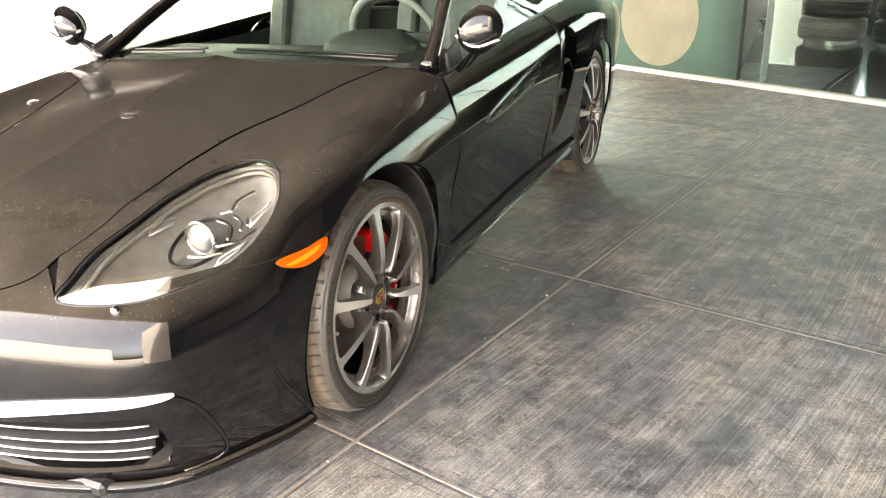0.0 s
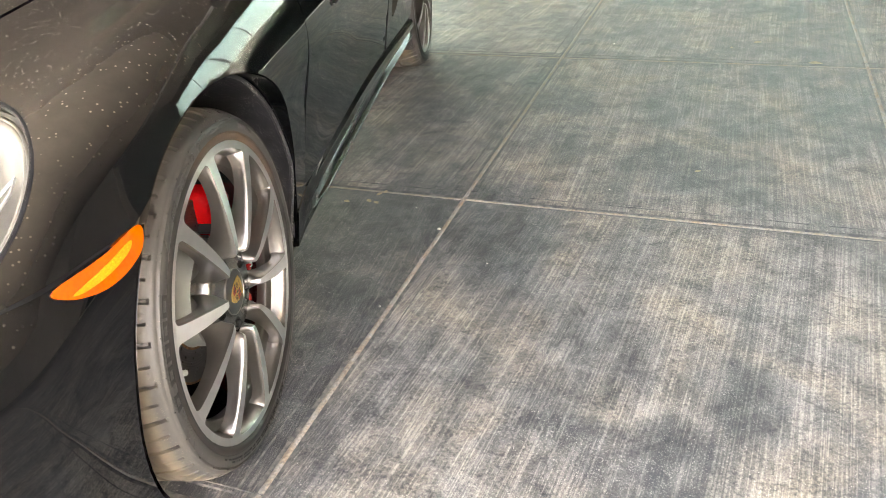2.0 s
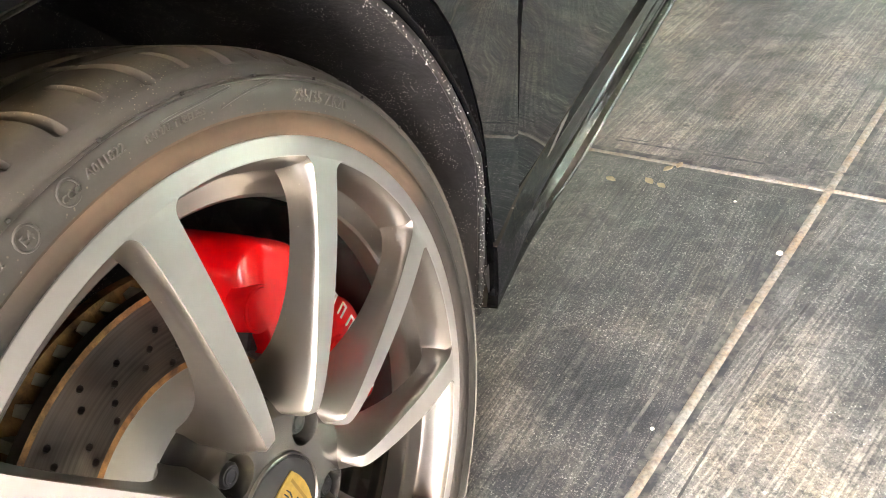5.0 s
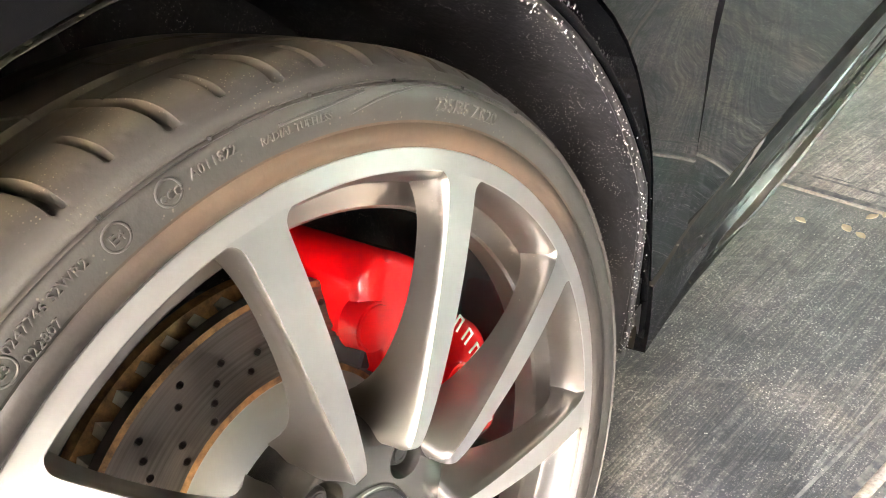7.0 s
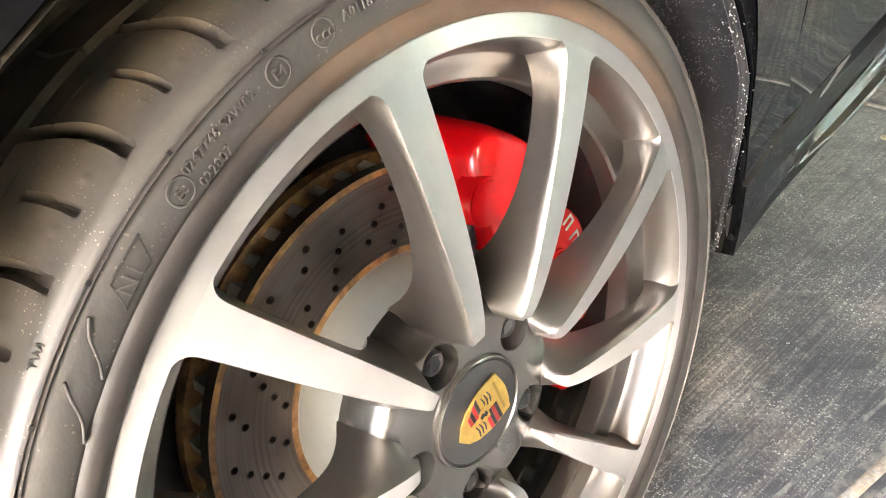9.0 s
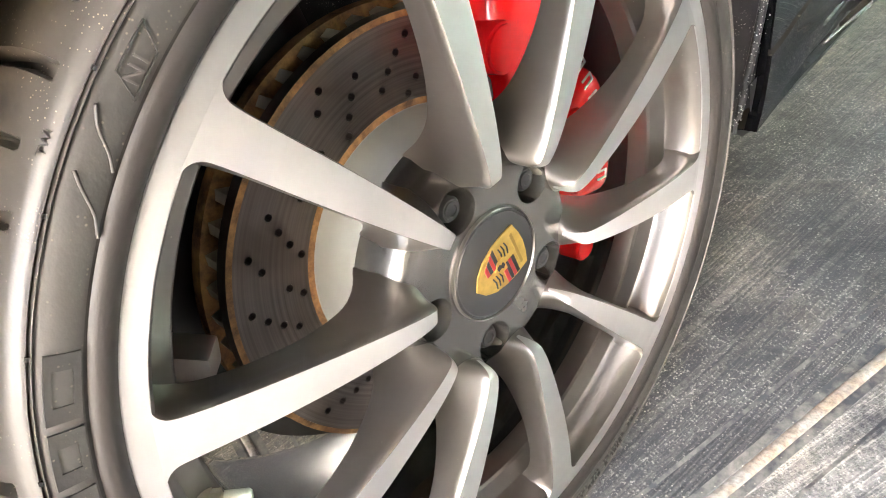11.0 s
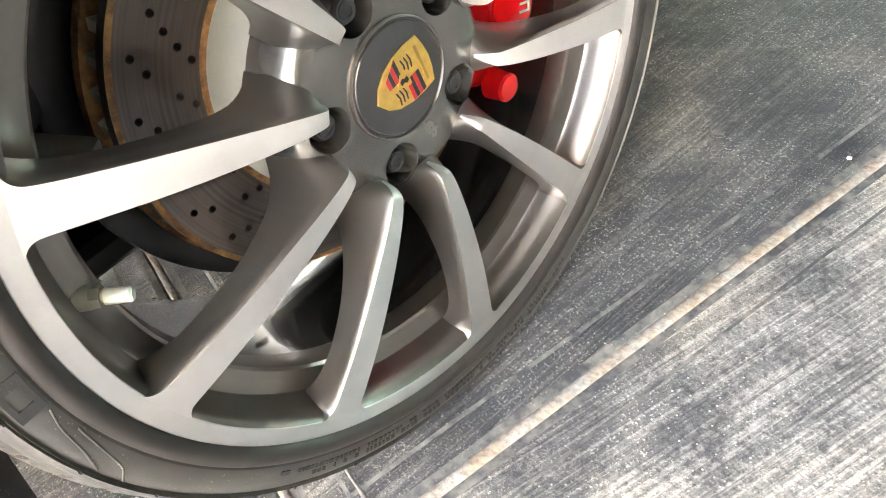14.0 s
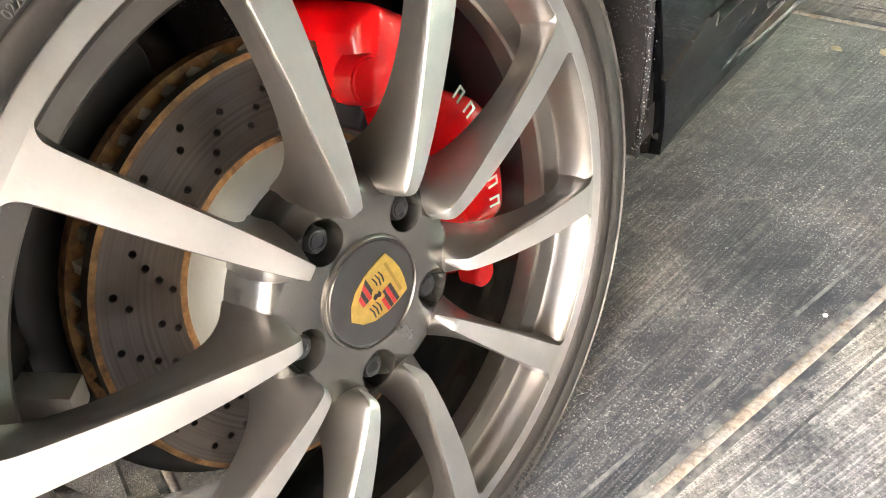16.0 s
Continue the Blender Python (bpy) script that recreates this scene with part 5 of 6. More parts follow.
panel("fender", FRONT_LINES, f_outline, (), M_PAINT, car, "black front wing with dried rain spots", box=(0, 5.4, 1, 8), du=.05, dv=.08)

# a dark under-shell, so that the shut lines are grooves
gu, gv = np.meshgrid(np.linspace(0.1, 5.98, 60), np.linspace(0.02, 7.9, 80), indexing="ij")
sh = surface(FRONT_LINES, gu.ravel(), gv.ravel()) - normals(FRONT_LINES, gu.ravel(), gv.ravel()) * .0085
flat_u, flat_v = gu.ravel(), gv.ravel()
in_lamp = within(np.stack([flat_u, flat_v], 1), lamp_edge)
in_grill = within(np.stack([flat_u, flat_v], 1), [(u + (.06 if u > .8 else -.06), v + .05) for u, v in intake_hole] + [(.2, -.1), (1.4, -.1)][::1])
in_arch = np.hypot(sh[:, 1], sh[:, 2] - ARCH_Z) < ARCH_R + .004
bad = in_lamp | in_grill | in_arch | (sh[:, 2] < .16) | ((flat_u > 5) & (flat_v > 6.2))
quads = [(i * 80 + j, i * 80 + j + 1, (i + 1) * 80 + j + 1, (i + 1) * 80 + j) for i in range(59) for j in range(79)]
quads = [q for q in quads if not any(bad[k] for k in q)]
for side in (1, -1):
    from_arrays("inner_shell", [(side * x, y, z) for x, y, z in sh], quads, M_PLASTIC, car)


def outward(pts, faces):
    """The faces turned so that they look away from the car's middle."""
    out = []
    for t in faces:
        a, b, c = (np.asarray(pts[k]) for k in t[:3])
        m = (a + b + c) / 3
        away = m - np.array([0, .9, .3])
        out.append(tuple(t) if np.dot(np.cross(b - a, c - a), away) > 0 else tuple(t)[::-1])
    return out


# head lamp: deep bowl, clear cover, rim seal and inner lamps
lamp_centre = np.mean(np.array(LAMP), 0)


def shrink(loop, s):
    return [tuple(lamp_centre + (np.array(p) - lamp_centre) * s) for p in loop]


PROJECTOR, FRAMES = (4.40, 2.48), ((4.77, 2.07), (4.10, 3.30), (3.74, 2.84))
for side in (1, -1):
    lamp = new("headlight")
    lamp.parent = car
    tagged(lamp, "almond-shaped clear headlight with grey housing")

    def at(u, v, depth=0.0):
        p = surface(FRONT_LINES, [u], [v])[0] - normals(FRONT_LINES, [u], [v])[0] * depth
        return (side * p[0], p[1], p[2])

    gu, gv = np.meshgrid(np.arange(3.3, 5.1, .1), np.arange(1.3, 3.9, .1))
    pts = list(zip(gu.ravel(), gv.ravel()))
    p2, f2 = filled(shrink(lamp_edge, .985), (), pts)
    n3 = normals(FRONT_LINES, p2[:, 0], p2[:, 1])
    for name, depth, mat in (("clear_cover", lambda q: 0.001 - .030 * (1 - (1 - q) ** 2), M_CLEAR), ("housing", lambda q: .012 + .085 * (1 - max(0, 1 - 1.3 * q)) ** 1.0, M_LAMP_IN)):
        d = []
        for (u, v) in p2:
            s = min(math.hypot((u - a) * .9, (v - b)) for a, b in lamp_edge)
            d.append(depth(min(1, s / .5)))
        q = surface(FRONT_LINES, p2[:, 0], p2[:, 1]) - n3 * np.array(d)[:, None]
        q[:, 0] *= side
        from_arrays(name, q, outward(q, f2), mat, lamp, "clear lamp cover" if "clear" in name else "grey lamp housing")
    v, f = tube([at(u, w, .003) for u, w in shrink(lamp_edge, .995) + shrink(lamp_edge, .995)[:1]], .0042, 8)
    from_arrays("seal", v, f, M_PLASTIC, lamp)
    inner = [at(u, w, .014) for u, w in shrink(lamp_edge, .93) + shrink(lamp_edge, .93)[:1]]
    v, f = tube(inner, .003, 8)
    from_arrays("trim_ring", v, f, M_STEEL, lamp)
    c = Vector(at(*PROJECTOR, .046))
    bm = bmesh.new()
    bmesh.ops.create_uvsphere(bm, u_segments=28, v_segments=16, radius=.036)
    bmesh.ops.scale(bm, vec=(1, .6, 1), verts=bm.verts)
    ob = part("projector_lens", bm, plain("projector_glass", (0.55, 0.56, 0.56), 0.05, 0.6, 1.0), lamp, "round projector lens")
    ob.location = c
    v, f = tube([(c.x + .041 * math.cos(w), c.y - .004, c.z + .041 * math.sin(w)) for w in np.linspace(0, 2 * math.pi, 33)], .0045, 8)
    from_arrays("projector_ring", v, f, M_CHROME, lamp)
    for u, w in FRAMES:
        c = Vector(at(u, w, .030))
        loop = [(-.10, -.17), (.03, -.13), (.06, .20), (-.02, .10), (-.10, -.17)]
        v, f = tube([at(u + a, w + b, .034) for a, b in loop], .0027, 6)
        from_arrays("light_strip", v, f, M_LED, lamp, "four-point daytime light strip")
    # chrome shelves and fins round the projector
    for name, path, r in (("shelf", [(4.50, 2.95), (4.62, 3.12), (4.60, 3.40)], .0062), ("shelf", [(4.58, 2.82), (4.50, 3.02)], .0035), ("fin", [(4.52, 2.72), (4.30, 2.86), (4.05, 2.82)], .0032), ("fin", [(4.40, 2.98), (4.22, 3.04), (4.06, 3.0)], .0055), ("fin", [(4.22, 3.12), (4.08, 3.10)], .0045), ("shelf", [(4.12, 2.32), (3.98, 2.52), (3.88, 2.74)], .0052), ("shelf", [(4.05, 2.66), (3.92, 2.95), (3.92, 3.2)], .004), ("shelf", [(3.62, 2.5), (3.66, 2.75), (3.8, 3.1)], .0025)):
        v, f = tube([at(u, w, .040) for u, w in dense(path, 14)], r, 8)
        from_arrays(name, v, f, M_CHROME, lamp)
    v, f = tube([at(4.40 + .36 * math.cos(w), 2.48 + .40 * math.sin(w), .062) for w in np.linspace(0, 2 * math.pi, 41)], .005, 8)
    from_arrays("bowl_ring", v, f, M_PLASTIC, lamp)
    v, f = tube([at(u, w, .02) for u, w in shrink(lamp_edge, .90) + shrink(lamp_edge, .90)[:1]], .006, 8)
    from_arrays("bezel", v, f, M_LAMP_IN, lamp)

# amber side marker
for side in (1, -1):
    mk = new("side_marker")
    mk.parent = car
    tagged(mk, "amber side marker lamp")
    MARK = [(3.13, 3.47), (3.02, 3.95), (2.95, 4.30), (2.78, 4.28), (2.74, 4.1), (2.80, 3.85), (2.98, 3.56)]
    loop = [tuple(p) for p in dense(MARK, 42, True)]
    for name, s, off, mat in (("lens", 1.0, .004, M_AMBER), ("reflector", .62, .0062, M_AMBER_IN)):
        mc = np.mean(np.array(MARK), 0)
        l2 = [tuple(mc + (np.array(p) - mc) * np.array([s * (.5 if s < 1 else 1), s * 1.1 if s < 1 else 1])) for p in loop]
        gu, gv = np.meshgrid(np.arange(2.7, 3.2, .05), np.arange(3.4, 4.4, .06))
        p2, f2 = filled(l2, (), list(zip(gu.ravel(), gv.ravel())))
        nn = normals(FRONT_LINES, p2[:, 0], p2[:, 1])
        q = surface(FRONT_LINES, p2[:, 0], p2[:, 1]) + nn * off
        q[:, 0] *= side
        verts, faces = q.tolist(), outward(q, f2)
        low = {}
        for a, b in rim_edges(faces):
            for k in (a, b):
                if k not in low:
                    low[k] = len(verts)
                    e = q[k] - nn[k] * np.array([side, 1, 1]) * .012
                    verts.append(e.tolist())
            faces.append((b, a, low[a], low[b]))
        from_arrays(name, verts, faces, mat, mk, "", True, None, 40)

# lower intake with its slats, lamp bar and outer blades
grille = new("air_intake")
grille.parent = car
tagged(grille, "front air intake with dark slats")
p2, f2 = filled([(u * .98 + .02, v) for u, v in intake_hole], (), [(u, v) for u in np.arange(.3, 1.4, .15) for v in np.arange(.1, 2.1, .15)])
q = surface(FRONT_LINES, p2[:, 0], p2[:, 1]) - normals(FRONT_LINES, p2[:, 0], p2[:, 1]) * .10
n = len(q)
verts = q.tolist() + [(-x, y, z) for x, y, z in q.tolist()]
from_arrays("intake_back", verts, [tuple(t) for t in f2] + [tuple(k + n for k in t) for t in f2], M_LINER, grille)
for k, u in enumerate((.52, .74, .96, 1.18)):
    vs = np.linspace(.0, 2.02 - .06 * abs(k - 2), 40)
    pts = surface(FRONT_LINES, np.full(40, u), vs)
    nor = normals(FRONT_LINES, np.full(40, u), vs)
    a, b = pts - nor * .012, pts - nor * .065 + np.array([0, 0, .016])
    for side in (1, -1):
        v = []
        for p, r in zip(a, b):
            v += [(side * p[0], p[1], p[2]), (side * p[0], p[1], p[2] + .006), (side * r[0], r[1], r[2] + .006), (side * r[0], r[1], r[2])]
        f = [(i * 4 + j, i * 4 + (j + 1) % 4, i * 4 + 4 + (j + 1) % 4, i * 4 + 4 + j) for i in range(39) for j in range(4)]
        from_arrays("slat", v, f, M_PLASTIC, grille, "", True, None, 30)
        v, f = tube([(side * p[0], p[1] - .001, p[2] + .003) for p in a], .0028, 6)
        from_arrays("slat_edge", v, f, M_STEEL, grille, "pale edge of a slat")
for side in (1, -1):
    dl = [tuple(p) for p in dense(DRL, 70, True)]
    p2, f2 = filled(dl, (), [(u, v) for u in np.arange(1.35, 1.7, .06) for v in np.arange(.35, 2.1, .1)])
    for off, name in ((.008, "lamp_bar"),):
        nn = normals(FRONT_LINES, p2[:, 0], p2[:, 1])
        q = surface(FRONT_LINES, p2[:, 0], p2[:, 1]) + nn * off
        verts, faces = q.tolist(), [tuple(t) for t in f2]
        low = {}
        for a, b in rim_edges(faces):
            for k in (a, b):
                if k not in low:
                    low[k] = len(verts)
                    verts.append((q[k] - nn[k] * .02).tolist())
            faces.append((b, a, low[a], low[b]))
        from_arrays(name, [(side * x, y, z) for x, y, z in verts], faces, M_LED, grille, "slim pale lamp bar", True, None, 40)
    v, f = tube([(side * x, y, z) for x, y, z in surface(FRONT_LINES, *np.array(dense([(1.66, 2.15), (1.40, 2.36), (.95, 2.52), (.40, 2.60), (.16, 2.50), (.10, 2.15)], 40)).T)], .0055, 8)
    from_arrays("blade_edge", v, f, M_PAINT, grille, "raised edge of the side air blade")
    v, f = tube([(side * x, y - .012, z - .008) for x, y, z in surface(FRONT_LINES, np.full(60, .06), np.linspace(0, 4.0, 60))], .014, 8)
    from_arrays("front_lip", v, f, M_PAINT, grille)
    p = surface(FRONT_LINES, [3.21], [1.83])[0]
    bm = bmesh.new()
    bmesh.ops.create_uvsphere(bm, u_segments=16, v_segments=10, radius=.0115)
    ob = part("parking_sensor", bm, M_CHROME, grille, "shiny round parking sensor")
    ob.location = (side * p[0], p[1] - .002, p[2] + .002)

# washer nozzles on the lid
for x, y, w in ((.03, -.05, 0.1), (-.58, .15, -.4)):
    bm = bmesh.new()
    bmesh.ops.create_uvsphere(bm, u_segments=24, v_segments=10, radius=1)
    bmesh.ops.scale(bm, vec=(.028, .017, .006), verts=bm.verts)
    ob = part("washer_nozzle", bm, M_PAINT, car, "flush oval washer cover")
    u, v = (5.93, 2.94) if x > 0 else (4.98, 5.3)
    p, nn = surface(FRONT_LINES, [u], [v])[0], normals(FRONT_LINES, [u], [v])[0]
    if x < 0:
        p, nn = p * np.array([-1, 1, 1]), nn * np.array([-1, 1, 1])
    ob.matrix_local = Matrix.Translation(p) @ Vector(nn).to_track_quat("Z", "Y").to_matrix().to_4x4()

# ---- sides: sill, door, rear wing ----
def yv(y):
    return (y - SIDE_Y[0]) / .35


rear_arch = arch(SIDE_LINES, 2.475, 5.0, (1.0, yv(2.1)), 44, 198, -18)
DOOR = [(1.015, yv(.5015)),  (1.02, yv(1.2)), (1.05, yv(1.60)), (2.0, yv(1.655)), (3.0, yv(1.70)), (3.9, yv(1.76)), (4.96, yv(1.80)), (4.96, yv(1.2)), (4.95, yv(.58)), (4.2, yv(.5325)), (3.4, yv(.5095)), (2.8, yv(.4995)), (2.2, yv(.4920)), (1.6, yv(.4960))]
door_loop = []
for k, p in enumerate(DOOR):
    q = DOOR[(k + 1) % len(DOOR)]
    m = 14 if abs(p[1] - q[1]) > .5 else 8
    door_loop += [(p[0] + (q[0] - p[0]) * t / m, p[1] + (q[1] - p[1]) * t / m) for t in range(m)]
SCOOP = [(3.02, yv(.78)), (3.22, yv(.79)), (3.45, yv(1.05)), (3.66, yv(1.36)), (3.62, yv(1.43)), (3.30, yv(1.40)), (3.06, yv(1.12))]
scoop = [tuple(p) for p in dense(SCOOP, 48, True)]
panel("door", SIDE_LINES, door_loop, [scoop], M_PAINT, car, "black door with a scalloped handle recess", box=(0, 5, 0, 8))
for side in (1, -1):
    gu, gv = np.meshgrid(np.arange(3.0, 3.7, .06), np.arange(yv(.78), yv(1.44), .08))
    p2, f2 = filled(scoop, (), list(zip(gu.ravel(), gv.ravel())))
    d = np.array([min(1, min(math.hypot((a - u), (b - v) * .8) for a, b in scoop) / .22) for u, v in p2])
    q = surface(SIDE_LINES, p2[:, 0], p2[:, 1]) - normals(SIDE_LINES, p2[:, 0], p2[:, 1]) * (.002 + .035 * d ** .8)[:, None]
    q[:, 0] *= side
    from_arrays("handle_recess", q, outward(q, f2), M_PAINT, car, "handle recess in the door")
    v, f = tube([(side * p[0], p[1], p[2]) for p in surface(SIDE_LINES, [a for a, b in scoop + scoop[:1]], [b for a, b in scoop + scoop[:1]])], .004, 6)
    from_arrays("recess_edge", v, f, M_PAINT, car)


SILL_U = [0.0, .05, .10, .15, .30, .55, .72, .80, .90, 1.0]
SILL_LOW = [.0045, .0090, .0085, .001, .0, .0, .0, .0, .0, .0]
SILL_TOP = [.0, .0, -.001, -.002, .0005, .0055, .0100, .0103, .0075, .0005]
SILL_Z = [0, .05, .095, .14, .255, .4625, .625, .7125, .84, 1]


def sill_sheet(side):
    """The long sill from the foot of the front arch to the rear arch: a tapering sheet with two ridges and turned-in edges."""
    w = np.concatenate([np.linspace(0, .2, 13), np.linspace(.24, .62, 10), np.linspace(.65, 1, 16)])
    rear_u, rear_y = np.array([u for u, v in rear_arch if v < yv(2.2)]), np.array([surface(SIDE_LINES, [u], [v])[0][1] for u, v in rear_arch if v < yv(2.2)])
    order = np.argsort(rear_u)
    grid = []
    vs = np.linspace(6.2, 8.0, 40)
    for a in w:
        fx = surface(FRONT_LINES, np.full(40, a), vs)
        z0 = .19 + .105 * a
        y_front = math.sqrt(ARCH_R ** 2 - (z0 - ARCH_Z) ** 2) + .19 * max(0, .375 - z0) + .001
        y_end = float(np.interp(a, rear_u[order], rear_y[order])) - .006
        y = np.concatenate([np.linspace(y_front, .62, 34), np.linspace(.64, y_end, 40)])
        low = np.interp(y, [.39, .487, .60, 1.0], [.190, .2035, .2145, .217])
        high = np.interp(y, [.40, .43, .455, .48, .51, .55], [.280, .2815, .286, .2915, .2950, .2955])
        z = low + (high - low) * np.interp(a, SILL_U, SILL_Z)
        k = np.clip((y - .52) / .08, 0, 1)
        x = np.interp(y, fx[:, 1], fx[:, 0]) * (1 - k) + surface(SIDE_LINES, np.full(len(y), a), np.array([yv(q) for q in y]))[:, 0] * k
        kt, kb = np.clip((y - .415) / .12, 0, 1), np.clip((y - .52) / .16, 0, 1)
        kt, kb = kt * kt * (3 - 2 * kt), kb * kb * (3 - 2 * kb)
        grid.append(np.stack([x + np.interp(a, SILL_U, SILL_TOP) * kt + np.interp(a, SILL_U, SILL_LOW) * kb, y, z], 1))
    grid = np.array(grid)
    bottom, top = grid[:1] + np.array([-.03, 0, -.002]), grid[-1:] + np.array([-.012, 0, .0005])
    grid = np.concatenate([bottom, grid, top])
    ends = grid[:, :1] + np.array([-.014, 0, 0]), grid[:, -1:] + np.array([-.014, 0, 0])
    grid = np.concatenate([ends[0], grid, ends[1]], 1)
    m, n = grid.shape[:2]
    verts = grid.reshape(-1, 3) * np.array([side, 1, 1])
    faces = [(i * n + j, i * n + j + 1, (i + 1) * n + j + 1, (i + 1) * n + j) for i in range(m - 1) for j in range(n - 1)]
    return from_arrays("side_sill", verts, faces if side > 0 else [f[::-1] for f in faces], M_PAINT, car, "black sill panel with two long ridges under the door", True, None, 50)


for side in (1, -1):
    sill_sheet(side)
VENT = [(1.55, yv(1.72)), (2.4, yv(1.75)), (3.4, yv(1.80)), (4.05, yv(1.86)), (4.15, yv(1.95)), (3.6, yv(2.0)), (2.6, yv(1.95)), (1.75, yv(1.83))]
vent = [tuple(p) for p in dense(VENT, 50, True)]
w_loop = [(1.02, v) for v in np.linspace(yv(1.63), rear_arch[0][1] - .1, 6)]
w_loop += [(u, v) for u, v in rear_arch if u > 1.04 or v > yv(2.475)]
w_loop += [(.05, v) for v in np.linspace(rear_arch[-1][1] + .1, 7.9, 8)]
w_loop += [(u, 7.95) for u in np.linspace(.2, 6.0, 20)]
w_loop += [(6.0, v) for v in np.linspace(7.8, yv(1.86), 30)]
w_loop += [(5.0, yv(1.83)), (4.94, yv(1.812)), (3.9, yv(1.772)), (3.0, yv(1.712)), (2.0, yv(1.667))]
panel("rear_wing", SIDE_LINES, w_loop, [vent], M_PAINT, car, "broad black rear wing over the wheel", box=(0, 6, 3, 8))
for side in (1, -1):
    sv = new("side_vent")
    sv.parent = car
    tagged(sv, "dark side air inlet with two slats")
    gu, gv = np.meshgrid(np.arange(1.6, 4.2, .2), np.arange(yv(1.74), yv(2.0), .15))
    p2, f2 = filled(vent, (), list(zip(gu.ravel(), gv.ravel())))
    q = surface(SIDE_LINES, p2[:, 0], p2[:, 1]) - normals(SIDE_LINES, p2[:, 0], p2[:, 1]) * .09
    q[:, 0] *= side
    from_arrays("vent_back", q, f2, M_DARK, sv)
    ring_a = surface(SIDE_LINES, [a for a, b in vent], [b for a, b in vent])
    ring_b = ring_a - np.array([.09, 0, 0])
    v = [(side * p[0], p[1], p[2]) for p in np.concatenate([ring_a, ring_b])]
    m = len(vent)
    from_arrays("vent_wall", v, [(k, (k + 1) % m, (k + 1) % m + m, k + m) for k in range(m)], M_PAINT, sv)
    for u in (2.35, 3.05):
        a = surface(SIDE_LINES, [u], [yv(1.745)])[0]
        b = surface(SIDE_LINES, [u + .1], [yv(1.985)])[0]
        bm = bmesh.new()
        slabbox(bm, (side * .78 if side > 0 else -.86, a[1], a[2] - .008), (side * .86 if side > 0 else -.78, b[1], a[2] + .008), None, .004, 1)
        part("vent_slat", bm, M_PLASTIC, sv)

# ---- wheel housings ----
for side in (1, -1):
    q = surface(FRONT_LINES, [u for u, v in wheel_arch], [v for u, v in wheel_arch])
    m = len(q)
    turn = [math.atan2(z - ARCH_Z, y) for x, y, z in q]
    turn = [w + 2 * math.pi if w < -math.pi / 2 else w for w in turn]
    lim = [min(.833, p[0] - .010) for p in q]
    far = [math.hypot(y, z - ARCH_Z) for x, y, z in q]
    verts = [(side * (p[0] - .0005), (r - .0032) * math.cos(w), ARCH_Z + (r - .0032) * math.sin(w)) for p, w, r in zip(q, turn, far)] + [(side * x, (r - .0005) * math.cos(w), ARCH_Z + (r - .0005) * math.sin(w)) for x, w, r in zip(lim, turn, far)]
    from_arrays("arch_flange", verts, [(k, k + 1, k + 1 + m, k + m) for k in range(m - 1)], M_PAINT, car, "turned-in painted lip of the front arch")
arch_turn, arch_x = np.array(turn), np.array([p[0] for p in q])
arch_order = np.argsort(arch_turn)
arch_turn, arch_x = arch_turn[arch_order], arch_x[arch_order]
for side in (1, -1):
    for y0, zc, inner_x, outer_x in ((0, .338, .50, .835), (2.475, .338, .52, .86)):
        ln = lathe("wheel_liner", [(inner_x, .10), (inner_x, .385), (inner_x + .02, .397), (outer_x - .05, .402), (outer_x - .012, .402), (outer_x - .006, .398), (outer_x - .006, .392)], M_LINER, car, "gritty black wheel-arch liner", 90, start=-20, sweep=227)
        if y0 == 0:
            for vert in ln.data.vertices:
                w = math.atan2(vert.co.z, vert.co.y)
                w = w + 2 * math.pi if w < -math.pi / 2 else w
                vert.co.x = min(vert.co.x, float(np.interp(w, arch_turn, arch_x)) - .012)
        ln.matrix_local = Matrix.Translation((0, y0, zc)) if side > 0 else Matrix.Translation((0, y0, zc)) @ Matrix.Diagonal((-1, 1, 1, 1))
        if y0 == 0 and side > 0:
            v, f = tube([(min(.8325, float(np.interp(a, arch_turn, arch_x)) - .008), .3875 * math.cos(a), zc + .3875 * math.sin(a)) for a in np.radians(np.linspace(-17, 85, 70))], .0042, 8)
            from_arrays("liner_edge", v, f, M_PLASTIC, car, "rubber edge of the arch liner")
            rng = random.Random(7)
            verts, faces = [], []
            for k in range(420):
                a = radians(rng.uniform(-18, 62))
                r, x, s = .3836 + rng.uniform(-.002, .002), min(.8340, float(np.interp(a, arch_turn, arch_x)) - .006) + rng.gauss(0, .0034), rng.uniform(.00025, .00095)
                c = np.array((x, r * math.cos(a), zc + r * math.sin(a)))
                b = len(verts)
                verts += [c + np.array(d) * s for d in ((1, 0, 0), (-1, 0, 0), (0, 1.4, 0), (0, -1.4, 0), (0, 0, 1.2), (0, 0, -1.2))]
                faces += [(b + i, b + j, b + k2) for i, j, k2 in ((0, 2, 4), (2, 1, 4), (1, 3, 4), (3, 0, 4), (2, 0, 5), (1, 2, 5), (3, 1, 5), (0, 3, 5))]
            tagged(from_arrays("grit", verts, faces, M_DROPLET, car, "pale grit stuck to the liner edge"), kind="stuff")
bm = bmesh.new()
slabbox(bm, (-.79, .42, .15), (.79, 2.05, .21), None, .02, 1)
slabbox(bm, (-.50, -.80, .13), (.50, .43, .17), None, .01, 1)
part("underbody", bm, M_DARK, car)
# added strip that keeps light off the floor under the car
bm = bmesh.new()
slabbox(bm, (-.62, -.60, .075), (.62, -.585, .165), None, .004, 1)
part("air_dam", bm, M_PLASTIC, car, "black plastic strip added under the nose to block light")
bm = bmesh.new()
slabbox(bm, (-.48, -.45, .17), (.48, .40, .62), None, .04, 1)
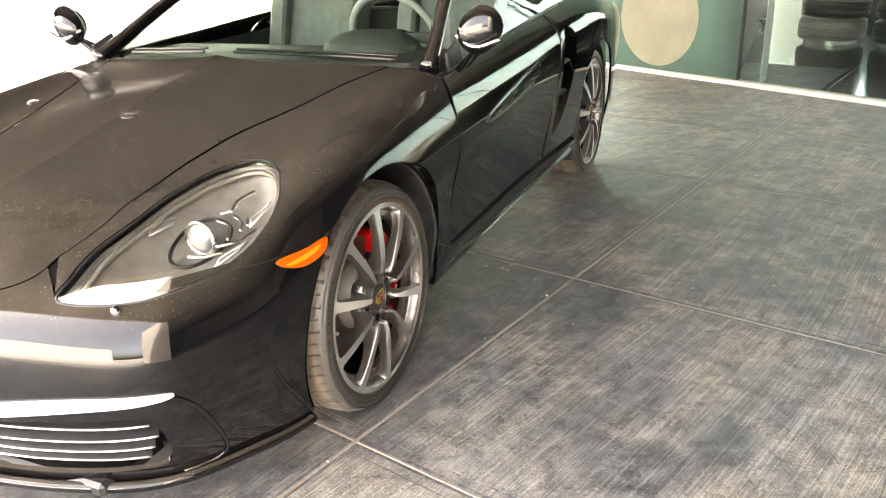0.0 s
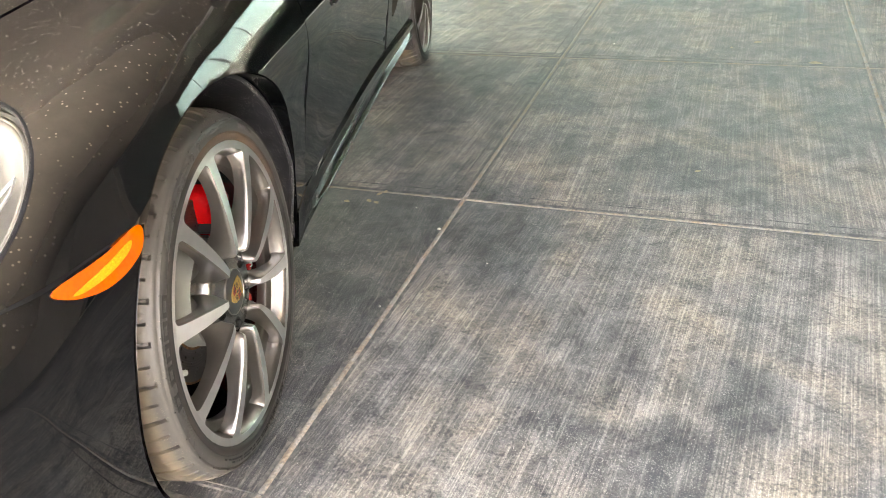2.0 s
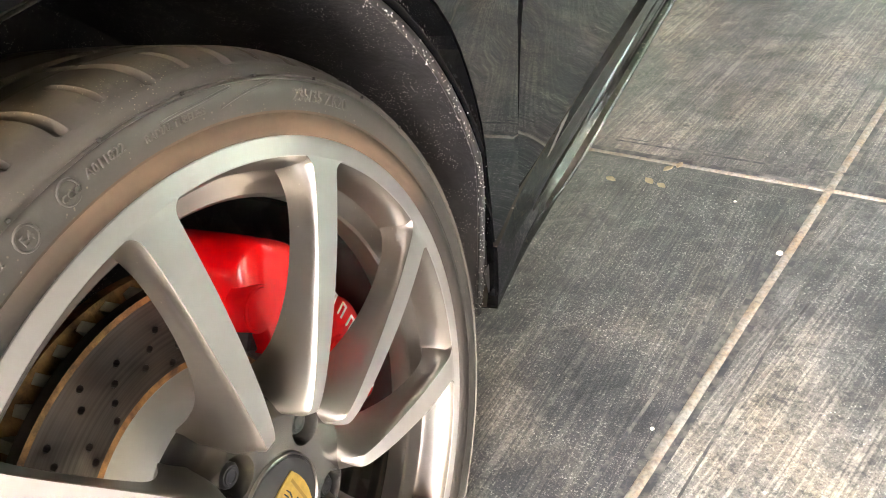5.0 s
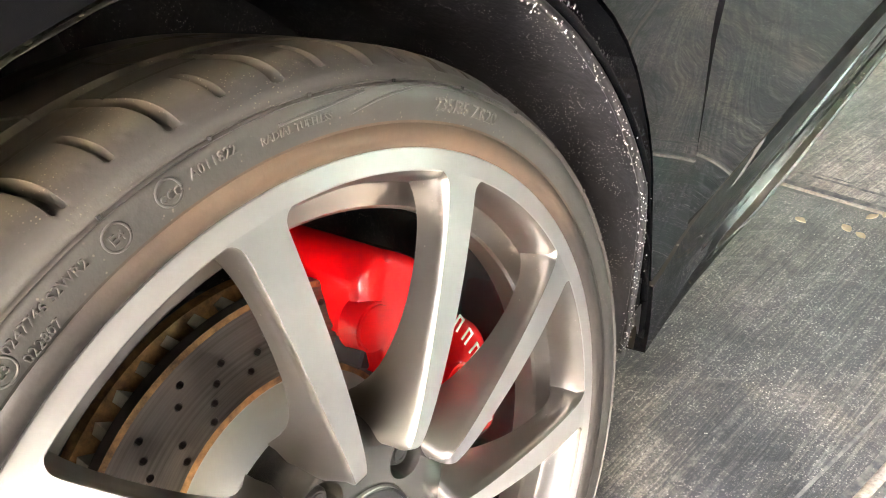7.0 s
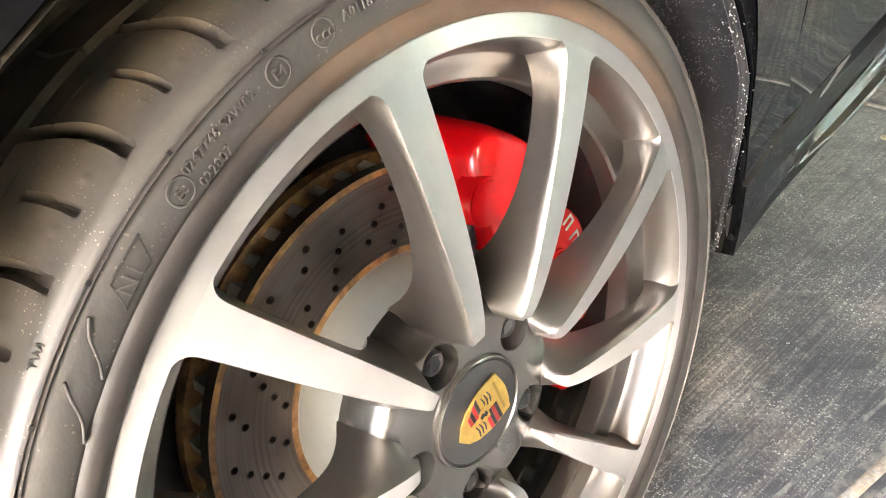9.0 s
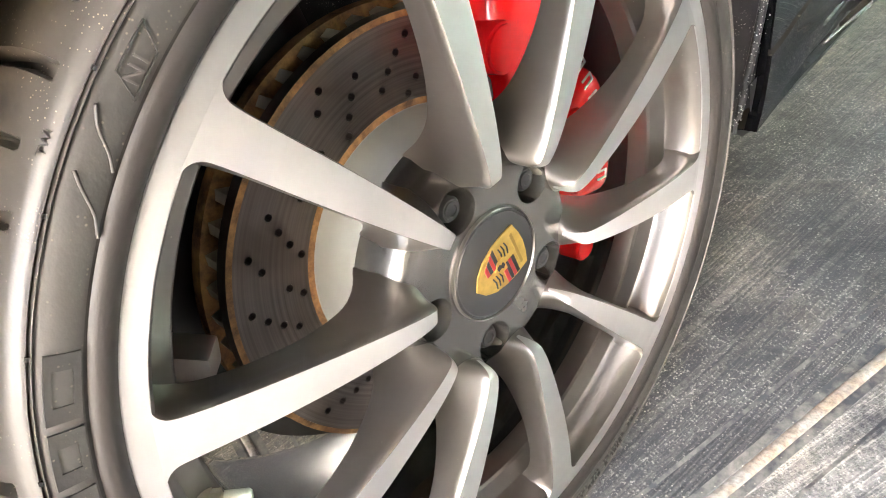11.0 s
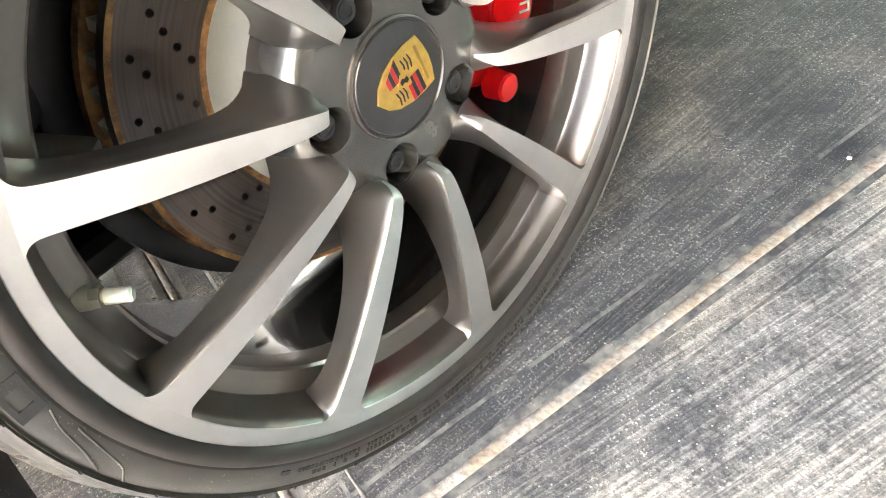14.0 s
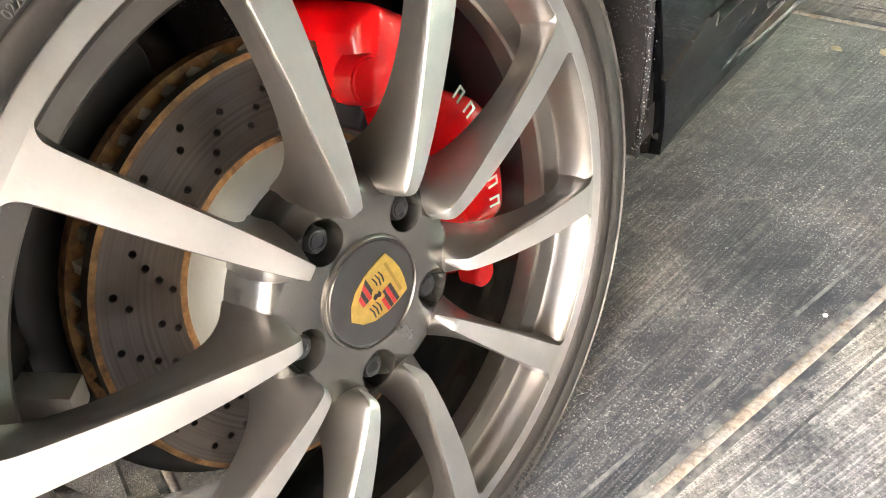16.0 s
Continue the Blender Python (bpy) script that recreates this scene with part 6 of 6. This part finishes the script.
part("front_trunk_tub", bm, M_DARK, car)

# ---- cabin ----
def sheet(name, rows, mat, n=24, m=24, label="", thick=.004, parent=None):
    """A smooth sheet through rows of points."""
    t = np.linspace(0, len(rows[0]) - 1, m)
    cr = np.stack([curve(r, t) for r in rows])
    s = np.linspace(0, len(rows) - 1, n)
    g = np.stack([curve(cr[:, j], s) for j in range(m)], 1)
    v = g.reshape(-1, 3)
    f = [(i * m + j, i * m + j + 1, (i + 1) * m + j + 1, (i + 1) * m + j) for i in range(n - 1) for j in range(m - 1)]
    return from_arrays(name, v, outward(v, f), mat, parent or car, label)


def mirrored(row):
    return [(-x, y, z) for x, y, z in row[::-1] if x > 1e-6] + row


sheet("windshield", [mirrored([(0, .45, .925), (.30, .475, .917), (.56, .56, .905), (.70, .66, .90)]), mirrored([(0, .80, 1.10), (.28, .82, 1.09), (.50, .90, 1.08), (.62, .98, 1.07)]), mirrored([(0, 1.18, 1.245), (.26, 1.20, 1.24), (.44, 1.25, 1.23), (.54, 1.30, 1.215)])], M_WINDOW, 24, 40, "raked glass windshield")
sheet("roof", [mirrored([(0, 1.18, 1.249), (.26, 1.20, 1.244), (.44, 1.25, 1.234), (.56, 1.30, 1.215)]), mirrored([(0, 1.7, 1.30), (.3, 1.7, 1.295), (.48, 1.7, 1.275), (.58, 1.7, 1.235)]), mirrored([(0, 2.3, 1.24), (.3, 2.3, 1.235), (.46, 2.3, 1.21), (.56, 2.3, 1.17)]), mirrored([(0, 3.0, 1.03), (.28, 3.0, 1.02), (.42, 2.98, 1.0), (.52, 2.95, .97)])], M_PAINT, 40, 40, "black rounded roof")
for side in (1, -1):
    v, f = tube([(side * x, y, z) for x, y, z in dense([(.735, .60, .885), (.70, .75, .965), (.645, .98, 1.085), (.57, 1.30, 1.225), (.575, 1.7, 1.25), (.565, 2.2, 1.19), (.53, 2.6, 1.08)], 50)], np.interp(np.linspace(0, 1, 50), [0, .1, .5, 1], [.034, .028, .026, .03]), 12)
    from_arrays("roof_pillar", v, f, M_PAINT, car, "black windshield pillar and roof rail")
    sheet("side_window", [[(side * .785, .70, .885), (side * .765, 1.3, .915), (side * .745, 2.1, .955)], [(side * .69, .90, 1.01), (side * .68, 1.4, 1.08), (side * .66, 2.1, 1.08)], [(side * .60, 1.22, 1.185), (side * .60, 1.6, 1.225), (side * .59, 2.1, 1.18)]], M_WINDOW, 12, 20, "tinted side window")
    v, f = tube([(side * x, y, z) for x, y, z in dense([(.787, .64, .876), (.772, 1.3, .908), (.757, 2.1, .948)], 30)], .009, 8)
    from_arrays("belt_trim", v, f, M_PLASTIC, car)
    # outside mirror
    mir = new("door_mirror")
    mir.parent = car
    tagged(mir, "black outside mirror on a slim foot")
    bm = bmesh.new()
    bmesh.ops.create_uvsphere(bm, u_segments=32, v_segments=20, radius=1)
    for q in bm.verts:
        x, y, z = q.co
        k = .045 * (1 - .25 * x)
        q.co = (x * .080, y * (k if y < 0 else .035), z * .080 * (1 - .22 * x * x) + .014 * x)
    ob = part("mirror_shell", bm, M_PAINT, mir)
    ob.matrix_local = Matrix.Translation((side * .905, .64, 1.01)) @ (Matrix.Identity(4) if side > 0 else Matrix.Diagonal((-1, 1, 1, 1)))
    bm = bmesh.new()
    bmesh.ops.create_uvsphere(bm, u_segments=28, v_segments=10, radius=1)
    bmesh.ops.scale(bm, vec=(.067, .004, .062), verts=bm.verts)
    ob = part("mirror_glass", bm, M_MIRROR, mir)
    ob.location = (side * .905, .672, 1.01)
    v, f = tube([(side * x, y, z) for x, y, z in dense([(.825, .625, .995), (.90, .598, .962), (.985, .61, .985)], 20)], .0075, 8)
    from_arrays("mirror_trim", v, f, M_CHROME, mir, "bright strip along the mirror")
    for a, b in (((.80, .70, .868), (.885, .66, .955)), ((.795, .78, .872), (.90, .67, .955))):
        v, f = tube([(side * p[0], p[1], p[2]) for p in dense([a, tuple((np.array(a) + np.array(b)) / 2 + np.array([0, 0, -.004])), b], 10)], .011, 10)
        from_arrays("mirror_foot", v, f, M_PAINT, mir)
    bm = bmesh.new()
    slabbox(bm, (.0, -.06, -.05), (.012, .06, .05), None, .006, 2)
    ob = part("sail_panel", bm, M_PLASTIC, mir)
    ob.matrix_local = pose(side * .785 - .006, .70, .905, 18, 0, 0)
# cowl and wipers
sheet("cowl", [mirrored([(0, .40, .916), (.3, .455, .905), (.56, .545, .893), (.70, .63, .885)]), mirrored([(0, .47, .905), (.3, .50, .898), (.56, .585, .888), (.70, .68, .88)])], M_PLASTIC, 4, 30, "black cowl panel below the windshield")
for pts in ([(.62, .595, .915), (.45, .555, .928), (.22, .515, .938), (.02, .505, .943)], [(-.10, .49, .945), (-.32, .515, .936), (-.52, .575, .922)]):
    wiper = new("wiper")
    wiper.parent = car
    tagged(wiper, "black windshield wiper")
    d = dense(pts, 24)
    v, f = tube(d, .006, 8)
    from_arrays("wiper_arm", v, f, M_PLASTIC, wiper)
    v, f = tube(d + np.array([0, .02, .008]), .005, 8)
    from_arrays("wiper_blade", v, f, M_PLASTIC, wiper)
# inside
bm = bmesh.new()
slabbox(bm, (-.66, .62, .72), (.66, 1.02, .90), None, .05, 3)
part("dashboard", bm, M_DASH, car)
bm = bmesh.new()
bmesh.ops.create_uvsphere(bm, u_segments=24, v_segments=14, radius=1)
bmesh.ops.scale(bm, vec=(.20, .14, .07), verts=bm.verts)
ob = part("instrument_hood", bm, M_DASH, car)
ob.location = (.36, .90, .905)
v, f = tube([(.36 + .185 * math.cos(a), 1.10 - .07 * math.sin(a), .92 + .17 * math.sin(a)) for a in np.linspace(0, 2 * math.pi, 49)], .015, 10)
from_arrays("steering_wheel", v, f, plain("pale_leather_rim", (0.28, 0.28, 0.27), 0.5), car)
bm = bmesh.new()
slabbox(bm, (.20, 1.08, .90), (.52, 1.12, .94), None, .01, 2)
slabbox(bm, (.31, 1.06, .86), (.41, 1.13, .95), None, .02, 2)
part("steering_hub", bm, M_DASH, car)
for x in (-.36, .36):
    seat = new("seat")
    seat.parent = car
    tagged(seat, "leather sports seat, its grey lightened for reflections on the windshield")
    for name, lo, hi, m in (("cushion", (-.25, -.28, -.08), (.25, .28, .08), pose(x, 1.42, .50, 8)), ("backrest", (-.24, -.07, -.36), (.24, .07, .36), pose(x, 1.72, .84, -18)), ("headrest", (-.12, -.05, -.12), (.12, .05, .12), pose(x, 1.86, 1.14, -14))):
        bm = bmesh.new()
        slabbox(bm, lo, hi, None, .045, 4)
        ob = part(name, bm, M_SEAT, seat)
        ob.matrix_local = m
    for sx in (-1, 1):
        bm = bmesh.new()
        slabbox(bm, (-.05, -.09, -.30), (.05, .05, .30), None, .04, 3)
        ob = part("bolster", bm, M_SEAT, seat)
        ob.matrix_local = pose(x + sx * .20, 1.67, .82, -18)
bm = bmesh.new()
slabbox(bm, (-.70, .6, .17), (.70, 2.05, .24), None, .01, 1)
slabbox(bm, (-.70, 1.98, .2), (.70, 2.05, .95), None, .01, 1)
part("cabin_tub", bm, M_DASH, car)
for side in (1, -1):
    bm = bmesh.new()
    slabbox(bm, (side * .745 - .02, .62, .22), (side * .745 + .02, 2.0, .86), None, .015, 2)
    part("door_trim", bm, M_DASH, car)
v, f = tube(dense([(-.6, 2.2, .55), (-.75, 3.2, .55), (-.3, 3.42, .55), (.3, 3.42, .55), (.75, 3.2, .55), (.6, 2.2, .55)], 40), .15, 12)
bm = bmesh.new()
slabbox(bm, (-.76, 2.9, .25), (.76, 3.38, .88), None, .09, 4)
part("tail", bm, M_PAINT, car)
sheet("engine_lid", [mirrored([(0, 2.6, 1.14), (.3, 2.6, 1.12), (.55, 2.62, 1.0)]), mirrored([(0, 3.0, 1.02), (.3, 3.0, 1.0), (.5, 3.0, .955)]), mirrored([(0, 3.36, .90), (.3, 3.34, .895), (.5, 3.3, .885)])], M_PAINT, 20, 30, "black engine lid")


# ---- shop things behind the glass ----
def stack_tyre(x, y, z, scale=1.0):
    th = new("loose_tyre")
    th.location = (x, y, z)
    prof = [(-.105, .20), (-.115, .24), (-.112, .29), (-.095, .325), (-.085, .333), (-.055, .338), (-.05, .331), (-.044, .331), (-.038, .338), (-.006, .34), (-.002, .333), (.002, .333), (.006, .34), (.038, .338), (.044, .331), (.05, .331), (.055, .338), (.085, .333), (.095, .325), (.112, .29), (.115, .24), (.105, .20)]
    ob = lathe("tyre_body", [(a, b * scale) for a, b in prof], M_TREAD, th, n=72, closed=True)
    ob.rotation_euler = (0, radians(90), 0)
    tagged(th, "dark tyre lying flat in a showroom stack", "tyre", "tyres stacked behind the glass")
    return th


for sx, sn in ((0, 0), (.76, .10)):
    for k in range(3):
        p = Vector((2.25, 7.85, 0)) + GLASS_D * sx + GLASS_N * sn
        stack_tyre(p.x + .01 * (k % 2), p.y, .155 + .235 * k)
for sx, sn in ((0, 0), (.76, .10)):
    bm = bmesh.new()
    p = Vector((2.25, 7.85, 0)) + GLASS_D * sx + GLASS_N * sn
    bmesh.ops.create_cone(bm, cap_ends=True, segments=40, radius1=.27, radius2=.27, depth=.036, matrix=Matrix.Translation((p.x, p.y, .02)))
    tagged(part("plinth", bm, M_LED), "low white plinth under stacked tyres", "plinth", "plinths under the tyres")
# a chair base and legs further in
def stool(x, y):
    st = new("office_chair")
    st.location = (x, y, 0)
    tagged(st, "office chair with a pale five-star base", "chair")
    for k in range(5):
        a = radians(72 * k + 20)
        bm = bmesh.new()
        bar(bm, (0, 0, .09), (.28 * math.cos(a), .28 * math.sin(a), .06), .018, 10, .012)
        part("base_arm", bm, M_LED, st)
        bm = bmesh.new()
        bar(bm, (.28 * math.cos(a) - .012, .28 * math.sin(a), .03), (.28 * math.cos(a) + .012, .28 * math.sin(a), .03), .03, 14)
        part("castor", bm, M_PLASTIC, st)
    bm = bmesh.new()
    bar(bm, (0, 0, .08), (0, 0, .45), .025, 14)
    part("column", bm, M_PLASTIC, st)
    bm = bmesh.new()
    slabbox(bm, (-.24, -.24, .44), (.24, .24, .52), None, .03, 3)
    part("seat", bm, M_DASH, st)


stool(1.35, 9.3)

# ---- small things on the floor ----
def leaf(x, y, turn, size, k):
    v, f = [], []
    n = 9
    for i in range(n):
        t = i / (n - 1)
        w = .32 * math.sin(math.pi * t) ** .8 * (1 - .3 * t)
        for s in (-1, 0, 1):
            v.append(((t - .5) * size, s * w * size, .003 + .25 * size * (t - .5) ** 2 + (.10 * size if s else 0) * math.sin(math.pi * t)))
    for i in range(n - 1):
        for s in range(2):
            f.append((i * 3 + s, i * 3 + s + 1, i * 3 + s + 4, i * 3 + s + 3))
    ob = from_arrays("dry_leaf", v, f, M_LEAF)
    ob.location, ob.rotation_euler = (x, y, .001), (0, 0, turn)
    so = ob.modifiers.new("thickness", "SOLIDIFY")
    so.thickness = .0012
    tagged(ob, "small curled dry leaf on the slab", "leaf", "dry leaves on the floor")


for k, (x, y, turn, size) in enumerate(((1.885, 1.16, .4, .022), (2.262, 2.458, 1.2, .020), (2.39, 2.52, .1, .036), (2.545, 2.185, -.3, .055), (2.06, 1.9, 2.0, .012), (.775, .995, -.5, .024), (.847, .995, 2.3, .026), (.872, .982, 2.5, .022), (.873, 1.042, .9, .024), (.891, 1.056, 1.3, .022))):
    leaf(x, y, turn, size, k)


def pebble(x, y, s):
    bm = bmesh.new()
    bmesh.ops.create_icosphere(bm, subdivisions=2, radius=s)
    for v in bm.verts:
        v.co *= 1 + .25 * noise.noise(v.co * 90 + Vector((x, y, 0)) * 7)
        v.co.z *= .6
    ob = part("pebble", bm, M_STONE)
    ob.location = (x, y, s * .55)
    tagged(ob, "pale crumb of cement on the joint", "pebble", "crumbs on the floor")


for x, y, s in ((1.09, .811, .0055), (1.005, .95, .0028), (1.60, 1.05, .003), (1.24, .62, .003), (.98, .42, .003), (1.12, .36, .0025), (1.75, 2.6, .005), (.815, -.355, .004)):
    pebble(x, y, s)

# ---- slabs and joints ----
def slab(a0, a1, b0, b1, rng):
    """One slab: a brushed field, a trowelled margin and a rounded edge."""
    m, e = .042, .010
    loops = [((a0 + e * 0, b0, a1, b1), -.014), ((a0 + .001, b0 + .001, a1 - .001, b1 - .001), -.003), ((a0 + .004, b0 + .004, a1 - .004, b1 - .004), -.0006), ((a0 + .013, b0 + .013, a1 - .013, b1 - .013), .0), ((a0 + m, b0 + m, a1 - m, b1 - m), .0), ((a0 + m + .004, b0 + m + .004, a1 - m - .004, b1 - m - .004), .0012)]
    v, f, idx = [], [], []
    for (x0, y0, x1, y1), z in loops:
        v += [floor_point(x0, y0, z), floor_point(x1, y0, z), floor_point(x1, y1, z), floor_point(x0, y1, z)]
    for k in range(len(loops) - 1):
        for j in range(4):
            f.append((k * 4 + j, k * 4 + (j + 1) % 4, k * 4 + 4 + (j + 1) % 4, k * 4 + 4 + j))
            idx.append(0 if k == 3 else 1)
    k = (len(loops) - 1) * 4
    f.append((k, k + 1, k + 2, k + 3))
    idx.append(0)
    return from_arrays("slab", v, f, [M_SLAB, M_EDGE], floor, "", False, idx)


rng = random.Random(2)
for i in range(len(ACROSS) - 1):
    for j in range(len(ALONG) - 1):
        mid = Vector(floor_point((ACROSS[i] + ACROSS[i + 1]) / 2, (ALONG[j] + ALONG[j + 1]) / 2))
        if (mid - GLASS_A).dot(GLASS_N) > .75:
            continue
        slab(ACROSS[i] + .0035, ACROSS[i + 1] - .0035, ALONG[j] + .0035, ALONG[j + 1] - .0035, rng)


def joint(a0, b0, a1, b1, w=.0074, h=.0042, mat=None):
    """A rounded bead of pale filler along a joint."""
    n = int(math.hypot(a1 - a0, b1 - b0) / .04)
    p = np.array([floor_point(a0 + (a1 - a0) * k / n, b0 + (b1 - b0) * k / n) for k in range(n + 1)])
    d = np.array(floor_point(a1, b1)) - np.array(floor_point(a0, b0))
    d /= np.linalg.norm(d)
    s = np.array([-d[1], d[0], 0])
    v, f = [], []
    m = 7
    for k, q in enumerate(p):
        wob = .0012 * noise.noise(Vector(q) * 14)
        hh = h * (1 + .5 * noise.noise(Vector(q) * 9 + Vector((3, 1, 0))))
        for j in range(m):
            t = math.pi * j / (m - 1)
            v.append(q + s * (wob - w * math.cos(t)) + np.array([0, 0, hh * math.sin(t) - .003]))
    for k in range(n):
        for j in range(m - 1):
            f.append((k * m + j, k * m + m + j, k * m + m + j + 1, k * m + j + 1))
    return from_arrays("joint_filler", v, f, mat or M_JOINT, floor)


for a in ACROSS[2:-1]:
    joint(a, ALONG[1], a, ALONG[-2])
for b in ALONG[1:-2]:
    joint(ACROSS[1], b, ACROSS[-1], b, .0050, .0036)
    joint(ACROSS[1], b + .058, ACROSS[-1], b + .058, .003, .0042, M_EDGE)
